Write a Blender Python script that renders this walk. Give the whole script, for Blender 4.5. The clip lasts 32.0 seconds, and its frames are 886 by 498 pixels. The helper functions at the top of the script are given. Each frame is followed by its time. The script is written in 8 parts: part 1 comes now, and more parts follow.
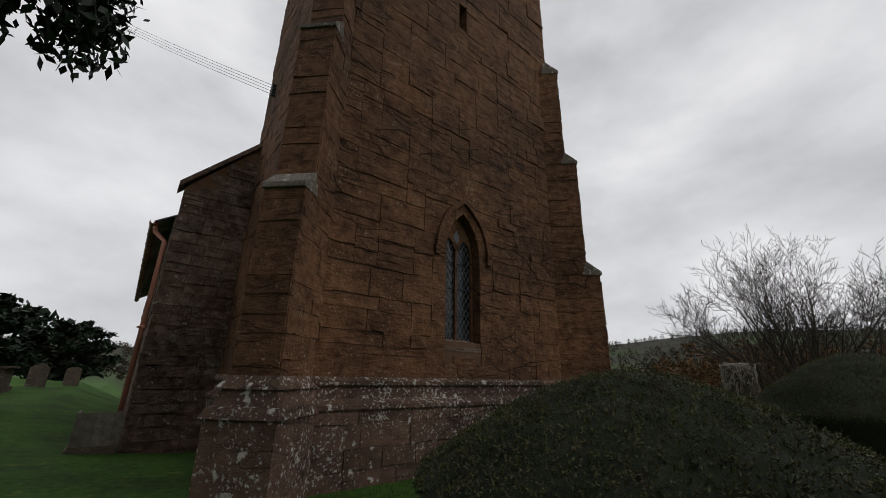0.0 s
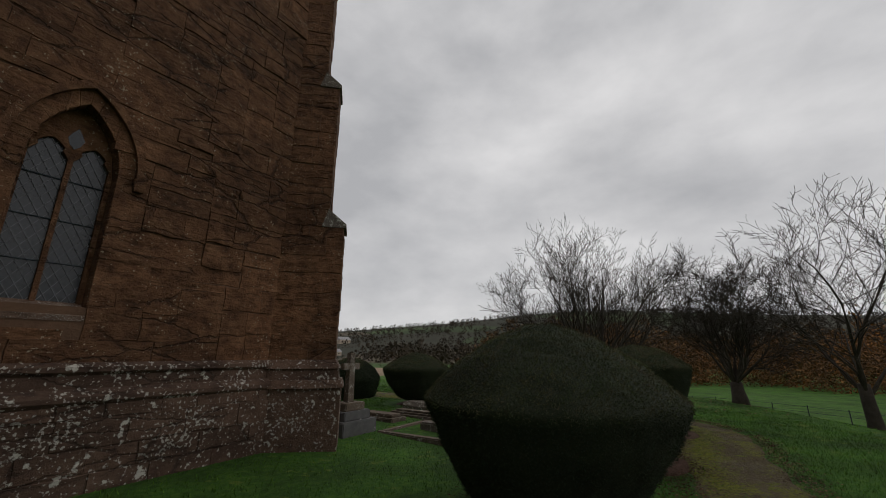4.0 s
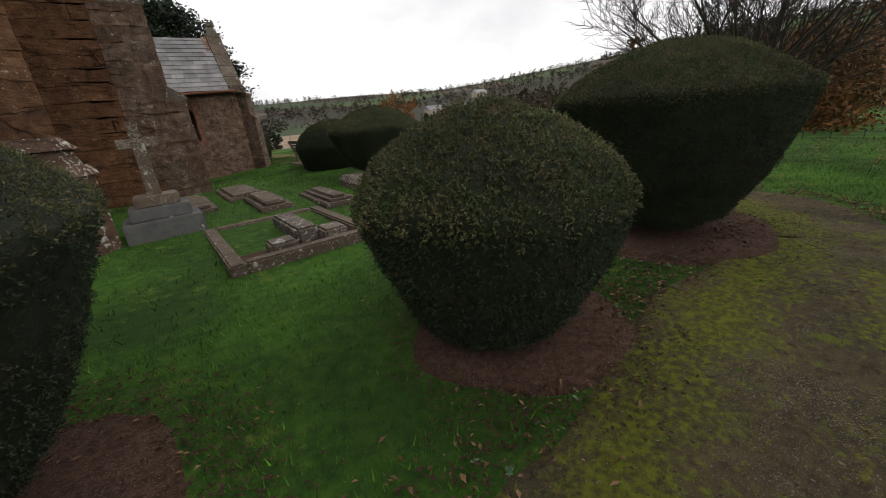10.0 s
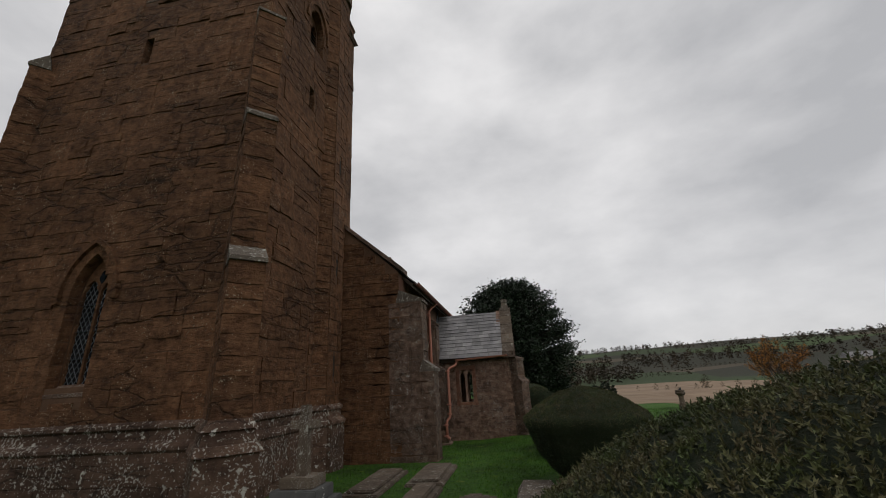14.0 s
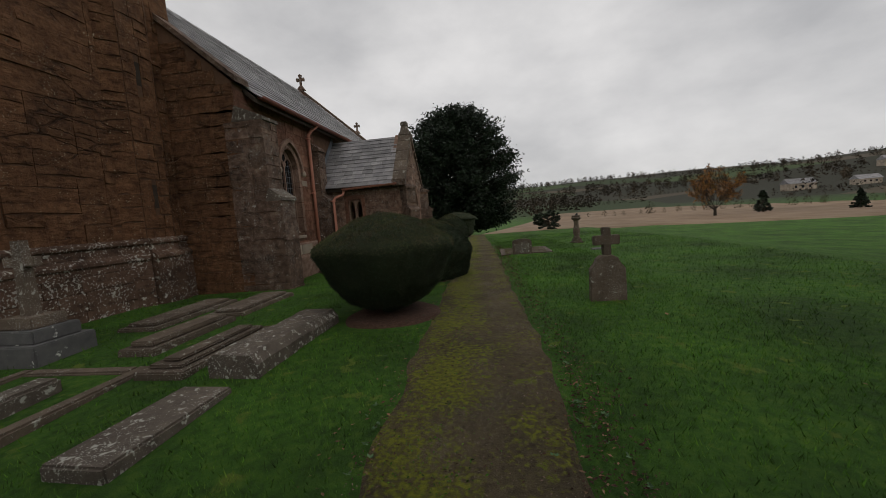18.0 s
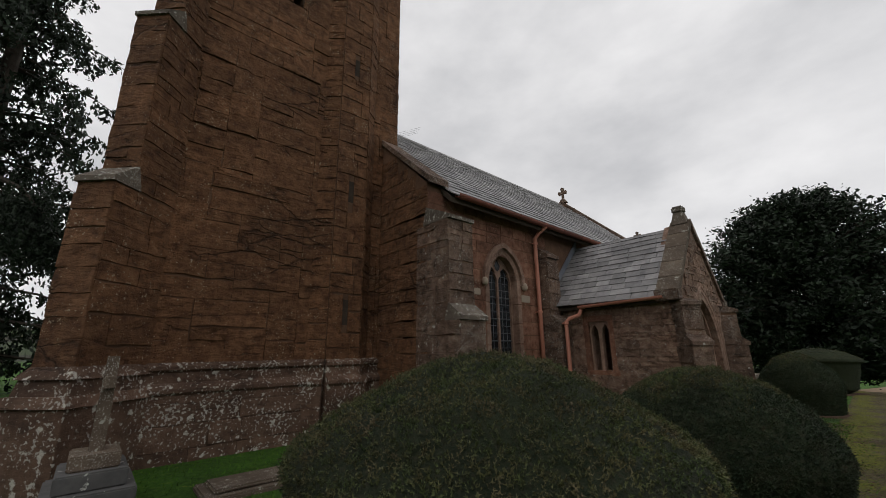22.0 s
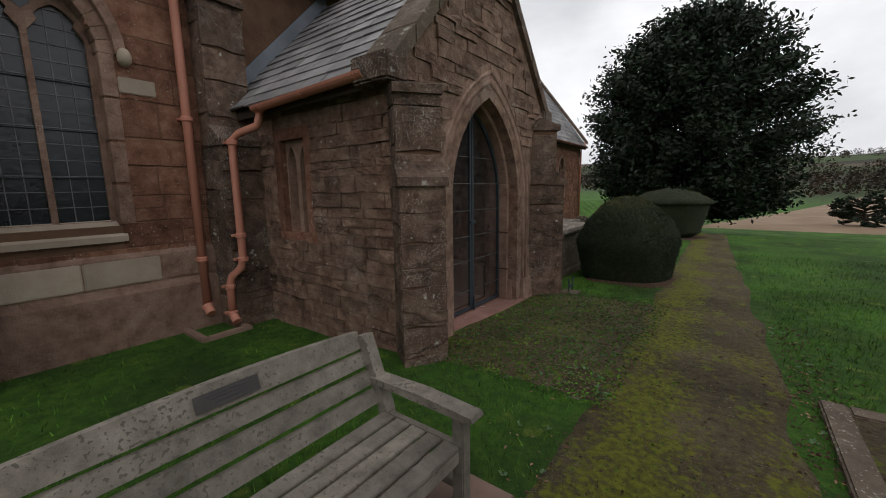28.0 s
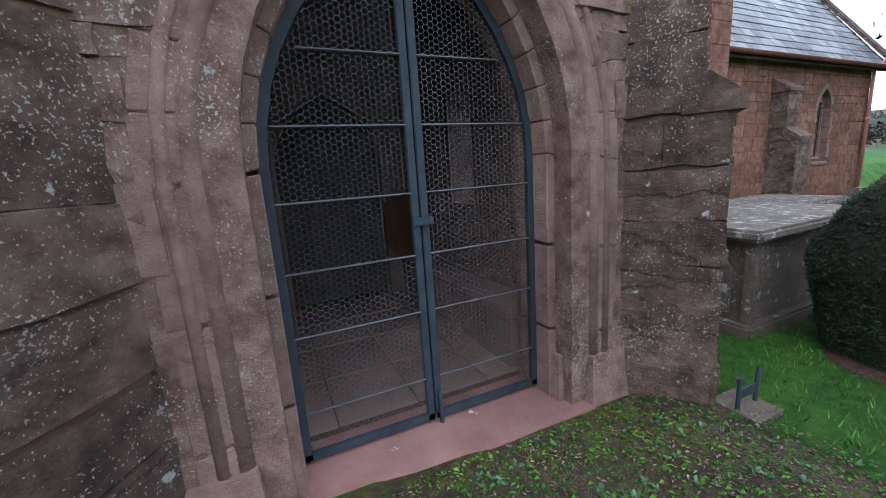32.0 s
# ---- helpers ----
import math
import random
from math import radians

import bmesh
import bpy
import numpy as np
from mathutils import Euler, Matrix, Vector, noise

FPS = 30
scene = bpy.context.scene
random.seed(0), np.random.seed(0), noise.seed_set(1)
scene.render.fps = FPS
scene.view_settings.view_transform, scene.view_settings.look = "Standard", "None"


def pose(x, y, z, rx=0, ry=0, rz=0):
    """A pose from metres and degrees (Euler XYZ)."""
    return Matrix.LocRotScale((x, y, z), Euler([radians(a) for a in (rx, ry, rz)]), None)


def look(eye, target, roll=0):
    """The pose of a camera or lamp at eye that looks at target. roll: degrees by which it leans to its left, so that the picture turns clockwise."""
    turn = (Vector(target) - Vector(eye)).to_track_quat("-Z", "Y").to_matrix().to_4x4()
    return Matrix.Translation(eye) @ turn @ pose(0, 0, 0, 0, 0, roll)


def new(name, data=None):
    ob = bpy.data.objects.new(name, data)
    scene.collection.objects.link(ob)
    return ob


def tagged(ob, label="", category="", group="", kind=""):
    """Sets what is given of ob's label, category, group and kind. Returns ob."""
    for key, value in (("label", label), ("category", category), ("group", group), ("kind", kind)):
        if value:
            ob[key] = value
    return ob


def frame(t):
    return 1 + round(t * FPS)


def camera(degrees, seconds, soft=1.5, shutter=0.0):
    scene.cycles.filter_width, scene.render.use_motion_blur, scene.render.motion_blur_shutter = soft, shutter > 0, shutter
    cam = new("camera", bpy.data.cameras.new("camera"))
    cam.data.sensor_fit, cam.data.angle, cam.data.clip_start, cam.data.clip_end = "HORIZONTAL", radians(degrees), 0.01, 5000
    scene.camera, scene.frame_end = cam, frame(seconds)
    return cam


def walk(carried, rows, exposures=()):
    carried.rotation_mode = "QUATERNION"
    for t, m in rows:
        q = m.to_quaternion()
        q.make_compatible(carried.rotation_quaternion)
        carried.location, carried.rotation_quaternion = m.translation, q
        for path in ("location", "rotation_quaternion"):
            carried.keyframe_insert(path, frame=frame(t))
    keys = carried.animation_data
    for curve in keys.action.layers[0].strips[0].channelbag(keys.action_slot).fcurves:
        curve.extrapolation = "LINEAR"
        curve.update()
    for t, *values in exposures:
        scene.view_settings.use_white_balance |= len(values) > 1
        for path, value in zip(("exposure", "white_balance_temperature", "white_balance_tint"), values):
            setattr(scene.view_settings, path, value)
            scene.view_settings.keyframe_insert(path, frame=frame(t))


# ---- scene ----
LENS = 98.0
cam = camera(LENS, 32.0, soft=0.8)
PATH = [
    (0, (-14.652, -0.320, 1.353), (-13.477, 1.169, 1.986), 1.0),
    (0.5, (-14.269, -0.391, 1.467), (-13.196, 1.085, 2.285), 2.0),
    (1, (-13.871, -0.600, 1.499), (-12.968, 0.855, 2.533), 3.8),
    (1.5, (-13.517, -0.717, 1.551), (-12.687, 0.622, 2.782), 4.8),
    (2, (-13.076, -0.763, 1.580), (-12.352, 0.479, 2.969), 6.0),
    (2.5, (-12.567, -0.841, 1.503), (-11.712, 0.527, 2.685), 1.9),
    (3, (-12.059, -0.842, 1.459), (-10.748, 0.419, 2.290), -1.5),
    (3.5, (-11.618, -0.903, 1.438), (-10.092, 0.202, 2.110), -1.6),
    (4, (-11.158, -0.975, 1.451), (-9.531, 0.065, 1.972), 0.1),
    (4.5, (-10.691, -1.037, 1.356), (-8.976, -0.040, 1.607), 2.0),
    (6.5, (-8.837, -1.804, 1.237), (-7.194, -0.882, 0.566), -0.8),
    (7, (-8.329, -1.918, 1.197), (-6.557, -1.558, 0.343), -1.2),
    (7.5, (-7.740, -1.914, 1.234), (-5.921, -1.878, 0.404), -2.6),
    (8, (-7.287, -1.951, 1.200), (-5.439, -1.718, 0.471), -5.6),
    (8.5, (-6.745, -1.917, 1.172), (-4.936, -1.566, 0.395), -5.6),
    (9, (-6.259, -1.793, 1.167), (-4.511, -1.248, 0.360), -4.9),
    (9.5, (-5.843, -1.680, 1.221), (-4.475, -0.421, 0.485), -6.8),
    (10, (-5.400, -1.561, 1.218), (-4.306, -0.030, 0.543), -5.7),
    (10.5, (-4.876, -1.536, 1.256), (-3.577, -0.143, 0.647), 0.4),
    (11, (-4.353, -1.443, 1.221), (-3.111, -0.007, 0.592), -0.7),
    (11.5, (-3.908, -1.066, 1.282), (-3.037, 0.650, 0.736), -3.3),
    (12, (-3.745, -1.079, 1.434), (-3.557, 0.907, 1.289), -1.4),
    (12.5, (-3.402, -0.987, 1.502), (-3.707, 0.960, 1.840), -0.6),
    (13, (-3.061, -0.834, 1.542), (-3.470, 1.022, 2.165), -2.2),
    (13.5, (-2.700, -0.783, 1.575), (-3.076, 1.014, 2.368), -3.0),
    (14, (-2.280, -0.846, 1.619), (-2.587, 1.016, 2.281), -3.6),
    (14.5, (-1.735, -0.873, 1.546), (-1.575, 1.068, 1.999), -2.7),
    (15, (-1.332, -1.088, 1.465), (-0.667, 0.767, 1.806), -2.6),
    (15.5, (-0.840, -0.963, 1.403), (-0.067, 0.868, 1.633), -0.0),
    (17.5, (0.200, 0.353, 1.345), (0.506, 2.310, 1.071), -3.9),
    (18, (0.243, 0.860, 1.380), (-0.009, 2.836, 1.195), -4.5),
    (18.5, (0.203, 1.290, 1.409), (-0.580, 3.129, 1.367), -5.2),
    (19, (0.166, 1.733, 1.478), (-0.917, 3.389, 1.770), -3.0),
    (19.5, (0.164, 2.245, 1.526), (-1.121, 3.665, 2.101), -1.7),
    (20, (0.121, 2.664, 1.594), (-1.185, 3.929, 2.426), -2.4),
    (20.5, (0.111, 3.119, 1.598), (-1.243, 4.231, 2.562), -1.8),
    (21, (0.143, 3.585, 1.563), (-1.256, 4.734, 2.413), -2.3),
    (21.5, (0.123, 4.133, 1.499), (-1.268, 5.403, 2.171), -0.3),
    (22, (0.165, 4.655, 1.474), (-1.279, 5.942, 1.981), -0.7),
    (22.5, (0.149, 5.214, 1.421), (-1.334, 6.516, 1.746), -0.6),
    (23, (0.154, 5.756, 1.416), (-1.221, 7.198, 1.592), 0.2),
    (23.5, (0.148, 6.292, 1.400), (-1.137, 7.825, 1.389), 0.7),
    (24, (0.131, 6.844, 1.349), (-1.028, 8.468, 1.205), 1.5),
    (24.5, (0.197, 7.352, 1.316), (-0.794, 9.070, 1.063), 1.1),
    (25, (0.251, 7.861, 1.349), (-0.402, 9.729, 1.061), 0.9),
    (25.5, (0.313, 8.343, 1.423), (0.468, 10.325, 1.202), 1.3),
    (27.5, (0.137, 10.028, 1.481), (-0.507, 11.892, 1.150), 0.5),
    (28, (-0.053, 10.456, 1.474), (-1.245, 12.031, 1.166), -0.9),
    (28.5, (-0.155, 10.808, 1.471), (-1.709, 12.052, 1.269), -1.9),
    (29, (-0.147, 11.124, 1.500), (-2.049, 11.724, 1.354), -4.1),
    (29.5, (-0.280, 11.568, 1.472), (-2.213, 12.056, 1.312), -1.3),
    (30, (-0.364, 12.093, 1.423), (-2.170, 12.928, 1.217), -2.7),
    (30.5, (-0.408, 12.618, 1.428), (-2.053, 13.711, 1.111), -3.7),
    (31, (-0.531, 13.053, 1.418), (-2.066, 14.276, 1.036), -2.3),
    (31.5, (-0.644, 13.438, 1.352), (-2.265, 14.531, 0.929), -3.1),
    (32, (-0.824, 13.735, 1.301), (-2.616, 14.534, 0.910), -3.9),
]
EXPOSURE = [(0.0, -0.3, 6500, 10), (1.0, -0.6, 6500, 10), (2.0, -0.75, 6500, 10), (3.0, -0.45, 6600, 10), (4.5, -0.5, 6600, 10), (6.5, 0.52, 6800, 10), (8.0, 0.42, 6800, 10), (10.0, 0.38, 6700, 10), (12.0, -0.1, 6700, 10), (14.0, -0.35, 6600, 10), (18.0, -0.4, 6700, 10), (19.0, -0.25, 6600, 10), (20.0, -0.4, 6600, 10), (22.0, -0.2, 6600, 10), (23.0, -0.05, 6600, 10), (25.0, -0.3, 6700, 10), (28.0, 0.1, 6500, 10), (29.0, 0.45, 6550, 10), (30.0, 0.68, 6200, 10), (31.0, 0.84, 5900, 10), (32.0, 1.4, 5200, 10)]
walk(cam, [(t, look(eye, target, roll)) for t, eye, target, roll in PATH], EXPOSURE)

# ---- world and sun: an overcast afternoon ----
world = bpy.data.worlds.new("overcast_sky")
scene.world = world
world.use_nodes = True
wn, wl = world.node_tree.nodes, world.node_tree.links
wn.clear()
sky = wn.new("ShaderNodeTexSky")
sky.sky_type, sky.sun_disc = "NISHITA", False
sky.sun_elevation, sky.sun_rotation = radians(28), radians(200)
coord = wn.new("ShaderNodeTexCoord")
stretch = wn.new("ShaderNodeMapping")
stretch.inputs["Scale"].default_value = (1.0, 1.0, 1.9)
wl.new(coord.outputs["Generated"], stretch.inputs["Vector"])
cloud = wn.new("ShaderNodeTexNoise")
cloud.inputs["Scale"].default_value, cloud.inputs["Detail"].default_value = 2.3, 7.0
cloud.inputs["Roughness"].default_value = 0.52
wl.new(stretch.outputs[0], cloud.inputs["Vector"])
ramp = wn.new("ShaderNodeValToRGB")
ramp.color_ramp.elements[0].position, ramp.color_ramp.elements[1].position = 0.3, 0.68
ramp.color_ramp.elements[0].color = (0.61, 0.62, 0.65, 1)
ramp.color_ramp.elements[1].color = (1.06, 1.06, 1.08, 1)
wl.new(cloud.outputs[0], ramp.inputs[0])
dim = wn.new("ShaderNodeMixRGB")
dim.blend_type, dim.inputs[0].default_value = "MULTIPLY", 1.0
dim.inputs[2].default_value = (0.06, 0.06, 0.06, 1)
wl.new(sky.outputs[0], dim.inputs[1])
cover = wn.new("ShaderNodeMixRGB")
cover.inputs[0].default_value = 0.94
wl.new(dim.outputs[0], cover.inputs[1])
wl.new(ramp.outputs[0], cover.inputs[2])
back = wn.new("ShaderNodeBackground")
back.inputs["Strength"].default_value = 1.0
wl.new(cover.outputs[0], back.inputs[0])
wout = wn.new("ShaderNodeOutputWorld")
wl.new(back.outputs[0], wout.inputs[0])
sun_data = bpy.data.lights.new("sun", "SUN")
sun_data.energy, sun_data.angle, sun_data.color = 0.3, radians(40), (1.0, 0.95, 0.88)
sun = new("sun", sun_data)
sun.matrix_world = look((20, -20, 30), (0, 0, 0))


# ---- materials ----
def mat(name, cols, scale=3.0, rough=0.9, bump=0.25, fine=40.0, stain=0.35, stain_scale=0.7, vary=0.18, island=True,
        spots=None, spot_at=0.62, spot_scale=7.0, metal=0.0, spec=0.3, bed=0.0, speck=None, speck_at=0.62, speck_scale=45.0):
    m = bpy.data.materials.new(name)
    m.use_nodes = True
    n, l = m.node_tree.nodes, m.node_tree.links
    p = n["Principled BSDF"]
    p.inputs["Roughness"].default_value, p.inputs["Metallic"].default_value = rough, metal
    p.inputs["Specular IOR Level"].default_value = spec
    geo = n.new("ShaderNodeNewGeometry")
    n1 = n.new("ShaderNodeTexNoise")
    n1.inputs["Scale"].default_value, n1.inputs["Detail"].default_value = scale, 6.0
    n1.inputs["Roughness"].default_value = 0.65
    l.new(geo.outputs["Position"], n1.inputs["Vector"])
    r = n.new("ShaderNodeValToRGB")
    el = r.color_ramp.elements
    el[0].position, el[1].position = 0.3, 0.7
    el[0].color, el[1].color = (*cols[0], 1), (*cols[-1], 1)
    for i, c in enumerate(cols[1:-1]):
        e = el.new(0.3 + 0.4 * (i + 1) / (len(cols) - 1))
        e.color = (*c, 1)
    l.new(n1.outputs[0], r.inputs[0])
    col = r.outputs[0]
    n2 = n.new("ShaderNodeTexNoise")
    n2.inputs["Scale"].default_value, n2.inputs["Detail"].default_value = stain_scale, 4.0
    l.new(geo.outputs["Position"], n2.inputs["Vector"])
    mp = n.new("ShaderNodeMapRange")
    mp.inputs["From Min"].default_value, mp.inputs["From Max"].default_value = 0.3, 0.7
    mp.inputs["To Min"].default_value, mp.inputs["To Max"].default_value = 1.0 - stain, 1.0 + stain * 0.6
    l.new(n2.outputs[0], mp.inputs["Value"])
    val = mp.outputs[0]
    if vary:
        info = n.new("ShaderNodeObjectInfo")
        add = n.new("ShaderNodeMath")
        add.operation = "ADD"
        l.new(info.outputs["Random"], add.inputs[0])
        l.new(geo.outputs["Random Per Island"], add.inputs[1])
        fr = n.new("ShaderNodeMath")
        fr.operation = "FRACT"
        l.new(add.outputs[0], fr.inputs[0])
        m2 = n.new("ShaderNodeMapRange")
        m2.inputs["To Min"].default_value, m2.inputs["To Max"].default_value = 1.0 - vary, 1.0 + vary
        l.new(fr.outputs[0], m2.inputs["Value"])
        mul = n.new("ShaderNodeMath")
        mul.operation = "MULTIPLY"
        l.new(val, mul.inputs[0])
        l.new(m2.outputs[0], mul.inputs[1])
        val = mul.outputs[0]
    tint = n.new("ShaderNodeVectorMath")
    tint.operation = "SCALE"
    l.new(col, tint.inputs[0])
    l.new(val, tint.inputs["Scale"])
    col = tint.outputs[0]
    if spots:
        n3 = n.new("ShaderNodeTexNoise")
        n3.inputs["Scale"].default_value, n3.inputs["Detail"].default_value = spot_scale, 5.0
        n3.inputs["Roughness"].default_value = 0.6
        l.new(geo.outputs["Position"], n3.inputs["Vector"])
        m3 = n.new("ShaderNodeMapRange")
        m3.inputs["From Min"].default_value, m3.inputs["From Max"].default_value = spot_at, spot_at + 0.05
        l.new(n3.outputs[0], m3.inputs["Value"])
        mx = n.new("ShaderNodeMixRGB")
        mx.inputs[2].default_value = (*spots, 1)
        l.new(m3.outputs[0], mx.inputs[0])
        l.new(col, mx.inputs[1])
        col = mx.outputs[0]
    if speck:
        n4 = n.new("ShaderNodeTexNoise")
        n4.inputs["Scale"].default_value, n4.inputs["Detail"].default_value = speck_scale, 3.0
        l.new(geo.outputs["Position"], n4.inputs["Vector"])
        n5 = n.new("ShaderNodeTexNoise")
        n5.inputs["Scale"].default_value = 2.2
        l.new(geo.outputs["Position"], n5.inputs["Vector"])
        s4 = n.new("ShaderNodeMath")
        s4.operation = "MULTIPLY_ADD"
        l.new(n5.outputs[0], s4.inputs[0])
        s4.inputs[1].default_value = 0.35
        l.new(n4.outputs[0], s4.inputs[2])
        m4 = n.new("ShaderNodeMapRange")
        m4.inputs["From Min"].default_value, m4.inputs["From Max"].default_value = speck_at + 0.175, speck_at + 0.225
        m4.inputs["To Max"].default_value = 0.85
        l.new(s4.outputs[0], m4.inputs["Value"])
        mx4 = n.new("ShaderNodeMixRGB")
        mx4.inputs[2].default_value = (*speck, 1)
        l.new(m4.outputs[0], mx4.inputs[0])
        l.new(col, mx4.inputs[1])
        col = mx4.outputs[0]
    l.new(col, p.inputs["Base Color"])
    if bump:
        nb = n.new("ShaderNodeTexNoise")
        nb.inputs["Scale"].default_value, nb.inputs["Detail"].default_value = fine, 8.0
        nb.inputs["Roughness"].default_value = 0.7
        l.new(geo.outputs["Position"], nb.inputs["Vector"])
        b = n.new("ShaderNodeBump")
        b.inputs["Strength"].default_value, b.inputs["Distance"].default_value = bump, 0.03
        high = nb.outputs[0]
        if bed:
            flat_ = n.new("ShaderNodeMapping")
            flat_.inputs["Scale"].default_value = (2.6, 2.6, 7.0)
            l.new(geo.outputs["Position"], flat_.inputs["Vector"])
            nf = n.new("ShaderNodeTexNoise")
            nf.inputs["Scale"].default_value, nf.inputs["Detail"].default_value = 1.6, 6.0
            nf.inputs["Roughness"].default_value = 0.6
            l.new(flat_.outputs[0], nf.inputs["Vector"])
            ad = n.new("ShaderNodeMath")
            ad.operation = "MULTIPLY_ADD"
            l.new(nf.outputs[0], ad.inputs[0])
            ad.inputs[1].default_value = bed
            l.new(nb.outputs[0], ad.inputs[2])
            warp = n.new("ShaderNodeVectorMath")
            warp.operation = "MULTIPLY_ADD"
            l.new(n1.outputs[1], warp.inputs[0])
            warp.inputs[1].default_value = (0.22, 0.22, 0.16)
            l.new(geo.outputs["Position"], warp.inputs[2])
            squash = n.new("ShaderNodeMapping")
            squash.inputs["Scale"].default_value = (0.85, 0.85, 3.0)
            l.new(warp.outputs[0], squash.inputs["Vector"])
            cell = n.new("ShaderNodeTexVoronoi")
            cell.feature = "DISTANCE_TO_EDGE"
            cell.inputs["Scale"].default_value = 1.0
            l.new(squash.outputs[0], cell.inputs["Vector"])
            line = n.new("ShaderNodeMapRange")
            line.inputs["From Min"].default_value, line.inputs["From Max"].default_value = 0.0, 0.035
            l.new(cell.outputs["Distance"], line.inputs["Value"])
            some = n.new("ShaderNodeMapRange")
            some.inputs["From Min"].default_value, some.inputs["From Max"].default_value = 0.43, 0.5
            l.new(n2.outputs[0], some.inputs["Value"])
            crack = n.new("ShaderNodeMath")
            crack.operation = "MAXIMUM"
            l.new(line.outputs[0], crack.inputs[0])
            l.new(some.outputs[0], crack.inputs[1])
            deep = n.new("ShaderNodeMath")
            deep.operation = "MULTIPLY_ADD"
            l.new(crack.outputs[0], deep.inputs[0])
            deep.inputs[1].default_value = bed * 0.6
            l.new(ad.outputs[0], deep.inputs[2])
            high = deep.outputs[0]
            # crevice shadow painted in: colour darkens in the bump's pits and cracks
            pit_shade = n.new("ShaderNodeMapRange")
            pit_shade.inputs["From Min"].default_value, pit_shade.inputs["From Max"].default_value = 0.34, 0.46
            pit_shade.inputs["To Min"].default_value, pit_shade.inputs["To Max"].default_value = 0.7, 1.0
            l.new(nf.outputs[0], pit_shade.inputs["Value"])
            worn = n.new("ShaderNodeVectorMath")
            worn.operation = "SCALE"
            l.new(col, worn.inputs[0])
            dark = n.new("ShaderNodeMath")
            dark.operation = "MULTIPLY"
            l.new(pit_shade.outputs[0], dark.inputs[0])
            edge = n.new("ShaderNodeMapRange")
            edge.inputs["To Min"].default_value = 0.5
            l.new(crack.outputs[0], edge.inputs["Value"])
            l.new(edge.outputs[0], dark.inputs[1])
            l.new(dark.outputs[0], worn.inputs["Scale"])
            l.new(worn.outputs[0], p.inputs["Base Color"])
        l.new(high, b.inputs["Height"])
        l.new(b.outputs[0], p.inputs["Normal"])
    return m


def land_material():
    """The lawn, with dull pasture, ploughland and scrub in patches beyond the churchyard."""
    m = M_GRASS.copy()
    m.name = "lawn_and_fields"
    n, l = m.node_tree.nodes, m.node_tree.links
    p = n["Principled BSDF"]
    col = p.inputs["Base Color"].links[0].from_socket
    geo = n.new("ShaderNodeNewGeometry")
    far = n.new("ShaderNodeVectorMath")
    far.operation = "LENGTH"
    l.new(geo.outputs["Position"], far.inputs[0])
    mp = n.new("ShaderNodeMapRange")
    mp.inputs["From Min"].default_value, mp.inputs["From Max"].default_value = 90.0, 190.0
    l.new(far.outputs["Value"], mp.inputs["Value"])
    cell = n.new("ShaderNodeTexVoronoi")
    cell.inputs["Scale"].default_value = 0.009
    l.new(geo.outputs["Position"], cell.inputs["Vector"])
    sep = n.new("ShaderNodeSeparateColor")
    l.new(cell.outputs["Color"], sep.inputs[0])
    ramp_ = n.new("ShaderNodeValToRGB")
    ramp_.color_ramp.interpolation = "CONSTANT"
    e = ramp_.color_ramp.elements
    e[0].position, e[0].color = 0.0, (0.024, 0.024, 0.011, 1)
    e[1].position, e[1].color = 0.34, (0.030, 0.048, 0.013, 1)
    for pos, c in ((0.55, (0.028, 0.026, 0.013, 1)), (0.74, (0.042, 0.070, 0.017, 1)), (0.88, (0.075, 0.058, 0.034, 1))):
        q = e.new(pos)
        q.color = c
    l.new(sep.outputs[0], ramp_.inputs[0])
    mx = n.new("ShaderNodeMixRGB")
    l.new(mp.outputs[0], mx.inputs[0])
    l.new(col, mx.inputs[1])
    l.new(ramp_.outputs[0], mx.inputs[2])
    l.new(mx.outputs[0], p.inputs["Base Color"])
    return m


def path_material():
    """Brown gravel with a broken strip of bright moss that follows the path."""
    m = M_GRAVEL.copy()
    m.name = "mossy_gravel"
    n, l = m.node_tree.nodes, m.node_tree.links
    p = n["Principled BSDF"]
    col = p.inputs["Base Color"].links[0].from_socket
    moss = n.new("ShaderNodeAttribute")
    moss.attribute_name = "moss"
    geo = n.new("ShaderNodeNewGeometry")
    big, small = n.new("ShaderNodeTexNoise"), n.new("ShaderNodeTexNoise")
    for node, sc in ((big, 1.7), (small, 26.0)):
        node.inputs["Scale"].default_value, node.inputs["Detail"].default_value = sc, 6.0
        l.new(geo.outputs["Position"], node.inputs["Vector"])
    a1, a2 = n.new("ShaderNodeMath"), n.new("ShaderNodeMath")
    a1.operation = a2.operation = "ADD"
    l.new(moss.outputs["Fac"], a1.inputs[0])
    l.new(big.outputs[0], a1.inputs[1])
    l.new(a1.outputs[0], a2.inputs[0])
    l.new(small.outputs[0], a2.inputs[1])
    mr = n.new("ShaderNodeMapRange")
    mr.inputs["From Min"].default_value, mr.inputs["From Max"].default_value = 1.12, 1.42
    mr.inputs["To Max"].default_value = 0.9
    l.new(a2.outputs[0], mr.inputs["Value"])
    green = n.new("ShaderNodeValToRGB")
    e = green.color_ramp.elements
    e[0].position, e[0].color = 0.35, (0.080, 0.082, 0.010, 1)
    e[1].position, e[1].color = 0.65, (0.190, 0.205, 0.013, 1)
    l.new(small.outputs[0], green.inputs[0])
    mx = n.new("ShaderNodeMixRGB")
    l.new(mr.outputs[0], mx.inputs[0])
    l.new(col, mx.inputs[1])
    l.new(green.outputs[0], mx.inputs[2])
    l.new(mx.outputs[0], p.inputs["Base Color"])
    return m


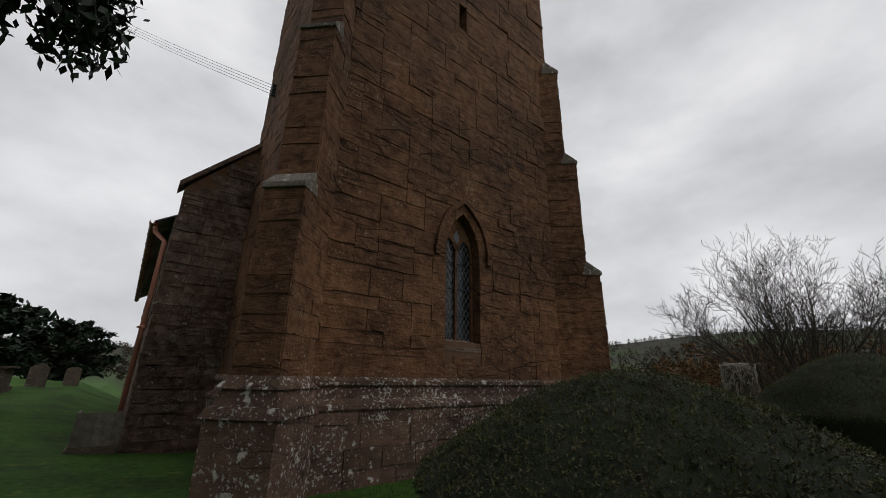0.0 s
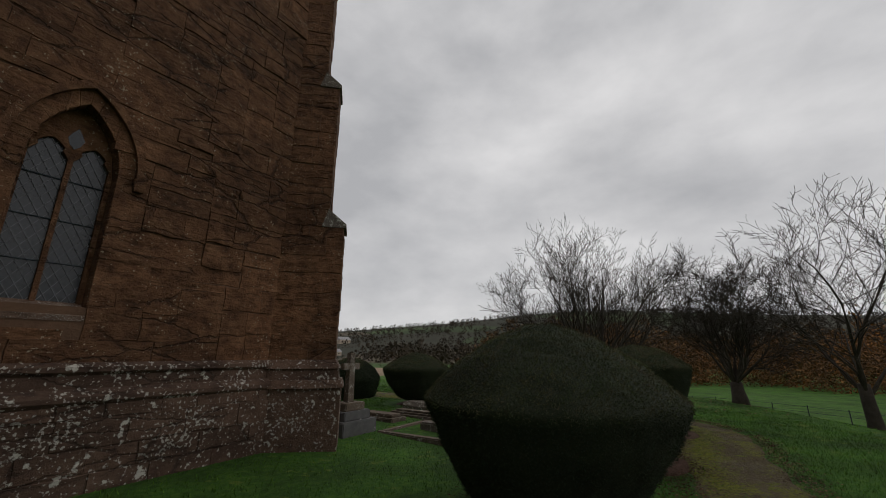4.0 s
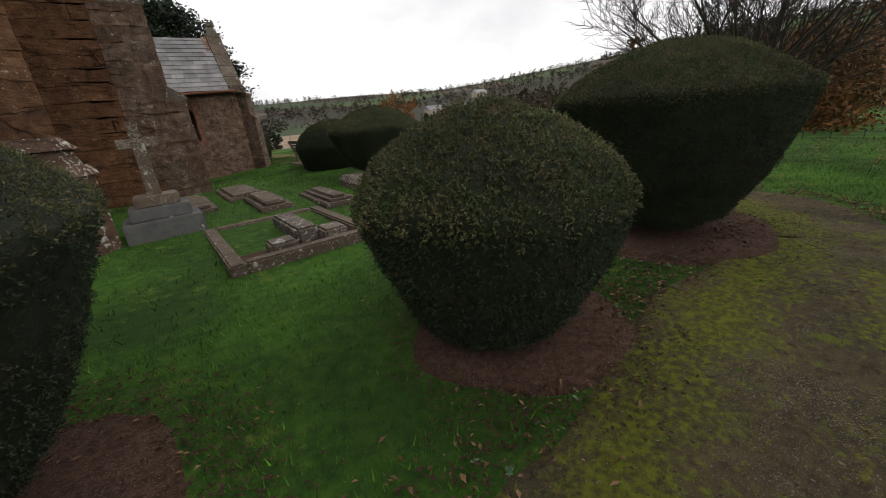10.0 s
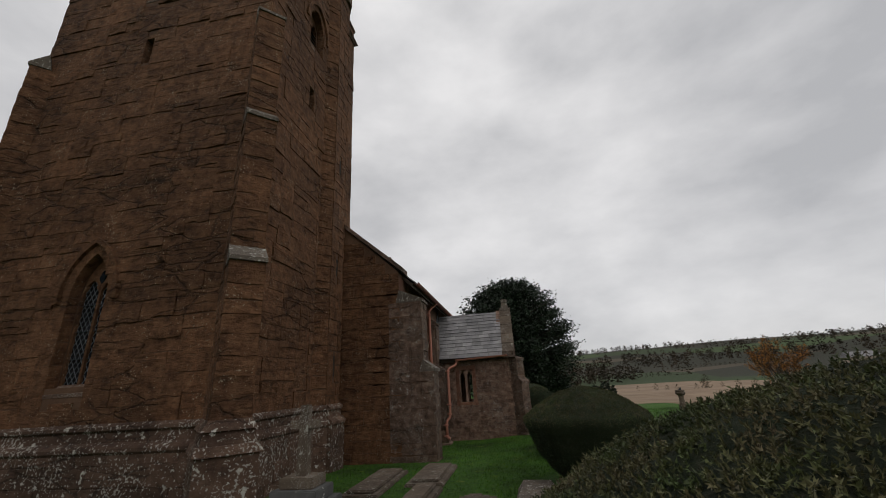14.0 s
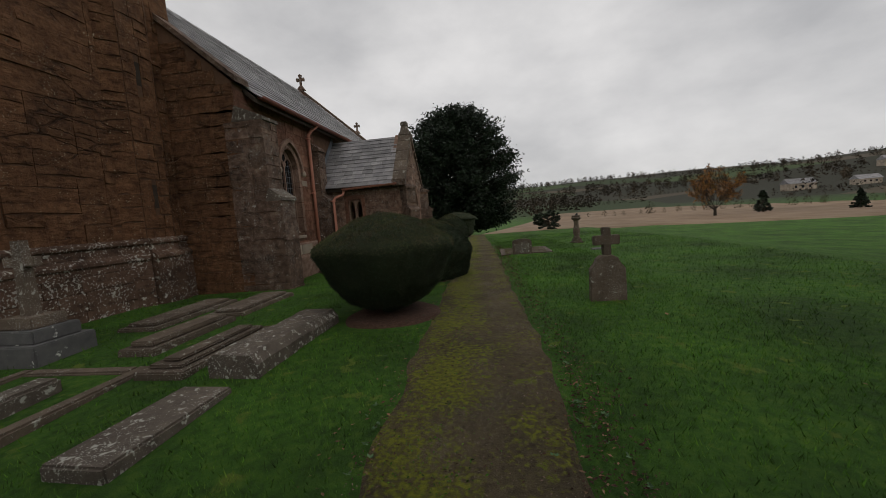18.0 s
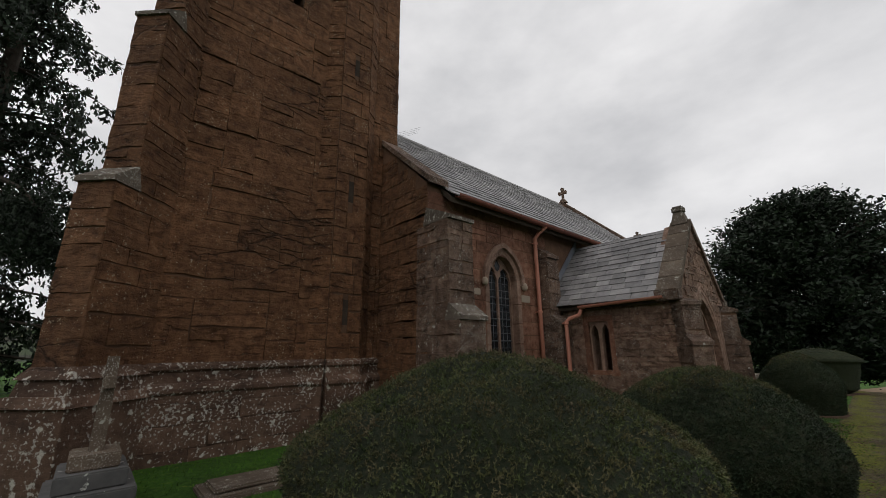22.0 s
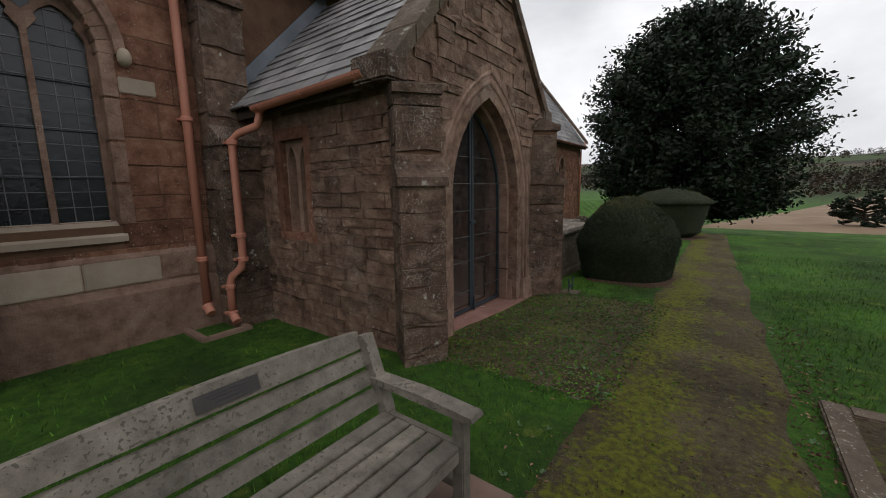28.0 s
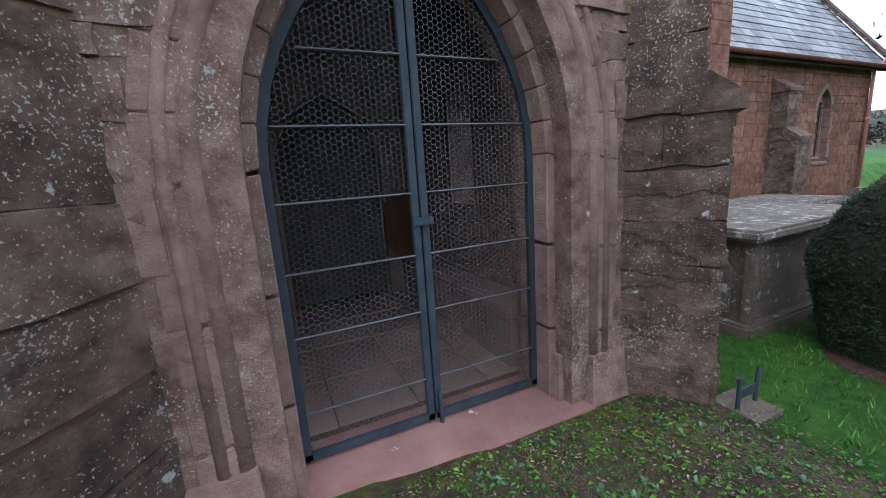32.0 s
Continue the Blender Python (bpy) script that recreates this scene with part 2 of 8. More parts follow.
LICHEN = (0.55, 0.54, 0.48)
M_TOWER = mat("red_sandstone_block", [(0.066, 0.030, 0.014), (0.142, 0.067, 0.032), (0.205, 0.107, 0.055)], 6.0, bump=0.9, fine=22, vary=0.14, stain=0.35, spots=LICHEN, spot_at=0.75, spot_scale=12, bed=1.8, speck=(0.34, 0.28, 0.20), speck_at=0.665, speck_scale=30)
M_MORTAR = mat("weathered_lime_mortar", [(0.10, 0.055, 0.033), (0.16, 0.092, 0.056)], 5.0, bump=0.5, fine=25)
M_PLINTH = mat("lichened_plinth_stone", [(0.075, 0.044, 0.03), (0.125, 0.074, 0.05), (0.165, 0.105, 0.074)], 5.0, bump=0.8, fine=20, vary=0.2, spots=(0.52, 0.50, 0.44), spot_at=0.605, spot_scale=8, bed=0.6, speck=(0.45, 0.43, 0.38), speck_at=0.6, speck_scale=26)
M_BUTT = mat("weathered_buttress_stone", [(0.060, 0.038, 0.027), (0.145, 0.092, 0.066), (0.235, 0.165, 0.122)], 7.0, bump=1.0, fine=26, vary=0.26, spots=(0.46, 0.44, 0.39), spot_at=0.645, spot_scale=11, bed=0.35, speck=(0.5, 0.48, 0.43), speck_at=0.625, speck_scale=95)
M_NAVE = mat("nave_red_ashlar", [(0.105, 0.045, 0.027), (0.205, 0.097, 0.062), (0.285, 0.155, 0.104)], 7.0, bump=0.8, fine=26, vary=0.22, spots=LICHEN, spot_at=0.74, spot_scale=14, speck=(0.38, 0.33, 0.27), speck_at=0.66)
M_RUBBLE = mat("porch_rubble_stone", [(0.095, 0.054, 0.037), (0.215, 0.132, 0.094), (0.33, 0.225, 0.168)], 8.0, bump=1.0, fine=24, vary=0.25, spots=(0.44, 0.42, 0.38), spot_at=0.66, spot_scale=12, speck=(0.5, 0.48, 0.43), speck_at=0.64, speck_scale=95)
M_DRESS = mat("pink_dressed_sandstone", [(0.165, 0.098, 0.070), (0.28, 0.178, 0.133), (0.36, 0.245, 0.19)], 7.0, bump=0.8, fine=30, vary=0.14, stain=0.3, spots=(0.5, 0.48, 0.43), spot_at=0.72, spot_scale=16, speck=(0.5, 0.48, 0.43), speck_at=0.675, speck_scale=95)
M_PALE = mat("pale_grey_stone", [(0.36, 0.29, 0.22), (0.46, 0.39, 0.31)], 3.0, bump=0.3, fine=22)
M_SLATE = mat("grey_stone_slate", [(0.16, 0.155, 0.16), (0.25, 0.24, 0.24), (0.32, 0.31, 0.30)], 3.0, rough=0.55, bump=0.25, fine=18, vary=0.3, spec=0.5)
M_LEAD = mat("lead_flashing", [(0.16, 0.18, 0.21), (0.24, 0.26, 0.29)], 3.0, rough=0.5, bump=0.1, metal=0.3)
M_PIPE = mat("salmon_painted_cast_iron", [(0.46, 0.19, 0.13), (0.52, 0.23, 0.165)], 4.0, rough=0.5, bump=0.05, stain=0.12, vary=0.05)
M_GUTTER = mat("dark_red_gutter_paint", [(0.17, 0.06, 0.045), (0.24, 0.09, 0.065)], 4.0, rough=0.5, bump=0.05)
M_GRASS = mat("lawn_grass", [(0.023, 0.069, 0.006), (0.045, 0.124, 0.010), (0.086, 0.168, 0.016)], 11.0, rough=0.95, bump=1.0, fine=90, vary=0.0, stain=0.5, stain_scale=0.7, spots=(0.115, 0.165, 0.022), spot_at=0.62, spot_scale=3.0)
M_BLADE = mat("grass_blade", [(0.029, 0.090, 0.007), (0.062, 0.160, 0.012), (0.135, 0.225, 0.028)], 3.0, rough=0.8, bump=0, vary=0.65, stain=0.5, stain_scale=0.7)
M_GRAVEL = mat("brown_gravel", [(0.060, 0.043, 0.023), (0.098, 0.075, 0.040), (0.132, 0.108, 0.053)], 19.0, rough=0.95, bump=1.0, fine=110, vary=0, stain=0.4, stain_scale=1.2, spots=(0.12, 0.135, 0.014), spot_at=0.60, spot_scale=5.0, speck=(0.26, 0.22, 0.17), speck_at=0.62, speck_scale=130)
M_SOIL = mat("needle_litter", [(0.050, 0.026, 0.017), (0.095, 0.050, 0.033), (0.15, 0.085, 0.06)], 26.0, rough=0.95, bump=1.0, fine=80, vary=0, speck=(0.24, 0.16, 0.12), speck_at=0.62, speck_scale=120)
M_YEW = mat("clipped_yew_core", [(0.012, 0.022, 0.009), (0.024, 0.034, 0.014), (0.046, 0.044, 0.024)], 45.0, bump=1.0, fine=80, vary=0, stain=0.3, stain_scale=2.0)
# dome sprigs: browner, and lightened in colour for the sky on top
M_YEWLEAF = mat("lit_brown_yew_sprig", [(0.034, 0.060, 0.019), (0.068, 0.086, 0.028), (0.104, 0.096, 0.042), (0.128, 0.098, 0.056)], 7.0, rough=0.6, bump=0, vary=0.5, stain=0.45, stain_scale=1.6)
# side sprigs: deeper green, with the sides' self-shadow darkened into the colour
M_YEWSIDE = mat("shaded_green_yew_sprig", [(0.012, 0.026, 0.012), (0.022, 0.042, 0.018), (0.036, 0.050, 0.022), (0.060, 0.046, 0.028)], 8.0, rough=0.6, bump=0, vary=0.6, stain=0.4, stain_scale=1.6)
M_YEWTREE = mat("dark_yew_leaf", [(0.009, 0.019, 0.009), (0.018, 0.032, 0.014)], 1.0, rough=0.6, bump=0, vary=0.5)
M_BARK = mat("grey_brown_bark", [(0.03, 0.024, 0.018), (0.07, 0.056, 0.042)], 6.0, bump=0.6, fine=30, vary=0.1)
M_TWIG = mat("bare_twig", [(0.03, 0.023, 0.018), (0.055, 0.044, 0.034)], 4.0, bump=0, vary=0.2)
M_OAK = mat("silvered_teak", [(0.13, 0.115, 0.095), (0.22, 0.195, 0.16), (0.30, 0.27, 0.225)], 9.0, rough=0.85, bump=0.5, fine=60, vary=0.2, speck=(0.10, 0.09, 0.07), speck_at=0.62, speck_scale=60)
M_GRAVE = mat("lichened_gravestone", [(0.10, 0.082, 0.066), (0.19, 0.155, 0.122)], 6.0, bump=0.8, fine=24, spots=(0.42, 0.41, 0.36), spot_at=0.575, spot_scale=13, speck=(0.5, 0.49, 0.44), speck_at=0.63, speck_scale=70)
M_GRAVE2 = mat("brown_gravestone", [(0.09, 0.068, 0.05), (0.155, 0.118, 0.086)], 6.0, bump=0.6, fine=24, spots=(0.38, 0.37, 0.32), spot_at=0.62, spot_scale=12, speck=(0.42, 0.40, 0.36), speck_at=0.63, speck_scale=70)
M_DARK = mat("dark_slate_granite", [(0.10, 0.10, 0.10), (0.16, 0.155, 0.15)], 6.0, bump=0.2, fine=30, spots=(0.6, 0.6, 0.55), spot_at=0.64)
M_IRON = mat("blue_grey_painted_iron", [(0.022, 0.031, 0.038), (0.048, 0.062, 0.073)], 8.0, rough=0.55, bump=0.15, fine=60, vary=0.1)
M_WIRE = mat("galvanised_wire", [(0.09, 0.09, 0.09), (0.16, 0.16, 0.165)], 8.0, rough=0.5, bump=0, metal=0.5)
M_REED = mat("weathered_reed", [(0.06, 0.036, 0.026), (0.125, 0.08, 0.058), (0.18, 0.14, 0.11)], 10.0, bump=0.2, vary=0.45)
M_LEAF = mat("fallen_leaf", [(0.13, 0.065, 0.035), (0.22, 0.125, 0.07), (0.30, 0.21, 0.13)], 2.0, bump=0, vary=0.5)
M_AUTUMN = mat("autumn_leaf", [(0.20, 0.085, 0.018), (0.30, 0.13, 0.028), (0.26, 0.16, 0.04)], 0.4, bump=0, vary=0.5)
M_RUSSET = mat("russet_scrub_leaf", [(0.060, 0.044, 0.024), (0.13, 0.068, 0.026), (0.25, 0.10, 0.024)], 0.22, bump=0, vary=0.55, stain=0.4, stain_scale=0.1)
M_WEED = mat("pale_weed_leaf", [(0.06, 0.12, 0.05), (0.11, 0.18, 0.085)], 4.0, bump=0, vary=0.4)
M_GLASS = mat("old_window_glass", [(0.008, 0.011, 0.014), (0.018, 0.022, 0.027)], 9.0, rough=0.1, bump=0.2, fine=7, vary=0.4, spec=0.5)
M_LEADBAR = mat("window_lead", [(0.11, 0.115, 0.125), (0.17, 0.175, 0.185)], 6.0, rough=0.5, bump=0)
M_INSIDE = mat("bare_plaster_inside", [(0.20, 0.14, 0.11), (0.28, 0.20, 0.155)], 2.0, bump=0.2)
M_FLAG = mat("worn_flagstone", [(0.20, 0.13, 0.10), (0.30, 0.205, 0.165)], 3.0, bump=0.2, vary=0.2)
M_THRESH = mat("red_threshold_stone", [(0.22, 0.11, 0.09), (0.34, 0.19, 0.155)], 4.0, bump=0.3, spots=(0.55, 0.52, 0.47), spot_at=0.68)
M_DOOR = mat("dark_oak_door", [(0.03, 0.022, 0.016), (0.06, 0.045, 0.032)], 6.0, bump=0.3)
M_WOOD = mat("far_woodland", [(0.026, 0.022, 0.014), (0.040, 0.031, 0.019), (0.060, 0.038, 0.019)], 0.03, bump=0, vary=0.4, stain=0.3, stain_scale=0.01)
M_SCRUB = mat("brown_scrub", [(0.034, 0.028, 0.017), (0.052, 0.040, 0.024), (0.075, 0.048, 0.024)], 0.05, bump=0, vary=0.4, stain=0.3, stain_scale=0.02)
M_PLAQUE = mat("dark_bronze_plaque", [(0.045, 0.042, 0.04), (0.075, 0.07, 0.065)], 9.0, rough=0.45, bump=0.05, metal=0.4)


# ---- mesh helpers ----
def part(name, bm, material, parent=None, label="", smooth=False):
    """A bmesh, or (verts, faces), as one mesh object under a thing or a part."""
    me = bpy.data.meshes.new(name)
    if isinstance(bm, tuple):
        me.from_pydata(bm[0], [], bm[1])
    else:
        bmesh.ops.recalc_face_normals(bm, faces=bm.faces)
        bm.to_mesh(me)
        bm.free()
    me.materials.append(material)
    if smooth:
        me.polygons.foreach_set("use_smooth", [True] * len(me.polygons))
    ob = new(name, me)
    ob.parent = parent
    if label:
        ob["label"] = label
    return ob


def thing(name, label, category, group="", kind="", at=(0, 0, 0)):
    ob = new(name)
    ob.location = at
    ob.empty_display_size = 0.1
    return tagged(ob, label, category, group, kind)


def box(bm, x0, x1, y0, y1, z0, z1, bevel=0.0):
    vs = [bm.verts.new(p) for p in ((x0, y0, z0), (x1, y0, z0), (x1, y1, z0), (x0, y1, z0), (x0, y0, z1), (x1, y0, z1), (x1, y1, z1), (x0, y1, z1))]
    fs = [bm.faces.new([vs[i] for i in q]) for q in ((3, 2, 1, 0), (4, 5, 6, 7), (0, 1, 5, 4), (1, 2, 6, 5), (2, 3, 7, 6), (3, 0, 4, 7))]
    if bevel:
        bmesh.ops.bevel(bm, geom=list({e for f in fs for e in f.edges}), offset=bevel, segments=2, affect="EDGES")
    return vs


def boxes(*rows, bevel=0.0):
    bm = bmesh.new()
    for r in rows:
        box(bm, *r, bevel=bevel)
    return bm


def hexa(bm, lo, hi):
    """A prism from four corners below to four above."""
    a, b = [bm.verts.new(p) for p in lo], [bm.verts.new(p) for p in hi]
    bm.faces.new(a[::-1])
    bm.faces.new(b)
    for i in range(4):
        j = (i + 1) % 4
        bm.faces.new((a[i], a[j], b[j], b[i]))


def prism(bm, pts, off):
    """A polygon pushed along a vector."""
    off = Vector(off)
    a = [bm.verts.new(Vector(p)) for p in pts]
    b = [bm.verts.new(Vector(p) + off) for p in pts]
    bm.faces.new(a)
    bm.faces.new(b[::-1])
    for i in range(len(a)):
        j = (i + 1) % len(a)
        bm.faces.new((a[j], a[i], b[i], b[j]))


def tube(bm, pts, r, sides=8):
    """A round bar along points; r may be one radius or one for each point."""
    rings = []
    for i, p in enumerate(pts):
        p = Vector(p)
        d = (Vector(pts[min(i + 1, len(pts) - 1)]) - Vector(pts[max(i - 1, 0)])).normalized()
        a = d.orthogonal().normalized() if not rings else (prev - d * prev.dot(d)).normalized()
        prev, b = a, d.cross(a)
        rad = r[i] if isinstance(r, (list, tuple)) else r
        rings.append([bm.verts.new(p + rad * (a * math.cos(k * math.tau / sides) + b * math.sin(k * math.tau / sides))) for k in range(sides)])
    for q, w in zip(rings, rings[1:]):
        for k in range(sides):
            bm.faces.new((q[k], q[(k + 1) % sides], w[(k + 1) % sides], w[k]))
    bm.faces.new(rings[0][::-1])
    bm.faces.new(rings[-1])


def lathe(bm, prof, sides=24, wob=0.0, at=(0, 0)):
    rings = []
    for r, z in prof:
        rings.append([bm.verts.new((at[0] + r * math.cos(k * math.tau / sides) * (1 + wob * noise.noise((k * 0.4, z * 2, r))), at[1] + r * math.sin(k * math.tau / sides), z)) for k in range(sides)])
    for q, w in zip(rings, rings[1:]):
        for k in range(sides):
            bm.faces.new((q[k], q[(k + 1) % sides], w[(k + 1) % sides], w[k]))
    bm.faces.new(rings[0][::-1])
    bm.faces.new(rings[-1])


def arch(c, half, spring, apex, n=8):
    """Points of a pointed arch from its left springing to its right one, as (u, z)."""
    rise = apex - spring
    rad = (half * half + rise * rise) / (2 * half)
    out = []
    end = math.asin(min(1, rise / rad))
    for i in range(n + 1):
        a = end * i / n
        out.append((c - half + rad - rad * math.cos(a), spring + rad * math.sin(a)))
    return out + [(2 * c - u, z) for u, z in out[-2::-1]]


def arch_top(c, half, spring, apex):
    pts = arch(c, half, spring, apex)
    us, zs = [p[0] for p in pts], [p[1] for p in pts]
    return lambda u: float(np.interp(u, us, zs))


class Hole:
    """An opening in a wall: flat-headed, or pointed when spring is given."""
    def __init__(self, c, half, sill, apex, spring=None):
        self.c, self.half, self.sill, self.apex, self.spring = c, half, sill, apex, spring
        self.line = arch(c, half, spring, apex) if spring else [(c - half, apex), (c + half, apex)]

    def top(self, u):
        return float(np.interp(u, [p[0] for p in self.line], [p[1] for p in self.line]))

    def span(self, za, zb):
        """The stretch of the opening between two heights, or None."""
        if zb <= self.sill or za >= self.apex:
            return None
        z = max(za, self.sill)
        if not self.spring or z <= self.spring:
            return self.c - self.half, self.c + self.half
        us = [u for u, w in self.line if w >= z]
        return (min(us), max(us)) if us else None


def wall_mesh(place, u0, u1, z0, top, thick, holes=(), inner=None):
    """A wall of prisms between breaks; place(u, d, z) gives the point at depth d behind the face; top(u) its height."""
    breaks = {u0, u1}
    for h in holes:
        breaks |= {u for u, _ in h.line} | {h.c}
    for b in (inner or ()):
        breaks.add(b)
    breaks = sorted(b for b in breaks if u0 <= b <= u1)
    bm = bmesh.new()
    for a, b in zip(breaks, breaks[1:]):
        if b - a < 1e-6:
            continue
        cuts = [(z0, z0)]
        for h in sorted((h for h in holes if h.c - h.half - 1e-6 <= a and b <= h.c + h.half + 1e-6), key=lambda h: h.sill):
            cuts += [(h.sill, h.sill), (h.top(a), h.top(b))]
        cuts.append((top(a), top(b)))
        for (la, lb), (ha, hb) in zip(cuts[::2], cuts[1::2]):
            hexa(bm, [place(a, 0, la), place(b, 0, lb), place(b, thick, lb), place(a, thick, la)],
                 [place(a, 0, ha), place(b, 0, hb), place(b, thick, hb), place(a, thick, ha)])
    bmesh.ops.remove_doubles(bm, verts=bm.verts, dist=1e-5)
    return bm


def unit_stone(seed, ch=0.02):
    """A block one wide, one high and one proud of its wall, with worn, chipped arrises."""
    rng = random.Random(seed)
    j = lambda s: rng.uniform(-s, s)
    base = [(0, 0), (0.5 + j(0.1), j(0.01)), (1, 0), (1 + j(0.01), 0.5), (1, 1), (0.5 + j(0.1), 1 + j(0.01)), (0, 1), (j(0.01), 0.5)]
    vs = [(u, 0.6, w) for u, w in base]
    vs += [(u + (0.5 - u) * ch * rng.uniform(0.6, 2.0), -1 + j(0.45), w + (0.5 - w) * ch * 1.6 * rng.uniform(0.5, 2.2)) for u, w in base]
    vs.append((0.5 + j(0.2), -1.15 + j(0.5), 0.5 + j(0.2)))
    fs = [(i, (i + 1) % 8, 8 + (i + 1) % 8, 8 + i) for i in range(8)] + [(8 + i, 8 + (i + 1) % 8, 16) for i in range(8)]
    return vs, fs


def rough_stone(seed):
    """A weathered block with a ragged outline and a stepped, flaking face."""
    rng = random.Random(seed)
    j = lambda s: rng.uniform(-s, s)
    base = [(0, 0), (0.33 + j(0.1), j(0.07)), (0.66 + j(0.1), j(0.07)), (1, 0), (1 + j(0.02), 0.5 + j(0.2)), (1, 1), (0.66 + j(0.1), 1 + j(0.07)), (0.33 + j(0.1), 1 + j(0.07)), (0, 1), (j(0.02), 0.5 + j(0.2))]
    n = len(base)
    vs = [(u, 0.6, w) for u, w in base]
    vs += [(u + (0.5 - u) * 0.012, -1 + j(0.4), w + (0.5 - w) * 0.04 * rng.uniform(0.2, 2.0)) for u, w in base]
    vs += [(0.3 + j(0.12), -1.1 + j(0.6), 0.5 + j(0.25)), (0.7 + j(0.12), -1.1 + j(0.6), 0.5 + j(0.25))]
    fs = [(i, (i + 1) % n, n + (i + 1) % n, n + i) for i in range(n)]
    fs += [(n + 0, n + 1, 2 * n), (n + 9, n + 0, 2 * n), (n + 8, n + 9, 2 * n), (n + 7, n + 8, 2 * n), (n + 1, n + 2, 2 * n + 1, 2 * n), (n + 6, n + 7, 2 * n, 2 * n + 1)]
    fs += [(n + 2, n + 3, 2 * n + 1), (n + 3, n + 4, 2 * n + 1), (n + 4, n + 5, 2 * n + 1), (n + 5, n + 6, 2 * n + 1)]
    return vs, fs


STONES = [unit_stone(s) for s in range(16)] + [rough_stone(s) for s in range(16)]
STONE_MESHES = {}


def stone_mesh(k, material):
    key = (k, material.name)
    if key not in STONE_MESHES:
        me = bpy.data.meshes.new("block")
        me.from_pydata(*STONES[k][:1], [], STONES[k][1])
        me.materials.append(material)
        STONE_MESHES[key] = me
    return STONE_MESHES[key]


def lay_courses(rng, u0, u1, z0, top, holes=(), high=(0.2, 0.34), wide=(0.3, 0.8), joint=0.008):
    """Rectangles (u, z, width, height) of a coursed wall round its openings."""
    out, z = [], z0
    ztop = max(top(u0), top(u1), top((u0 + u1) / 2))
    while z < ztop - 0.05:
        h = min(rng.uniform(*high), ztop - z)
        free = [(u0, u1)]
        for hole in holes:
            cut = hole.span(z + 0.02, z + h - 0.02)
            if cut:
                free = [s for a, b in free for s in ((a, min(b, cut[0])), (max(a, cut[1]), b)) if s[1] - s[0] > 0.04]
        for a, b in free:
            u = a
            while u < b - 0.02:
                w = rng.uniform(*wide)
                if b - u - w < wide[0] * 0.6:
                    w = b - u
                w = min(w, b - u)
                zt = min(top(u), top(u + w))
                hh = min(h, zt - z)
                if hh > 0.05:
                    if hh > 0.2 and w < 0.5 and rng.random() < 0.18:
                        k = rng.uniform(0.4, 0.6) * hh
                        out.append((u, z, w - joint, k - joint))
                        out.append((u, z + k, w - joint, hh - k - joint))
                    else:
                        out.append((u, z, w - joint, hh - joint))
                u += w
        z += h
    return out


def lay_snecked(rng, u0, u1, z0, top, holes=(), high=(0.24, 0.52), wide=(4, 13), cell=0.1):
    """Rectangles of uncoursed squared rubble: each block sits on the lowest open stretch."""
    n = max(3, round((u1 - u0) / cell))
    cell = (u1 - u0) / n
    sky_, out, ztop = [z0] * n, [], top(u0)
    while min(sky_) < ztop - 0.02:
        z = min(sky_)
        i = sky_.index(z)
        run = 1
        while i + run < n and abs(sky_[i + run] - z) < 1e-6:
            run += 1
        w = rng.randint(*wide)
        if run - w < 3:
            w = min(run, 14)
        h = round(rng.uniform(*high) / 0.04) * 0.04
        near_ = [q - z for q in (sky_[i - 1] if i else z, sky_[i + run] if i + run < n else z) if q - z > 0.1]
        if near_ and (run < 4 or rng.random() < 0.35):
            h = min(near_)
        h = min(h, 0.52)
        if ztop - z - h < 0.12:
            h = ztop - z
        free = [(u0 + i * cell, u0 + (i + w) * cell)]
        for hole in holes:
            cut = hole.span(z + 0.02, z + h - 0.02)
            if cut:
                free = [q for a, b in free for q in ((a, min(b, cut[0])), (max(a, cut[1]), b)) if q[1] - q[0] > 0.04]
        out += [(a, z, b - a, h) for a, b in free]
        for k in range(i, i + w):
            sky_[k] = z + h
    return out


LAST = []


def stone_face(rng, parent, place, rects, material, near, proud=(0.008, 0.03), name="block"):
    """The face of a wall: the blocks within near(u, z) are parts, the rest one joined part. place(u, d, z) as in wall_mesh."""
    LAST.append((rng.random(), parent, place, rects, material, near, proud, name))


def build_faces():
    for seed, parent, place, rects, material, near, proud, name in LAST:
        rng = random.Random(seed)
        o, eu, en, ez = Vector(place(0, 0, 0)), Vector(place(1, 0, 0)), Vector(place(0, 1, 0)), Vector((0, 0, 1))
        eu, en = eu - o, en - o
        pv, pf, singles = [], [], 0
        for u, z, w, h in rects:
            k, d = rng.randrange(16) + (16 if material in (M_TOWER, M_BUTT, M_PLINTH, M_RUBBLE) else 0), (rng.uniform(0.017, 0.023) if material is M_TOWER and rng.random() < 0.6 else rng.uniform(*proud))
            if near(u, z) and singles < 300:
                singles += 1
                m = Matrix.Identity(4)
                m.col[0], m.col[1], m.col[2] = (*(eu * w), 0), (*(en * d), 0), (*(ez * h), 0)
                m.translation = o + eu * u + ez * z
                ob = new(name, stone_mesh(k, material))
                ob.parent = parent
                ob.matrix_basis = m
            else:
                n0 = len(pv)
                for a, b, c in STONES[k][0]:
                    pv.append(o + eu * (u + a * w) + en * (b * d) + ez * (z + c * h))
                pf.extend([tuple(i + n0 for i in f) for f in STONES[k][1]])
        if pv:
            tagged(part("blockwork", (pv, pf), material, parent), kind="stuff")


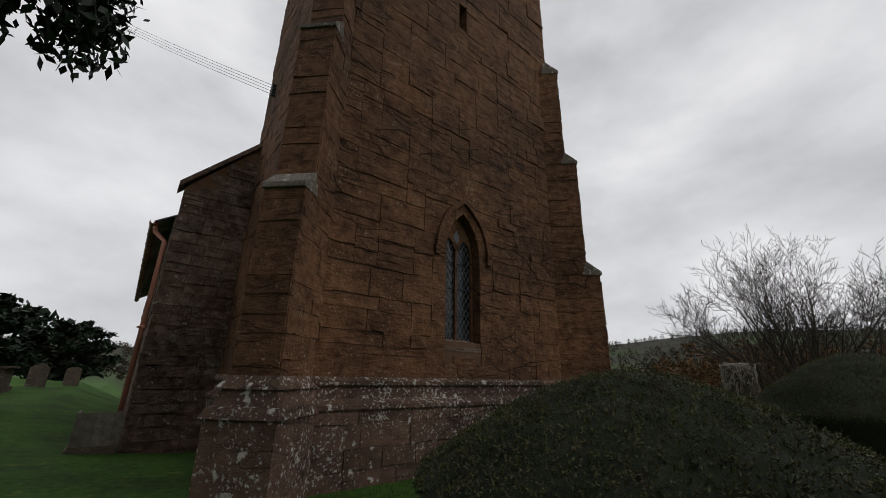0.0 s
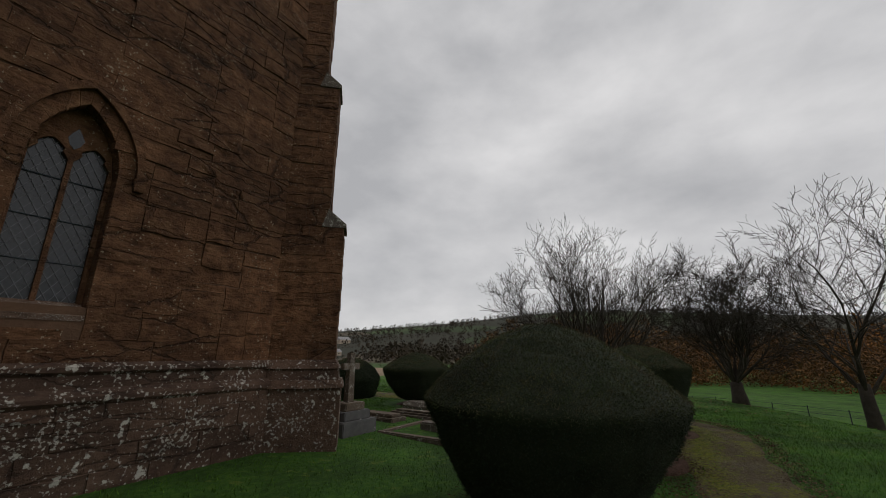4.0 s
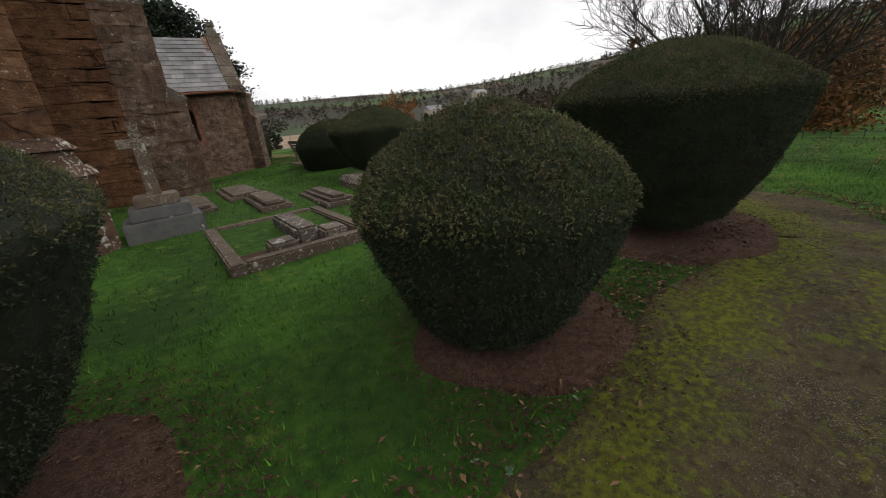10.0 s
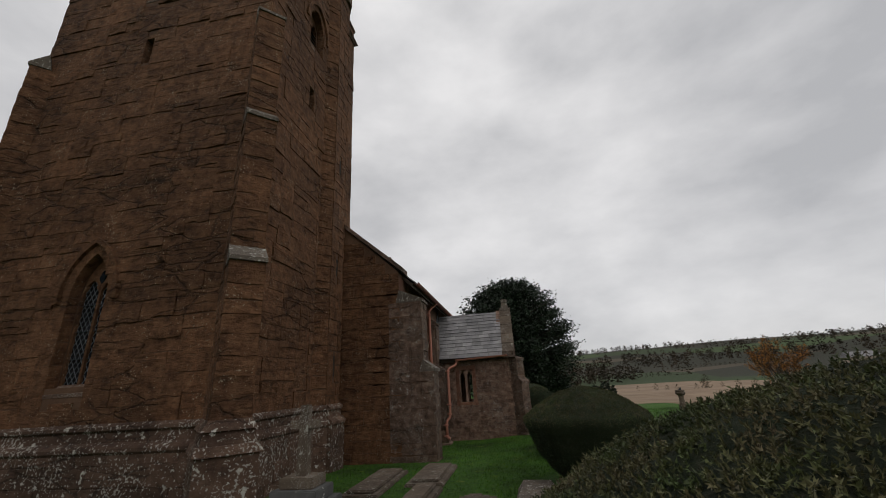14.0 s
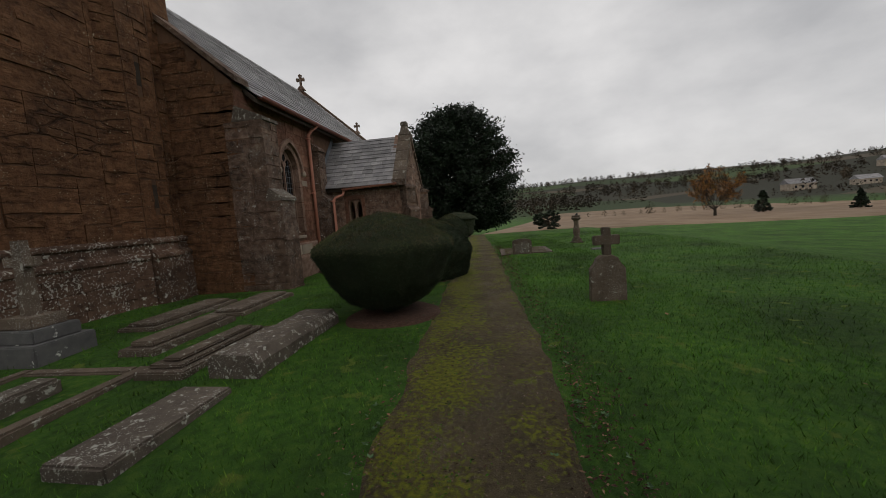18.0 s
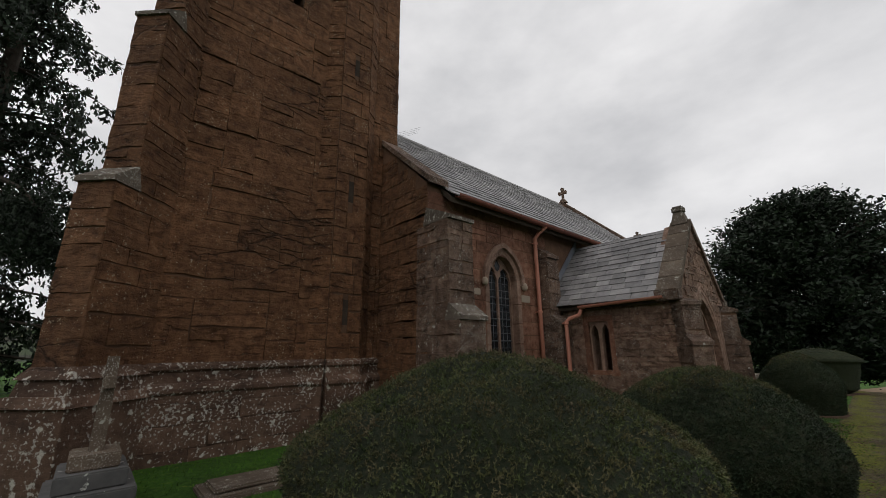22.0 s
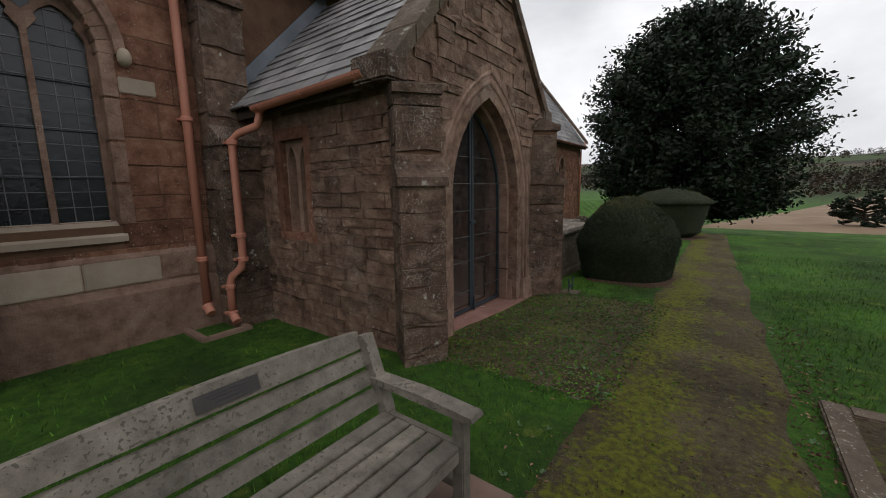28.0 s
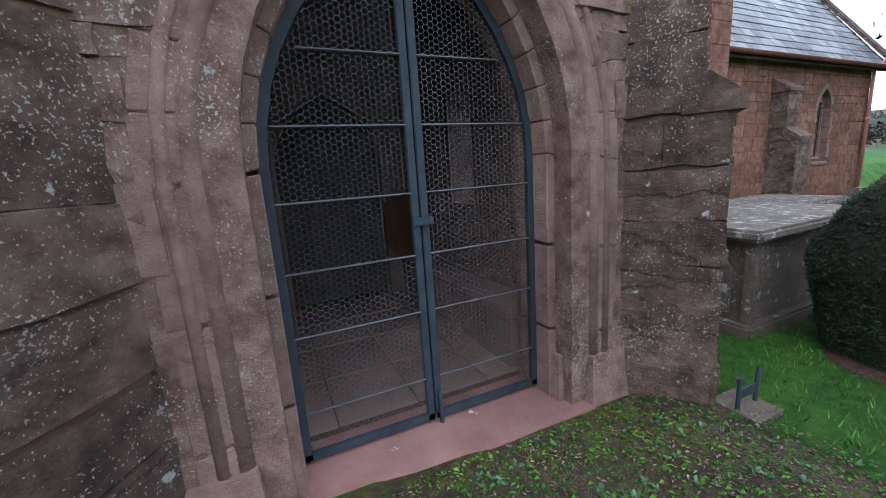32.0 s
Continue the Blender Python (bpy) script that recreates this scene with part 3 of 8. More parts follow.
def ground(x, y):
    """The height of the churchyard and of the valley round it."""
    z = 0.03 * noise.noise((x * 0.15, y * 0.15, 0.0))
    k = max(0.0, min(1.0, (-1.6 - x) / 2.0)) * max(0.0, min(1.0, (y - 7.5) / 3.0))
    z -= 0.15 * k
    s = max(x - 6.5, 0.6 * (y - 27) if y > 27 else 0.0)
    if s > 0:
        z -= 0.17 * s if s < 8 else 1.36 + 1.2 * (1 - math.exp(-(s - 8) / 25))
    bank = (x + 0.63) * 0.483 - (y + 5.23) * 0.875
    if bank > 0:
        far = max(0.0, min(1.0, 1.0 - s / 8))
        z -= far * (0.22 * bank if bank < 6 else 1.32 + 1.0 * (1 - math.exp(-(bank - 6) / 20)))
    z -= 0.022 * max(0.0, min(12.0, y - 14.0))
    z -= 0.14 * max(0.0, min(1.0, (5.0 - y) / 3.0))
    z -= 0.12 * max(0.0, min(1.0, (-2.2 - x) / 2.0)) * max(0.0, min(1.0, (0.8 - y) / 1.2))
    if x < -13.5:
        z += 0.075 * min(18.0, -13.5 - x) * max(0.0, min(1.0, (y - 2.0) / 6.0))
        z += 0.055 * max(0.0, min(30.0, y - 8.0)) * min(1.0, (-13.5 - x) / 2.5)
    r = math.hypot(x, y)
    if r > 150:
        a = math.degrees(math.atan2(x, y))
        rise = 46 + 46 * math.exp(-((a - 78) / 26) ** 2) + 8 * noise.noise((x * 0.003, y * 0.003, 3.0))
        t = max(0.0, min(1.0, (r - 170) / 800))
        z += rise * t * t * (3 - 2 * t)
        z += 2.5 * t * noise.noise((x * 0.01, y * 0.01, 7.0))
    return z


# ---- the church: walls ----
RNG = random.Random(11)


def west(y):
    return lambda u, d, z: (u, y + d, z)


def east(y):
    return lambda u, d, z: (u, y - d, z)


def south(x):
    return lambda u, d, z: (x - d, u, z)


def north(x):
    return lambda u, d, z: (x + d, u, z)


def wall(name, label, place, u0, u1, z0, top, thick, holes=(), material=M_MORTAR, inner=None):
    w = thing(name, label, "wall", kind="structure")
    part("wall_core", wall_mesh(place, u0, u1, z0, top, thick, holes, inner), material, w)
    return w


TX0, TX1, TY0, TY1, TTOP = -13.05, -6.85, 4.93, 9.45, 13.8
flat = lambda z: (lambda u: z)
NEVER = lambda u, z: False
WEST_WIN = Hole(-10.02, 0.42, 1.95, 4.42, 3.6)
W_SLIT = Hole(-10.03, 0.12, 9.15, 9.9)
W_BELL = Hole(-10.05, 0.42, 11.35, 12.98, 12.32)
S_BELL = Hole(6.88, 0.38, 10.8, 12.2, 11.6)
S_SLIT = Hole(6.83, 0.12, 8.68, 9.35)
tw = wall("wall_tower_west", "dark red sandstone block face of the church tower", west(TY0), TX0, TX1, -0.5, flat(TTOP), 0.9, [WEST_WIN, W_SLIT, W_BELL])
big = dict(high=(0.24, 0.5), wide=(0.4, 1.3), joint=0.0)
stone_face(RNG, tw, west(TY0), lay_snecked(RNG, TX0, TX1, 1.3, flat(TTOP), [WEST_WIN, W_SLIT, W_BELL]), M_TOWER, lambda u, z: True, (0.006, 0.045))
ts = wall("wall_tower_south", "dark red sandstone block side of the church tower", south(TX1), TY0 + 0.9, TY1, -0.5, flat(TTOP), 0.9, [S_BELL, S_SLIT])
stone_face(RNG, ts, south(TX1), lay_snecked(RNG, TY0, TY1, 1.3, flat(TTOP), [S_BELL, S_SLIT]), M_TOWER, lambda u, z: True, (0.006, 0.045))
tn = wall("wall_tower_north", "sandstone side of the church tower facing the trees", north(TX0), TY0 + 0.9, TY1, -0.5, flat(TTOP), 0.9)
stone_face(RNG, tn, north(TX0), lay_snecked(RNG, TY0, TY1, 1.3, flat(TTOP), []), M_TOWER, NEVER)
te = wall("wall_tower_east", "sandstone side of the church tower above the nave roof", east(TY1), TX0 + 0.9, TX1 - 0.9, -0.5, flat(TTOP), 0.9)
roof = thing("roof_tower", "flat lead roof inside the tower parapet", "roof", kind="structure")
part("deck", boxes((TX0 + 0.3, TX1 - 0.3, TY0 + 0.3, TY1 - 0.3, TTOP - 0.25, TTOP - 0.05)), M_LEAD, roof)


def band(bm, x0, x1, y0, y1, z0, z1, out0, out1):
    """A sloped course round a rectangle: out0 proud below, out1 above."""
    lo = [(x0 - out0, y0 - out0, z0), (x1 + out0, y0 - out0, z0), (x1 + out0, y1 + out0, z0), (x0 - out0, y1 + out0, z0)]
    hi = [(x0 - out1, y0 - out1, z1), (x1 + out1, y0 - out1, z1), (x1 + out1, y1 + out1, z1), (x0 - out1, y1 + out1, z1)]
    hexa(bm, lo, hi)


parapet = thing("parapet", "plain sandstone tower parapet with a moulded string and coping", "parapet", kind="structure")
bm = bmesh.new()
band(bm, TX0, TX1, TY0, TY1, TTOP - 0.18, TTOP - 0.08, 0.05, 0.13)
band(bm, TX0, TX1, TY0, TY1, TTOP - 0.08, TTOP + 0.02, 0.13, 0.02)
part("string_course", bm, M_BUTT, parapet)
for i, (a, b, c, d) in enumerate(((TX0, TX1, TY0, TY0 + 0.35), (TX0, TX1, TY1 - 0.35, TY1), (TX0, TX0 + 0.35, TY0 + 0.35, TY1 - 0.35), (TX1 - 0.35, TX1, TY0 + 0.35, TY1 - 0.35))):
    part("parapet_wall", boxes((a, b, c, d, TTOP + 0.02, TTOP + 0.45)), M_TOWER, parapet)
    part("coping", boxes((a - 0.05, b + 0.05, c - 0.05, d + 0.05, TTOP + 0.45, TTOP + 0.56), bevel=0.02), M_BUTT, parapet)


def spout(name, x, y, dx, dy):
    t = thing(name, "dark stone rainwater spout jutting from the tower parapet", "gargoyle", group="tower spouts")
    bm = bmesh.new()
    tube(bm, [(x, y, TTOP - 0.13), (x + dx * 0.35, y + dy * 0.35, TTOP - 0.11), (x + dx * 0.5, y + dy * 0.5, TTOP - 0.07)], [0.11, 0.1, 0.08], 6)
    part("body", bm, M_BUTT, t)
    bm = bmesh.new()
    tube(bm, [(x + dx * 0.46, y + dy * 0.46, TTOP - 0.07), (x + dx * 0.62, y + dy * 0.62, TTOP - 0.08)], [0.075, 0.09], 6)
    part("mouth", bm, M_IRON, t)


for x in (-11.6, -8.2):
    spout("gargoyle", x, TY0 - 0.1, 0, -1)
for y in (5.6, 8.2):
    spout("gargoyle", TX0 - 0.1, y, -1, 0)

# stair turret against the south side
turret = thing("wall_stair_turret", "narrow half-octagon sandstone stair turret with slit windows", "turret", kind="structure")
TUR = [(TX1, 7.55), (TX1 + 0.24, 7.83), (TX1 + 0.24, 8.5), (TX1, 8.8)]
bm = bmesh.new()
prism(bm, [(*p, -0.5) for p in TUR], (0, 0, 14.8))
part("wall_core", bm, M_MORTAR, turret)
for (a, b), (c, d) in zip(TUR, TUR[1:]):
    L, e = math.hypot(c - a, d - b), Vector((c - a, d - b, 0)).normalized()
    nrm = Vector((-e.y, e.x, 0))
    pl = (lambda a, b, e, nrm: lambda u, q, z: (a + e.x * u + nrm.x * q, b + e.y * u + nrm.y * q, z))(a, b, e, nrm)
    hs = [Hole(0.34, 0.055, z, z + k) for z, k in ((7.45, 0.42), (4.42, 0.46), (1.95, 0.48))] if abs(e.x) < 0.1 else []
    stone_face(RNG, turret, pl, lay_courses(RNG, 0, L, 1.3, flat(14.2), hs, (0.22, 0.42), (0.25, 0.5)), M_TOWER, lambda u, z: z < 6)
    # the core is solid, so a dark sheet paints each slit's inner shade
    for h in hs:
        bm = bmesh.new()
        prism(bm, [pl(h.c - 0.055, -0.004, h.sill), pl(h.c + 0.055, -0.004, h.sill), pl(h.c + 0.055, -0.004, h.apex), pl(h.c - 0.055, -0.004, h.apex)], nrm * 0.003)
        part("slit_shadow_board", bm, M_DOOR, turret, "dark sheet standing in for the shade inside the slit")
bm = bmesh.new()
prism(bm, [(TX1 - 0.5, 7.3, 14.3), (TX1 + 0.1, 7.3, 14.3), (TX1 + 0.34, 7.66, 14.3), (TX1 + 0.34, 8.48, 14.3), (TX1 + 0.1, 8.84, 14.3), (TX1 - 0.5, 8.84, 14.3)], (0, 0, 0.5))
part("turret_cap", bm, M_BUTT, turret)

# plinth round the tower
plinth = thing("plinth", "lichen-blotched moulded stone plinth round the tower foot", "plinth", kind="structure")


def plinth_run(a, b, nrm):
    """Mouldings along the foot of a wall from a to b."""
    a, b, nrm = Vector((*a, 0)), Vector((*b, 0)), Vector((*nrm, 0))
    prof = [(0, 1.34), (0.05, 1.34), (0.11, 1.29), (0.11, 1.24), (0.06, 1.2), (0.08, 1.06), (0.15, 1.02), (0.19, 0.98), (0.19, 0.93), (0.15, 0.88), (0.15, -0.4), (0, -0.4)]
    bm = bmesh.new()
    prism(bm, [a + nrm * o + Vector((0, 0, z)) for o, z in prof], b - a)
    part("moulding", bm, M_PLINTH, plinth)
    e, L = (b - a).normalized(), (b - a).length
    f = a + nrm * 0.15
    pl = lambda u, d, z, f=f, e=e, nrm=nrm: tuple(f + e * u - nrm * d + Vector((0, 0, z)))
    stone_face(RNG, plinth, pl, lay_courses(RNG, 0, L, -0.35, flat(0.9), [], (0.2, 0.34), (0.4, 1.0)), M_PLINTH, lambda u, z: True, (0.006, 0.02))


plinth_run((TX0 + 0.3, TY0), (TX1 - 0.3, TY0), (0, -1))
plinth_run((TX1, TY0 + 0.3), (TX1, 7.55), (1, 0))
plinth_run((TX1, 7.55), (TX1 + 0.24, 7.83), (0.78, -0.625))
plinth_run((TX1 + 0.24, 7.83), (TX1 + 0.24, 8.5), (1, 0))
plinth_run((TX1 + 0.24, 8.5), (TX1, 8.8), (0.78, 0.625))
plinth_run((TX1, 8.8), (TX1, 9.05), (1, 0))
plinth_run((TX0, TY1), (TX0, TY0 + 0.3), (-1, 0))


def buttress(name, label, foot, way, half, stages, material=M_BUTT, foot_plinth=False, near=True, cap=None):
    """A stepped buttress: foot on the wall, way outward, stages of (reach, from, to, slope height)."""
    t = thing(name, label, "buttress", kind="structure")
    o, w = Vector((*foot, 0)), Vector((*way, 0)).normalized()
    s = Vector((-w.y, w.x, 0))
    for i, (reach, z0, z1, slope) in enumerate(stages):
        nxt = stages[i + 1][0] if i + 1 < len(stages) else 0.0
        bm = bmesh.new()
        P = lambda r, q, z: tuple(o + w * r + s * q + Vector((0, 0, z)))
        hexa(bm, [P(-0.35, -half, z0), P(reach, -half, z0), P(reach, half, z0), P(-0.35, half, z0)], [P(-0.35, -half, z1), P(reach, -half, z1), P(reach, half, z1), P(-0.35, half, z1)])
        part("core", bm, M_MORTAR, t)
        faces = [(lambda u, d, z, r=reach: tuple(o + w * (r - d) + s * u + Vector((0, 0, z))), -half - 0.014, half + 0.014),
                 (lambda u, d, z: tuple(o + w * u + s * (half - d) + Vector((0, 0, z))), -0.3, reach),
                 (lambda u, d, z: tuple(o + w * u - s * (half - d) + Vector((0, 0, z))), -0.3, reach)]
        for pl, a, b in faces:
            stone_face(RNG, t, pl, lay_courses(RNG, a, b, z0, flat(z1), [], (0.22, 0.4), (0.3, 0.9), 0.002), material, (lambda u, z: z < 4.2) if near else NEVER, (0.006, 0.025))
        bm = bmesh.new()
        lip = 0.05
        prism(bm, [P(reach + lip, -half - 0.03, z1), P(reach + lip, -half - 0.03, z1 + 0.07), P(nxt, -half - 0.03, z1 + slope), P(nxt - 0.1, -half - 0.03, z1)], s * (2 * half + 0.06))
        part("weathering", bm, cap or material, t, "sloping lichened weathering stone")
    if foot_plinth:
        r = stages[0][0]
        for z0, z1, o0, o1 in ((-0.4, 0.9, 0.14, 0.14), (0.9, 1.02, 0.18, 0.14), (1.02, 1.2, 0.1, 0.07), (1.2, 1.34, 0.11, 0.02)):
            bm = bmesh.new()
            P = lambda q, e, z: tuple(o + w * q + s * e + Vector((0, 0, z)))
            hexa(bm, [P(-0.3, -half - o0, z0), P(r + o0, -half - o0, z0), P(r + o0, half + o0, z0), P(-0.3, half + o0, z0)],
                 [P(-0.3, -half - o1, z1), P(r + o1, -half - o1, z1), P(r + o1, half + o1, z1), P(-0.3, half + o1, z1)])
            part("plinth_course", bm, M_PLINTH, t)
    return t


TOWER_STAGES = [(0.86, -0.5, 3.66, 0.34), (0.58, 3.66, 6.6, 0.34), (0.32, 6.6, 9.5, 0.42)]
buttress("buttress_southwest", "stepped diagonal tower buttress with pale lichened caps", (TX1 - 0.05, TY0 + 0.05), (1, -1), 0.25, TOWER_STAGES, M_TOWER, foot_plinth=True, cap=M_GRAVE)
buttress("buttress_northwest", "stepped diagonal tower buttress streaked with white lichen", (TX0 + 0.05, TY0 + 0.05), (-1, -1), 0.27, [(0.68, -0.5, 3.66, 0.34), (0.46, 3.66, 6.6, 0.34), (0.26, 6.6, 9.5, 0.42)], M_TOWER, foot_plinth=True, cap=M_GRAVE)

# nave
NX, NY0, NY1, RX, RZ, EZ = -5.19, 9.05, 21.3, -9.3, 8.3, 4.52
NNX = -14.4
NAVE_WIN = Hole(11.18, 0.475, 1.14, 3.52, 2.86)
NAVE_WIN2 = Hole(18.6, 0.475, 1.14, 3.42, 2.72)
NAVE_DOOR = Hole(14.42, 0.55, -0.2, 2.2, 1.4)
NORTH_WIN = Hole(11.4, 0.475, 1.3, 3.42, 2.72)
gable = lambda x: EZ + (RZ - EZ) * (1 - (x - RX) / (NX - RX)) + 0.1 if x > RX else min(RZ + 0.1, 5.15 + 1.16 * (x - NNX))
ns = wall("wall_nave_south", "red sandstone ashlar nave wall with a traceried window", south(NX), NY0, NY1, -0.5, flat(EZ + 0.05), 0.75, [NAVE_WIN, NAVE_WIN2, NAVE_DOOR])
stone_face(RNG, ns, south(NX), lay_courses(RNG, NY0, NY1, -0.4, flat(EZ), [NAVE_WIN, NAVE_WIN2, Hole(14.42, 1.5, -0.5, 4.4)], (0.22, 0.4), (0.35, 0.9)), M_NAVE, lambda u, z: u < 13.2, (0.004, 0.012))
nn = wall("wall_nave_north", "red sandstone nave wall facing the far side of the churchyard", north(NNX), NY0, NY1, -0.5, flat(EZ + 0.05), 0.75, [NORTH_WIN])
stone_face(RNG, nn, north(NNX), lay_courses(RNG, NY0, NY1, -0.4, flat(EZ), [NORTH_WIN], **big), M_BUTT, NEVER)
nw = wall("wall_nave_west", "sloping-topped sandstone gable wall between tower and nave", west(NY0), NNX + 0.02, NX - 0.02, -0.5, gable, 0.7, inner=[RX, -11.93])
stone_face(RNG, nw, west(NY0), lay_courses(RNG, TX1, NX, -0.4, gable, [], (0.2, 0.36), (0.3, 0.8)), M_TOWER, lambda u, z: True)
stone_face(RNG, nw, west(NY0), lay_courses(RNG, NNX, TX0, -0.4, gable, [], (0.14, 0.26), (0.2, 0.6)), M_BUTT, lambda u, z: True)
ne = wall("wall_nave_east", "sandstone east gable wall of the nave", east(NY1), NNX + 1.2, NX - 0.8, -0.5, gable, 0.7, inner=[RX, -11.93])
buttress("buttress_nave", "thick stepped sandstone buttress at the nave corner with lichened caps", (NX, NY0 + 0.28), (1, 0), 0.29, [(0.84, -0.5, 1.95, 0.3), (0.58, 1.95, 3.75, 0.35)], M_BUTT, cap=M_GRAVE)
buttress("buttress_by_porch", "slim stepped sandstone buttress beside the porch", (NX, 12.74), (1, 0), 0.23, [(0.48, -0.5, 2.0, 0.25), (0.27, 2.0, 3.6, 0.3)], M_BUTT)
bm = bmesh.new()
prism(bm, [(NX, NY0 + 0.7, 0.86), (NX + 0.05, NY0 + 0.7, 0.8), (NX + 0.05, NY0 + 0.7, 0.5), (NX + 0.09, NY0 + 0.7, 0.42), (NX + 0.09, NY0 + 0.7, -0.5), (NX, NY0 + 0.7, -0.5)], (0, 12.5 - NY0 - 0.7, 0))
part("base_course", bm, M_DRESS, ns, "paler dressed base course under the window")
for i in range(3):
    part("pale_block", boxes((NX - 0.05, NX + 0.062, 10.62 + 0.66 * i, 11.27 + 0.66 * i, 0.52, 0.79), bevel=0.01), M_PALE if i < 2 else M_DRESS, ns)
for u, z, w, h in ((10.1, 2.55, 0.33, 0.13), (11.78, 2.5, 0.32, 0.16), (-1, 0, 0, 0)):
    if u > 0:
        part("pale_block", boxes((NX - 0.05, NX + 0.02, u, u + w, z, z + h), bevel=0.008), M_PALE, ns)

# roofs
def slates(parent, eave, ridge, u0, u1, course, width, rng, axis, thick=0.022, near=None, material=M_SLATE, name="slate"):
    """Courses of slates from the eave point to the ridge point, (out, z) each, between u0 and u1 along the axis."""
    run = Vector((ridge[0] - eave[0], ridge[1] - eave[1]))
    n, step = int(run.length / course), run.normalized()
    nrm = Vector((-step.y, step.x))
    if nrm.y < 0:
        nrm = -nrm
    pv, pf, made = [], [], {}
    for i in range(n + 1):
        u = u0 - rng.uniform(0, width)
        while u < u1:
            w = width * rng.uniform(0.75, 1.25)
            a, b = max(u, u0), min(u + w, u1)
            if b - a > 0.05:
                lo, hi = i * course - 0.03, min((i + 1) * course + 0.09, run.length)
                k = rng.uniform(0, 0.012)
                cs = []
                for q, off in ((lo, 0.03 + k), (hi, 0.012)):
                    for t in (off, off + thick):
                        c = Vector(eave) + step * q + nrm * t
                        cs.append(c)
                vs = []
                for e in (a + 0.004, b - 0.004):
                    vs += [(c.x, e, c.y) if axis == "y" else (e, c.x, c.y) for c in cs]
                fs = [(0, 2, 3, 1), (4, 5, 7, 6), (1, 3, 7, 5), (0, 1, 5, 4), (2, 6, 7, 3), (0, 4, 6, 2)]
                if near and near(i, a):
                    part(name, (vs, fs), material, parent)
                else:
                    m = len(pv)
                    pv.extend(vs)
                    pf.extend([tuple(j + m for j in f) for f in fs])
            u += w
    if pv:
        tagged(part("slates", (pv, pf), material, parent), kind="stuff")


rn = thing("roof_nave", "grey slate nave roof with a crested ridge", "roof", kind="structure")
for side in (1, -1):
    ex = RX + side * (NX - RX + 0.28)
    bm = bmesh.new()
    prism(bm, [(ex, NY0 + 0.35, EZ - 0.16), (RX, NY0 + 0.35, RZ), (RX, NY0 + 0.35, RZ - 0.12), (ex, NY0 + 0.35, EZ - 0.28)], (0, NY1 - NY0 - 0.5, 0))
    part("roof_deck", bm, M_DOOR, rn)
slates(rn, (NX + 0.3, EZ - 0.15), (RX, RZ + 0.02), NY0 + 0.35, NY1 - 0.15, 0.27, 0.36, RNG, "y", near=lambda i, a: i < 8 and a < 16)
slates(rn, (NNX - 0.3, EZ - 0.15), (RX, RZ + 0.02), NY0 + 0.35, NY1 - 0.15, 0.5, 0.6, RNG, "y")
bm = bmesh.new()
for i in range(34):
    y = TY1 + 0.05 + i * (NY1 - TY1 - 0.3) / 34
    prism(bm, [(RX - 0.14, y, RZ - 0.05), (RX - 0.03, y, RZ + 0.09), (RX + 0.03, y, RZ + 0.09), (RX + 0.14, y, RZ - 0.05)], (0, 0.32, 0))
tagged(part("ridge_tiles", bm, M_SLATE, rn), kind="stuff")


def coping(name, label, y, thick, pts, material=M_BUTT):
    """Raised gable coping along (x, z) points at y."""
    t = thing(name, label, "coping", kind="structure")
    for (a, b), (c, d) in zip(pts, pts[1:]):
        n = max(1, int(math.hypot(c - a, d - b) / 0.7))
        for i in range(n):
            p, q = i / n, (i + 1) / n - 0.008
            x0, z0, x1, z1 = a + (c - a) * p, b + (d - b) * p, a + (c - a) * q, b + (d - b) * q
            bm = bmesh.new()
            prism(bm, [(x0, y, z0), (x1, y, z1), (x1, y, z1 + 0.13), (x0, y, z0 + 0.13)], (0, thick, 0))
            part("coping_stone", bm, material, t)
    return t


coping("coping_nave_west", "dark stone coping on the west nave gable", NY0 - 0.06, 0.5, [(NX + 0.12, gable(NX) - 0.02), (TX1 + 0.02, gable(TX1))])
coping("coping_nave_northwest", "dark stone coping on the far half of the nave gable", NY0 - 0.06, 0.5, [(TX0 - 0.02, gable(TX0)), (NNX - 0.12, gable(NNX) - 0.02)])
coping("coping_nave_east", "stone coping on the east nave gable", NY1 - 0.3, 0.4, [(NX + 0.1, gable(NX)), (RX, RZ + 0.12)])
coping("coping_nave_northeast", "stone coping on the far side of the east nave gable", NY1 - 0.3, 0.4, [(RX, RZ + 0.12), (NNX - 0.1, gable(NX))])


def gable_cross(name, x, y, z, s):
    t = thing(name, "small weathered stone cross on a gable top", "stone cross", group="gable crosses")
    bm = bmesh.new()
    hexa(bm, [(x - 0.2 * s, y - 0.14, z), (x + 0.2 * s, y - 0.14, z), (x + 0.2 * s, y + 0.14, z), (x - 0.2 * s, y + 0.14, z)], [(x - 0.07 * s, y - 0.07, z + 0.22 * s), (x + 0.07 * s, y - 0.07, z + 0.22 * s), (x + 0.07 * s, y + 0.07, z + 0.22 * s), (x - 0.07 * s, y + 0.07, z + 0.22 * s)])
    part("base", bm, M_BUTT, t)
    bm = bmesh.new()
    prof = [(-0.05, 0.2), (0.05, 0.2), (0.045, 0.48), (0.2, 0.45), (0.23, 0.55), (0.2, 0.64), (0.05, 0.6), (0.09, 0.78), (0, 0.83), (-0.09, 0.78), (-0.05, 0.6), (-0.2, 0.64), (-0.23, 0.55), (-0.2, 0.45), (-0.045, 0.48)]
    prism(bm, [(x + a * s, y - 0.05, z + b * s) for a, b in prof], (0, 0.1, 0))
    part("cross_head", bm, M_BUTT, t)


gable_cross("gable_cross", RX, NY1 - 0.1, RZ + 0.2, 1.0)

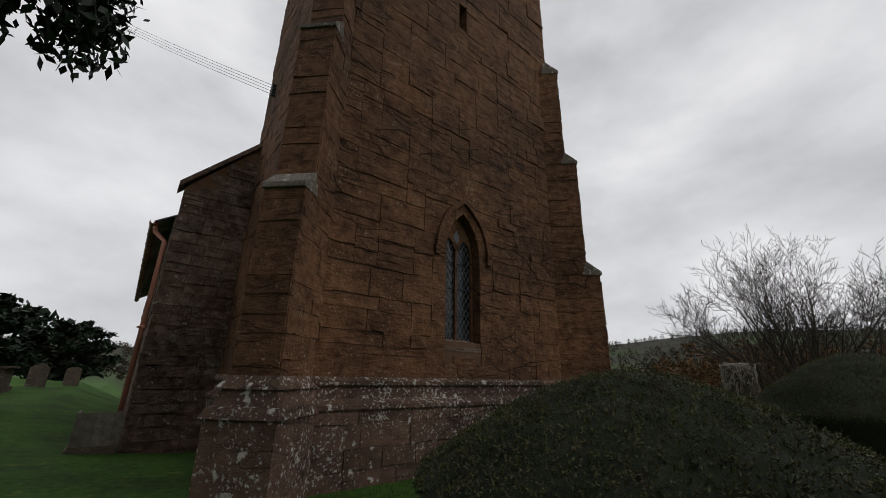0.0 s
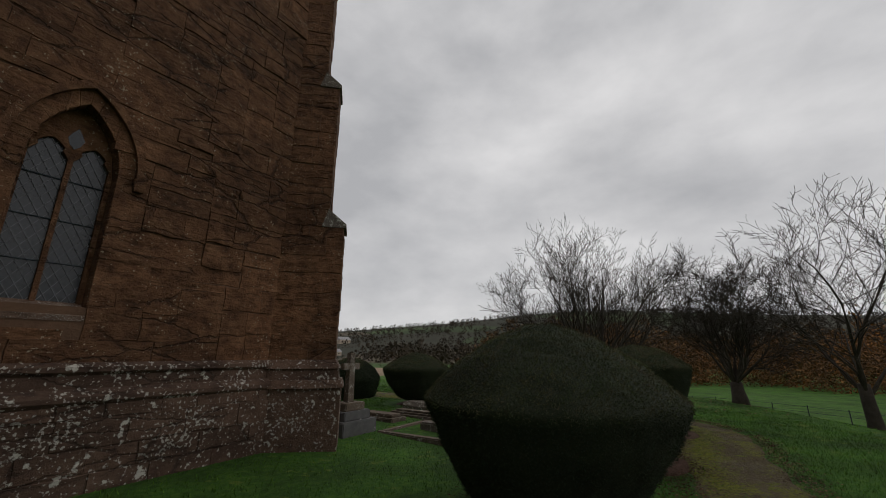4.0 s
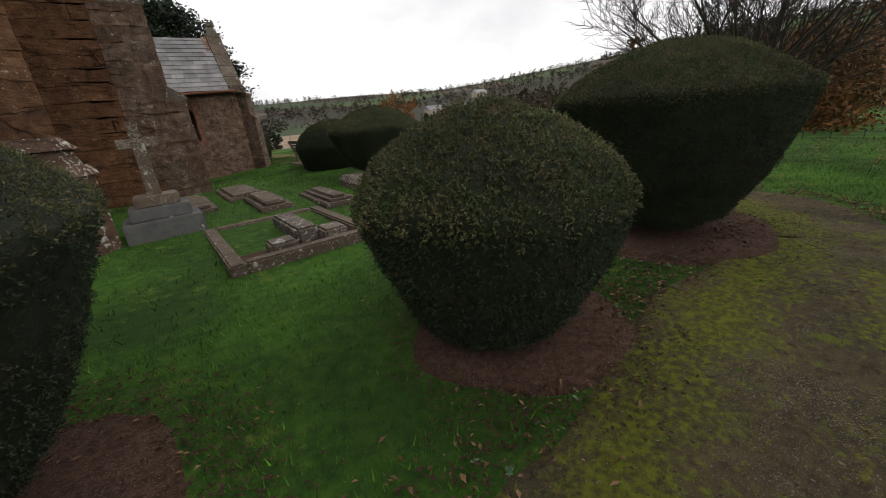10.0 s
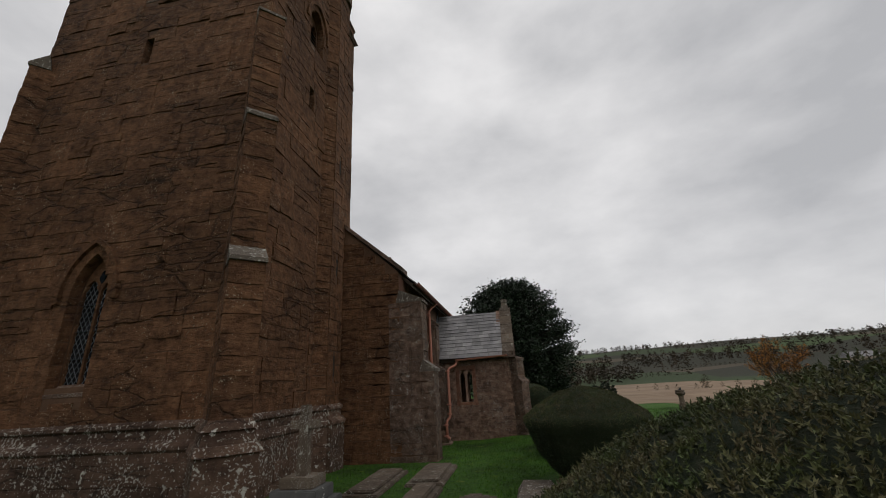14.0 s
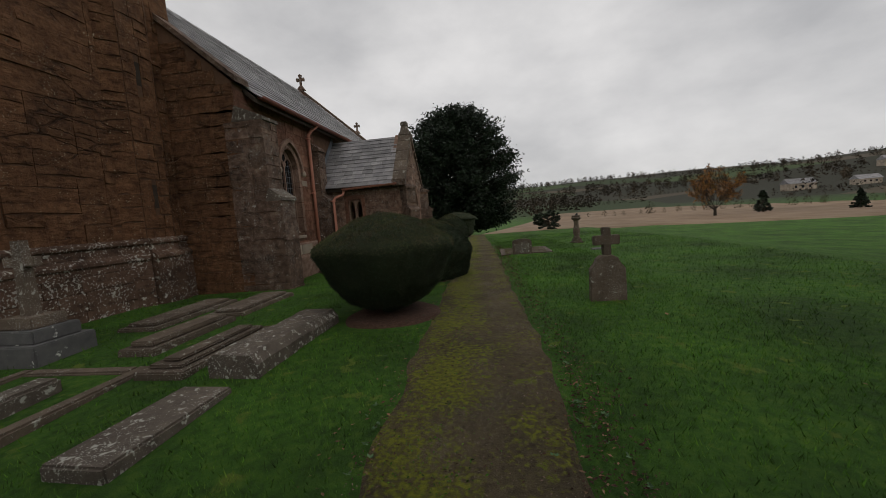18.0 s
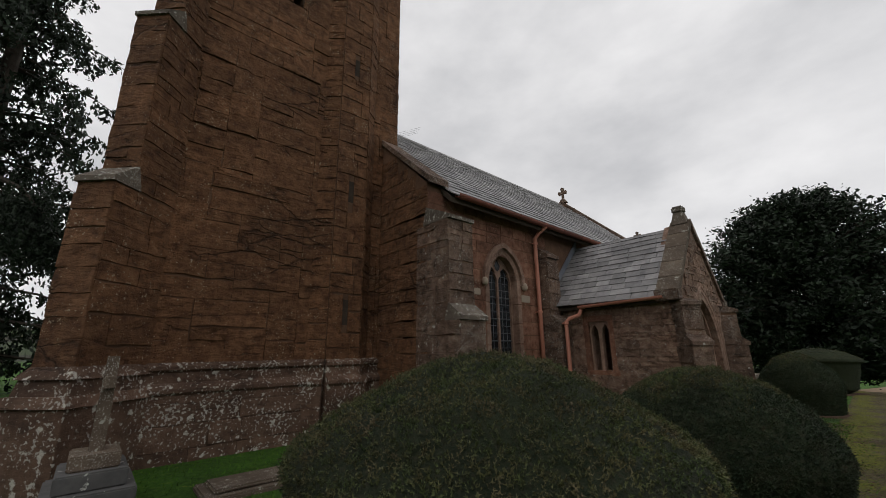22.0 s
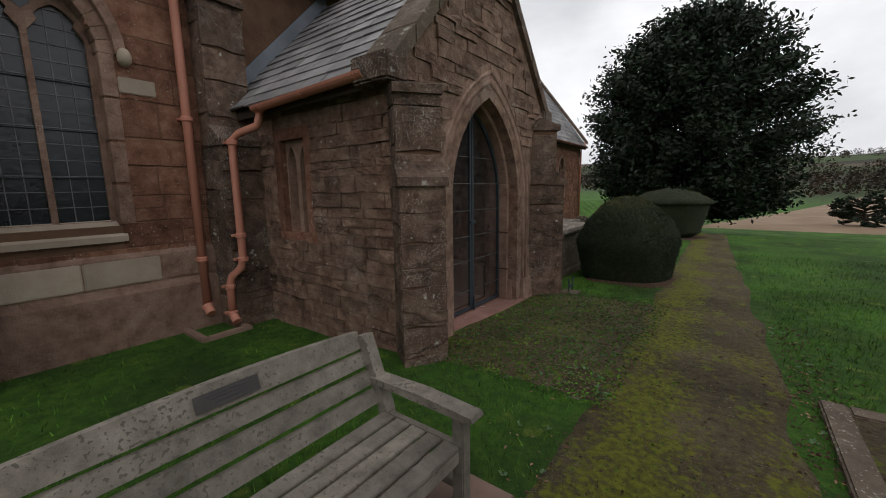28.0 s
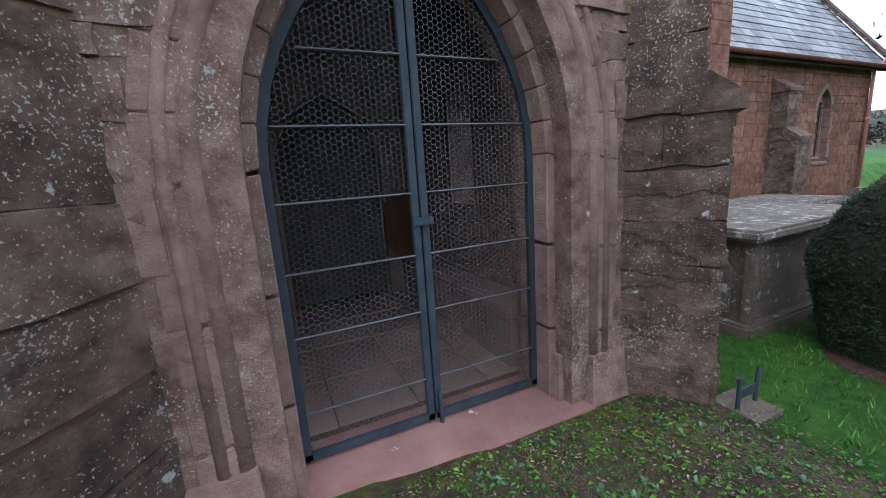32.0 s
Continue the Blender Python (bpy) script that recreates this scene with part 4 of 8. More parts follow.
# chancel beyond
CX, CY1, CEZ, CRZ = -6.3, 29.9, 3.5, 7.7
CNX = 2 * RX - CX
CH_WIN = Hole(27.5, 0.36, 0.98, 2.78, 2.2)
cgable = lambda x: CEZ + (CRZ - CEZ) * (1 - abs(x - RX) / (CX - RX)) + 0.1
cs_ = wall("wall_chancel_south", "red sandstone chancel wall with a pointed window", south(CX), NY1, CY1, -0.6, flat(CEZ + 0.05), 0.7, [CH_WIN])
stone_face(RNG, cs_, south(CX), lay_courses(RNG, NY1, CY1, -0.5, flat(CEZ), [CH_WIN], (0.2, 0.34), (0.3, 0.7)), M_NAVE, NEVER, (0.005, 0.015))
ce = wall("wall_chancel_east", "sandstone east gable of the chancel", east(CY1), CNX, CX, -0.6, cgable, 0.6, inner=[RX])
cn = wall("wall_chancel_north", "sandstone chancel wall on the far side", north(CNX), NY1, CY1, -0.6, flat(CEZ + 0.05), 0.7)
rc = thing("roof_chancel", "grey slate chancel roof", "roof", kind="structure")
for side in (1, -1):
    ex = RX + side * (CX - RX + 0.25)
    bm = bmesh.new()
    prism(bm, [(ex, NY1, CEZ - 0.15), (RX, NY1, CRZ), (RX, NY1, CRZ - 0.12), (ex, NY1, CEZ - 0.27)], (0, CY1 - NY1 + 0.1, 0))
    part("roof_deck", bm, M_DOOR, rc)
slates(rc, (CX + 0.27, CEZ - 0.15), (RX, CRZ + 0.02), NY1, CY1 + 0.12, 0.27, 0.36, RNG, "y")
coping("coping_chancel", "stone coping on the chancel gable", CY1 - 0.1, 0.35, [(CX + 0.3, CEZ), (RX, CRZ + 0.12), (CNX - 0.3, CEZ)])
gable_cross("gable_cross", RX, CY1, CRZ + 0.2, 1.0)
for y in (21.9, 25.2):
    buttress("buttress_chancel", "small stepped chancel buttress", (CX, y), (1, 0), 0.25, [(0.6, -0.6, 1.5, 0.3), (0.35, 1.5, 2.6, 0.35)], M_BUTT, near=False)

# porch
PW, PE, PX, PRZ, PEZ, PC = 12.98, 15.86, -2.36, 4.1, 2.5, 14.42
PORCH_WIN = Hole(-4.05, 0.235, 1.0, 2.05)
DOOR = Hole(PC, 0.69, -0.12, 2.42, 1.36)
pgable = lambda y: PEZ + (PRZ - PEZ) * (1 - abs(y - PC) / (PE - PC)) + 0.12
rub = dict(high=(0.07, 0.17), wide=(0.14, 0.5), joint=0.003)
pw = wall("wall_porch_west", "coursed rubble porch wall with a small two-light window", west(PW), NX, PX, -0.5, flat(PEZ + 0.02), 0.45, [PORCH_WIN], material=M_RUBBLE)
stone_face(RNG, pw, west(PW), lay_courses(RNG, NX + 0.02, PX, -0.4, flat(PEZ), [Hole(-4.05, 0.34, 0.92, 2.16)], **rub), M_RUBBLE, lambda u, z: u > -4.2 or z < 1, (0.006, 0.03))
pe = wall("wall_porch_east", "coursed rubble porch wall facing away from the tower", east(PE), NX, PX, -0.5, flat(PEZ + 0.02), 0.45, [PORCH_WIN], material=M_RUBBLE)
OUTER = Hole(PC, 1.06, -0.12, 2.86, 1.3)
ps = wall("wall_porch_south", "rubble porch gable with a pointed entrance arch", south(PX), PW, PE, -0.5, pgable, 0.5, [Hole(PC, 0.74, -0.12, 2.48, 1.36)], material=M_RUBBLE, inner=[PC])
SNUG = Hole(PC, 1.035, -0.5, 2.83, 1.3)
stone_face(RNG, ps, south(PX), lay_courses(RNG, PW, PE, -0.4, flat(1.7), [SNUG], (0.24, 0.42), (0.3, 0.6)), M_RUBBLE, lambda u, z: True, (0.006, 0.016))
stone_face(RNG, ps, south(PX), lay_courses(RNG, PW, PE, 1.7, pgable, [SNUG], **rub), M_RUBBLE, lambda u, z: z < 3.6, (0.006, 0.03))
for y0, w in ((PW, -1), (PE, 1)):
    buttress("buttress_porch", "worn stepped diagonal porch buttress spotted with lichen", (PX - 0.02, y0 - w * 0.12), (1, w * 0.75), 0.18, [(0.36, -0.5, 1.5, 0.2), (0.24, 1.5, 2.24, 0.16)], M_BUTT)
rp = thing("roof_porch", "large grey stone slates on the porch roof", "roof", kind="structure")
for side in (1, -1):
    ey = PC + side * (PE - PC + 0.16)
    bm = bmesh.new()
    prism(bm, [(NX - 0.02, ey, PEZ - 0.08), (NX - 0.02, PC, PRZ), (NX - 0.02, PC, PRZ - 0.1), (NX - 0.02, ey, PEZ - 0.18)], (PX - NX - 0.28, 0, 0))
    part("roof_deck", bm, M_DOOR, rp)
slates(rp, (PW - 0.18, PEZ - 0.08), (PC, PRZ + 0.02), NX, PX - 0.3, 0.19, 0.36, RNG, "x", near=lambda i, a: True)
slates(rp, (PE + 0.18, PEZ - 0.08), (PC, PRZ + 0.02), NX, PX - 0.3, 0.19, 0.36, RNG, "x")
bm = bmesh.new()
for i in range(8):
    x = NX + i * (PX - NX - 0.3) / 8
    prism(bm, [(x, PC - 0.13, PRZ - 0.06), (x, PC - 0.02, PRZ + 0.07), (x, PC + 0.02, PRZ + 0.07), (x, PC + 0.13, PRZ - 0.06)], ((PX - NX - 0.3) / 8 - 0.01, 0, 0))
part("ridge_tiles", bm, M_SLATE, rp)
bm = bmesh.new()
prism(bm, [(NX + 0.01, PW - 0.14, PEZ - 0.05), (NX + 0.01, PC, PRZ + 0.03), (NX + 0.01, PC, PRZ + 0.3), (NX + 0.01, PW - 0.14, PEZ + 0.25)], (0.02, 0, 0))
part("flashing", bm, M_LEAD, rp, "lead flashing against the nave wall")
cp = thing("coping_porch", "lichened stone coping and stub finial on the porch gable", "coping", kind="structure")
for side in (-1, 1):
    for i in range(5):
        p, q = i / 5, (i + 1) / 5 - 0.01
        y0, y1 = PC + side * (PE - PC + 0.2) * (1 - p), PC + side * (PE - PC + 0.2) * (1 - q)
        k = (PRZ - PEZ) / (PE - PC)
        z0, z1 = PRZ + 0.16 - abs(y0 - PC) * k, PRZ + 0.16 - abs(y1 - PC) * k
        bm = bmesh.new()
        prism(bm, [(PX - 0.36, y0, z0 - 0.1), (PX - 0.36, y1, z1 - 0.1), (PX - 0.36, y1, z1 + 0.06), (PX - 0.36, y0, z0 + 0.06)], (0.42, 0, 0))
        part("coping_stone", bm, M_GRAVE2 if side < 0 else M_BUTT, cp)
    part("kneeler", boxes((PX - 0.36, PX + 0.07, PC + side * (PE - PC + 0.13) - 0.13, PC + side * (PE - PC + 0.13) + 0.13, PEZ - 0.16, PEZ + 0.06), bevel=0.02), M_BUTT, cp)
bm = bmesh.new()
hexa(bm, [(PX - 0.32, PC - 0.14, PRZ + 0.1), (PX + 0.02, PC - 0.14, PRZ + 0.1), (PX + 0.02, PC + 0.14, PRZ + 0.1), (PX - 0.32, PC + 0.14, PRZ + 0.1)], [(PX - 0.25, PC - 0.1, PRZ + 0.38), (PX - 0.05, PC - 0.1, PRZ + 0.38), (PX - 0.05, PC + 0.1, PRZ + 0.38), (PX - 0.25, PC + 0.1, PRZ + 0.38)])
box(bm, PX - 0.27, PX - 0.03, PC - 0.13, PC + 0.11, PRZ + 0.38, PRZ + 0.54, bevel=0.03)
part("finial", bm, M_GRAVE, cp)


def arch_ring(parent, place, holes, d0, d1, material, sill, cut=0.42, name="voussoir"):
    """Dressed stones between an inner and an outer pointed line, from depth d0 to d1."""
    inner, outer = holes
    def line(h):
        pts = [(h.c - h.half, sill), (h.c - h.half, h.spring)] + h.line[1:-1] + [(h.c + h.half, h.spring), (h.c + h.half, sill)]
        return pts
    a, b = line(inner), line(outer)
    for i in range(len(a) - 1):
        steps = max(1, int(round(math.dist(a[i], a[i + 1]) / cut)))
        for j in range(steps):
            p, q = j / steps, (j + 1) / steps - 0.012
            lerp = lambda L, t: (L[i][0] + (L[i + 1][0] - L[i][0]) * t, L[i][1] + (L[i + 1][1] - L[i][1]) * t)
            quad = [lerp(a, p), lerp(a, q), lerp(b, q), lerp(b, p)]
            bm = bmesh.new()
            hexa(bm, [place(u, d0, z) for u, z in quad], [place(u, d1, z) for u, z in quad])
            bmesh.ops.bevel(bm, geom=bm.edges[:], offset=0.006, segments=1, affect="EDGES")
            part(name, bm, material, parent)


arch_ring(ps, south(PX), (Hole(PC, 0.98, 0, 2.76, 1.3), Hole(PC, 1.17, 0, 3.0, 1.3)), -0.008, 0.2, M_RUBBLE, -0.3, 0.45, "packing_stone")
pa = thing("door_arch", "two-order moulded pink sandstone entrance arch", "arch", kind="structure")
arch_ring(pa, south(PX), (Hole(PC, 0.90, 0, 2.66, 1.33), OUTER), -0.012, 0.10, M_DRESS, -0.14, 0.45)
arch_ring(pa, south(PX), (Hole(PC, 0.80, 0, 2.55, 1.34), Hole(PC, 0.90, 0, 2.66, 1.33)), 0.045, 0.2, M_DRESS, -0.14, 0.45)
arch_ring(pa, south(PX), (DOOR, Hole(PC, 0.80, 0, 2.55, 1.34)), 0.13, 0.40, M_DRESS, -0.14, 0.45)
for hf, sp, ap, dp, rr_ in ((0.90, 1.33, 2.66, 0.022, 0.042), (0.80, 1.34, 2.55, 0.098, 0.045), (0.975, 1.32, 2.755, 0.0, 0.026)):
    hole = Hole(PC, hf, 0, ap, sp)
    for side in (-1, 1):
        bm = bmesh.new()
        half_ = [(u, z) for u, z in hole.line if (u - PC) * side >= -1e-6]
        half_ = sorted(half_, key=lambda p: p[1])
        tube(bm, [south(PX)(u, dp, z) for u, z in [(PC + side * hf, 0.2)] + half_], rr_, 10)
        part("roll_moulding", bm, M_DRESS, pa, smooth=True)
for side in (-1, 1):
    for r0, r1, d0 in ((0.86, 1.1, -0.04), (0.72, 0.86, 0.08)):
        bm = bmesh.new()
        u0, u1 = sorted((PC + side * r0, PC + side * r1))
        hexa(bm, [south(PX)(u, d, -0.16) for u, d in ((u0 - 0.03, d0 - 0.03), (u1 + 0.03, d0 - 0.03), (u1 + 0.03, 0.3), (u0 - 0.03, 0.3))], [south(PX)(u, d, 0.22) for u, d in ((u0, d0), (u1, d0), (u1, 0.3), (u0, 0.3))])
        part("base_stone", bm, M_DRESS, pa)
part("threshold", boxes((PX - 0.45, PX + 0.10, PC - 0.82, PC + 0.86, -0.16, -0.055), bevel=0.02), M_THRESH, pa, "worn red stone threshold")
part("recess_stone", boxes((PX - 0.02, PX + 0.018, 13.16, 13.42, 1.02, 1.34), bevel=0.008), M_DRESS, ps)

# inside the porch
pf_ = thing("floor_porch", "worn flagstone porch floor", "floor", kind="structure")
part("floor_bed", boxes((NX, PX - 0.45, PW + 0.45, PE - 0.45, -0.4, -0.09)), M_MORTAR, pf_)
for i in range(4):
    for j in range(4):
        x0, y0 = NX + 0.03 + i * 0.57, PW + 0.47 + j * 0.49
        part("flagstone", boxes((x0, x0 + 0.56, y0, y0 + 0.48, -0.12, -0.075), bevel=0.006), M_FLAG, pf_)
for y0, y1 in ((PW + 0.45, PW + 0.75), (PE - 0.75, PE - 0.45)):
    t = thing("stone_bench", "low stone bench along the porch wall", "bench", group="porch benches")
    part("seat", boxes((NX + 0.02, PX - 0.55, y0, y1, 0.28, 0.36), bevel=0.01), M_FLAG, t)
    part("riser", boxes((NX + 0.02, PX - 0.55, y0 + 0.02, y1 - 0.02, -0.1, 0.28)), M_INSIDE, t)
d = thing("door_1", "closed dark oak church door inside the porch", "door", kind="structure")
bm = bmesh.new()
prism(bm, [(NX - 0.12, u, z) for u, z in [(PC - 0.54, -0.07)] + [(u, z) for u, z in arch(PC, 0.54, 1.4, 2.19)] + [(PC + 0.54, -0.07)]], (-0.06, 0, 0))
part("door_leaf", bm, M_DOOR, d)
bm = bmesh.new()
tube(bm, [(NX - 0.1, PC + 0.36 + 0.05 * math.cos(a), 1.0 + 0.05 * math.sin(a)) for a in [k * math.tau / 10 for k in range(11)]], 0.008, 6)
part("door_ring", bm, M_IRON, d)


# ---- windows ----
def bar(bm, a, b, place, d, w, t=0.008):
    """A flat bar between two (u, z) points in the plane of a wall."""
    e = Vector((b[0] - a[0], b[1] - a[1]))
    if e.length < 1e-4:
        return
    n = Vector((-e.y, e.x)).normalized() * w / 2
    q = [(a[0] + n.x, a[1] + n.y), (a[0] - n.x, a[1] - n.y), (b[0] - n.x, b[1] - n.y), (b[0] + n.x, b[1] + n.y)]
    hexa(bm, [place(u, d, z) for u, z in q], [place(u, d + t, z) for u, z in q])


def gothic_window(name, label, place, h, depth, lights, lattice, cell, ring=0.13, hood=True, heads=False, stone=M_DRESS, frame_w=0.05, eye=True, bars=0.0, louvre=False):
    t = thing(name, label, "window", kind="structure")
    arch_ring(t, place, (Hole(h.c, h.half - 0.006, h.sill, h.apex - 0.008, h.spring), Hole(h.c, h.half + ring, h.sill, h.apex + ring * 1.15, h.spring)), -0.014, 0.18, stone, h.sill, 0.4, "jamb_stone")
    lw = (2 * h.half - frame_w * (lights + 1)) / lights / 2
    heads_at = [h.c - h.half + frame_w + lw + i * (2 * lw + frame_w) for i in range(lights)]
    ls = [Hole(c, lw, h.sill + 0.05, h.spring + lw * 1.95, h.spring + lw * 0.45) for c in heads_at]
    if eye and lights == 2:
        e0, e1 = h.spring + lw * 1.45, min(h.apex - 0.1, h.spring + lw * 3.1)
        bm = bmesh.new()
        prism(bm, [place(h.c + u * lw, depth - 0.006, e0 + (e1 - e0) * z) for u, z in ((0, 0), (0.3, 0.2), (0.46, 0.48), (0.26, 0.74), (0, 1), (-0.26, 0.74), (-0.46, 0.48), (-0.3, 0.2))], Vector(place(0, 0.005, 0)) - Vector(place(0, 0, 0)))
        part("tracery_pane", bm, M_GLASS, t, "small dark glazed tracery light")
    tr = wall_mesh(lambda u, d, z: place(u, depth + d, z), h.c - h.half, h.c + h.half, h.sill, lambda u: max(h.top(u), h.sill + 0.1), 0.09, ls, inner=[h.c])
    part("tracery", tr, stone, t, "carved stone mullion and tracery heads")
    for c in heads_at:
        for s in (-1, 1):
            bm = bmesh.new()
            prism(bm, [place(c + s * lw, depth - 0.01, (h.spring + lw * 0.7) - 0.02), place(c + s * lw * 0.62, depth - 0.01, (h.spring + lw * 0.7) + lw * 0.42), place(c + s * lw * 0.75, depth - 0.01, (h.spring + lw * 0.7) + lw * 0.8), place(c + s * lw * 1.02, depth - 0.01, (h.spring + lw * 0.7) + lw * 0.6)], Vector(place(0, 0.08, 0)) - Vector(place(0, 0, 0)))
            part("cusp", bm, stone, t)
    sw, sp = (0.0, 0.012) if stone is M_TOWER else (ring * 0.25, 0.035)
    bm = bmesh.new()
    prism(bm, [place(h.c - h.half - sw, -sp, h.sill - 0.16), place(h.c - h.half - sw, -sp, h.sill - 0.1), place(h.c - h.half - sw, depth + 0.02, h.sill + 0.06), place(h.c - h.half - sw, depth + 0.02, h.sill - 0.16)], Vector(place(2 * (h.half + sw), 0, 0)) - Vector(place(0, 0, 0)))
    part("window_sill", bm, M_PALE if heads else M_BUTT if stone is M_TOWER else stone, t)
    for l in ls:
        if louvre:
            for k in range(6):
                z = l.sill + 0.05 + k * (l.apex - l.sill - 0.25) / 6
                bm = bmesh.new()
                hexa(bm, [place(u, d, z + q) for u, d, q in ((l.c - lw, depth + 0.0, 0), (l.c + lw, depth + 0.0, 0), (l.c + lw, depth + 0.12, 0.14), (l.c - lw, depth + 0.12, 0.14))], [place(u, d, z + q) for u, d, q in ((l.c - lw, depth + 0.0, 0.02), (l.c + lw, depth + 0.0, 0.02), (l.c + lw, depth + 0.12, 0.16), (l.c - lw, depth + 0.12, 0.16))])
                part("louvre", bm, M_DOOR, t)
            continue
        bm = bmesh.new()
        pts = [(l.c - lw, l.sill)] + l.line + [(l.c + lw, l.sill)]
        prism(bm, [place(u, depth + 0.05, z) for u, z in pts], Vector(place(0, 0.006, 0)) - Vector(place(0, 0, 0)))
        g = part("pane", bm, M_GLASS, t, "dark leaded glass")
        bm = bmesh.new()
        if lattice == "diamond":
            for s in (1, -1):
                k = -14
                while k < 22:
                    pts, z = [], l.sill
                    while z < l.apex:
                        u = l.c - lw + s * (z - l.sill) * 0.62 + k * cell
                        if abs(u - l.c) < lw and z < l.top(u):
                            pts.append((u, z))
                        z += 0.02
                    if len(pts) > 1:
                        bar(bm, pts[0], pts[-1], place, depth + 0.038, 0.008)
                    k += 1
        else:
            z = l.sill + cell
            while z < l.apex - 0.03:
                us = [l.c - lw + 2 * lw * i / 20 for i in range(21)]
                ok = [u for u in us if z < l.top(u)]
                if len(ok) > 1:
                    bar(bm, (ok[0], z), (ok[-1], z), place, depth + 0.038, 0.009)
                z += cell
            for k in (1, 2):
                u = l.c - lw + 2 * lw * k / 3
                bar(bm, (u, l.sill), (u, l.top(u)), place, depth + 0.038, 0.008)
        part("lead_lattice", bm, M_LEADBAR, g)
        z = l.sill + 0.45
        while bars and z < l.spring:
            bm = bmesh.new()
            tube(bm, [place(l.c - lw, depth + 0.03, z), place(l.c + lw, depth + 0.03, z)], 0.007, 6)
            part("saddle_bar", bm, M_IRON, g)
            z += bars
    if hood:
        o = Hole(h.c, h.half + ring + 0.09, h.sill, h.apex + ring * 1.15 + 0.11, h.spring)
        i = Hole(h.c, h.half + ring, h.sill, h.apex + ring * 1.15, h.spring)
        for k in range(len(o.line) - 1):
            bm = bmesh.new()
            quad = [i.line[k], i.line[k + 1], o.line[k + 1], o.line[k]]
            hexa(bm, [place(u, -0.085, z) for u, z in quad], [place(u, 0.02, z) for u, z in quad])
            part("hood_stone", bm, stone, t)
        for s in (-1, 1):
            bm = bmesh.new()
            u = h.c + s * (h.half + ring + 0.05)
            if heads:
                bmesh.ops.create_icosphere(bm, subdivisions=2, radius=0.075, matrix=Matrix.Translation(place(u + s * 0.02, -0.07, h.spring - 0.02)) @ Matrix.Diagonal((1, 0.85, 1.25, 1)))
                part("carved_stop", bm, M_PALE, t, "small round carved stone stop", smooth=True)
            else:
                hexa(bm, [place(a, d, h.spring - 0.14) for a, d in ((u - 0.05, -0.07), (u + 0.05, -0.07), (u + 0.05, 0.02), (u - 0.05, 0.02))], [place(a, d, h.spring + 0.02) for a, d in ((u - 0.08, -0.1), (u + 0.08, -0.1), (u + 0.08, 0.02), (u - 0.08, 0.02))])
                part("hood_stop", bm, stone, t)
    return t


gothic_window("window_tower_west", "tall pointed two-light tower window with diamond leading and a hood mould", west(TY0), WEST_WIN, 0.2, 2, "diamond", 0.105, ring=0.17, bars=0.5, stone=M_TOWER)
gothic_window("window_belfry_west", "small two-light belfry opening with dark louvres", west(TY0), W_BELL, 0.2, 2, "rect", 0.2, ring=0.13, eye=False, louvre=True, stone=M_TOWER)
gothic_window("window_belfry_south", "small two-light belfry opening with dark louvres", south(TX1), S_BELL, 0.2, 2, "rect", 0.2, ring=0.13, eye=False, louvre=True, stone=M_TOWER)
gothic_window("window_nave", "tall pointed two-light nave window with rectangular leaded panes", south(NX), NAVE_WIN, 0.16, 2, "rect", 0.155, ring=0.12, heads=True, bars=0.46)
gothic_window("window_nave_east", "pointed two-light nave window beyond the porch", south(NX), NAVE_WIN2, 0.16, 2, "rect", 0.155, ring=0.12)
gothic_window("window_nave_north", "pointed nave window on the far side", north(NNX), NORTH_WIN, 0.16, 2, "rect", 0.2, ring=0.12)
gothic_window("window_chancel", "small pointed two-light chancel window", south(CX), CH_WIN, 0.16, 2, "rect", 0.16, ring=0.12, hood=False)
for pl, nm in ((west(TY0), W_SLIT), (south(TX1), S_SLIT)):
    t = thing("window_slit", "narrow dark slit opening in the tower", "window", group="tower slits", kind="structure")
    for u0, u1, z0, z1 in ((nm.c - nm.half - 0.12, nm.c - nm.half + 0.005, nm.sill, nm.apex), (nm.c + nm.half - 0.005, nm.c + nm.half + 0.12, nm.sill, nm.apex), (nm.c - nm.half - 0.12, nm.c + nm.half + 0.12, nm.apex - 0.004, nm.apex + 0.12)):
        bm = bmesh.new()
        hexa(bm, [pl(u, d_, z0) for u, d_ in ((u0, -0.012), (u1, -0.012), (u1, 0.2), (u0, 0.2))], [pl(u, d_, z1) for u, d_ in ((u0, -0.012), (u1, -0.012), (u1, 0.2), (u0, 0.2))])
        part("jamb_stone", bm, M_TOWER, t)
for y, pl, nm in ((PW, west(PW), "window_porch_west"), (PE, east(PE), "window_porch_east")):
    t = thing(nm, "small unglazed two-light porch window with cusped heads", "window", kind="structure")
    c, hf = PORCH_WIN.c, PORCH_WIN.half
    ls = [Hole(c + s * 0.122, 0.085, 1.0, 1.98, 1.78) for s in (-1, 1)]
    part("tracery", wall_mesh(lambda u, d_, z, pl=pl: pl(u, 0.06 + d_, z), c - hf, c + hf, 1.0, flat(2.05), 0.12, ls), M_DRESS, t)
    for u0, u1, z0, z1 in ((c - hf - 0.11, c - hf + 0.005, 1.0, 2.05), (c + hf - 0.005, c + hf + 0.11, 1.0, 2.05), (c - hf - 0.11, c + hf + 0.11, 2.045, 2.17), (c - hf - 0.14, c + hf + 0.14, 0.9, 1.004)):
        bm = bmesh.new()
        hexa(bm, [pl(u, d_, z0) for u, d_ in ((u0, -0.014), (u1, -0.014), (u1, 0.2), (u0, 0.2))], [pl(u, d_, z1) for u, d_ in ((u0, -0.014), (u1, -0.014), (u1, 0.2), (u0, 0.2))])
        part("jamb_stone", bm, M_NAVE, t)

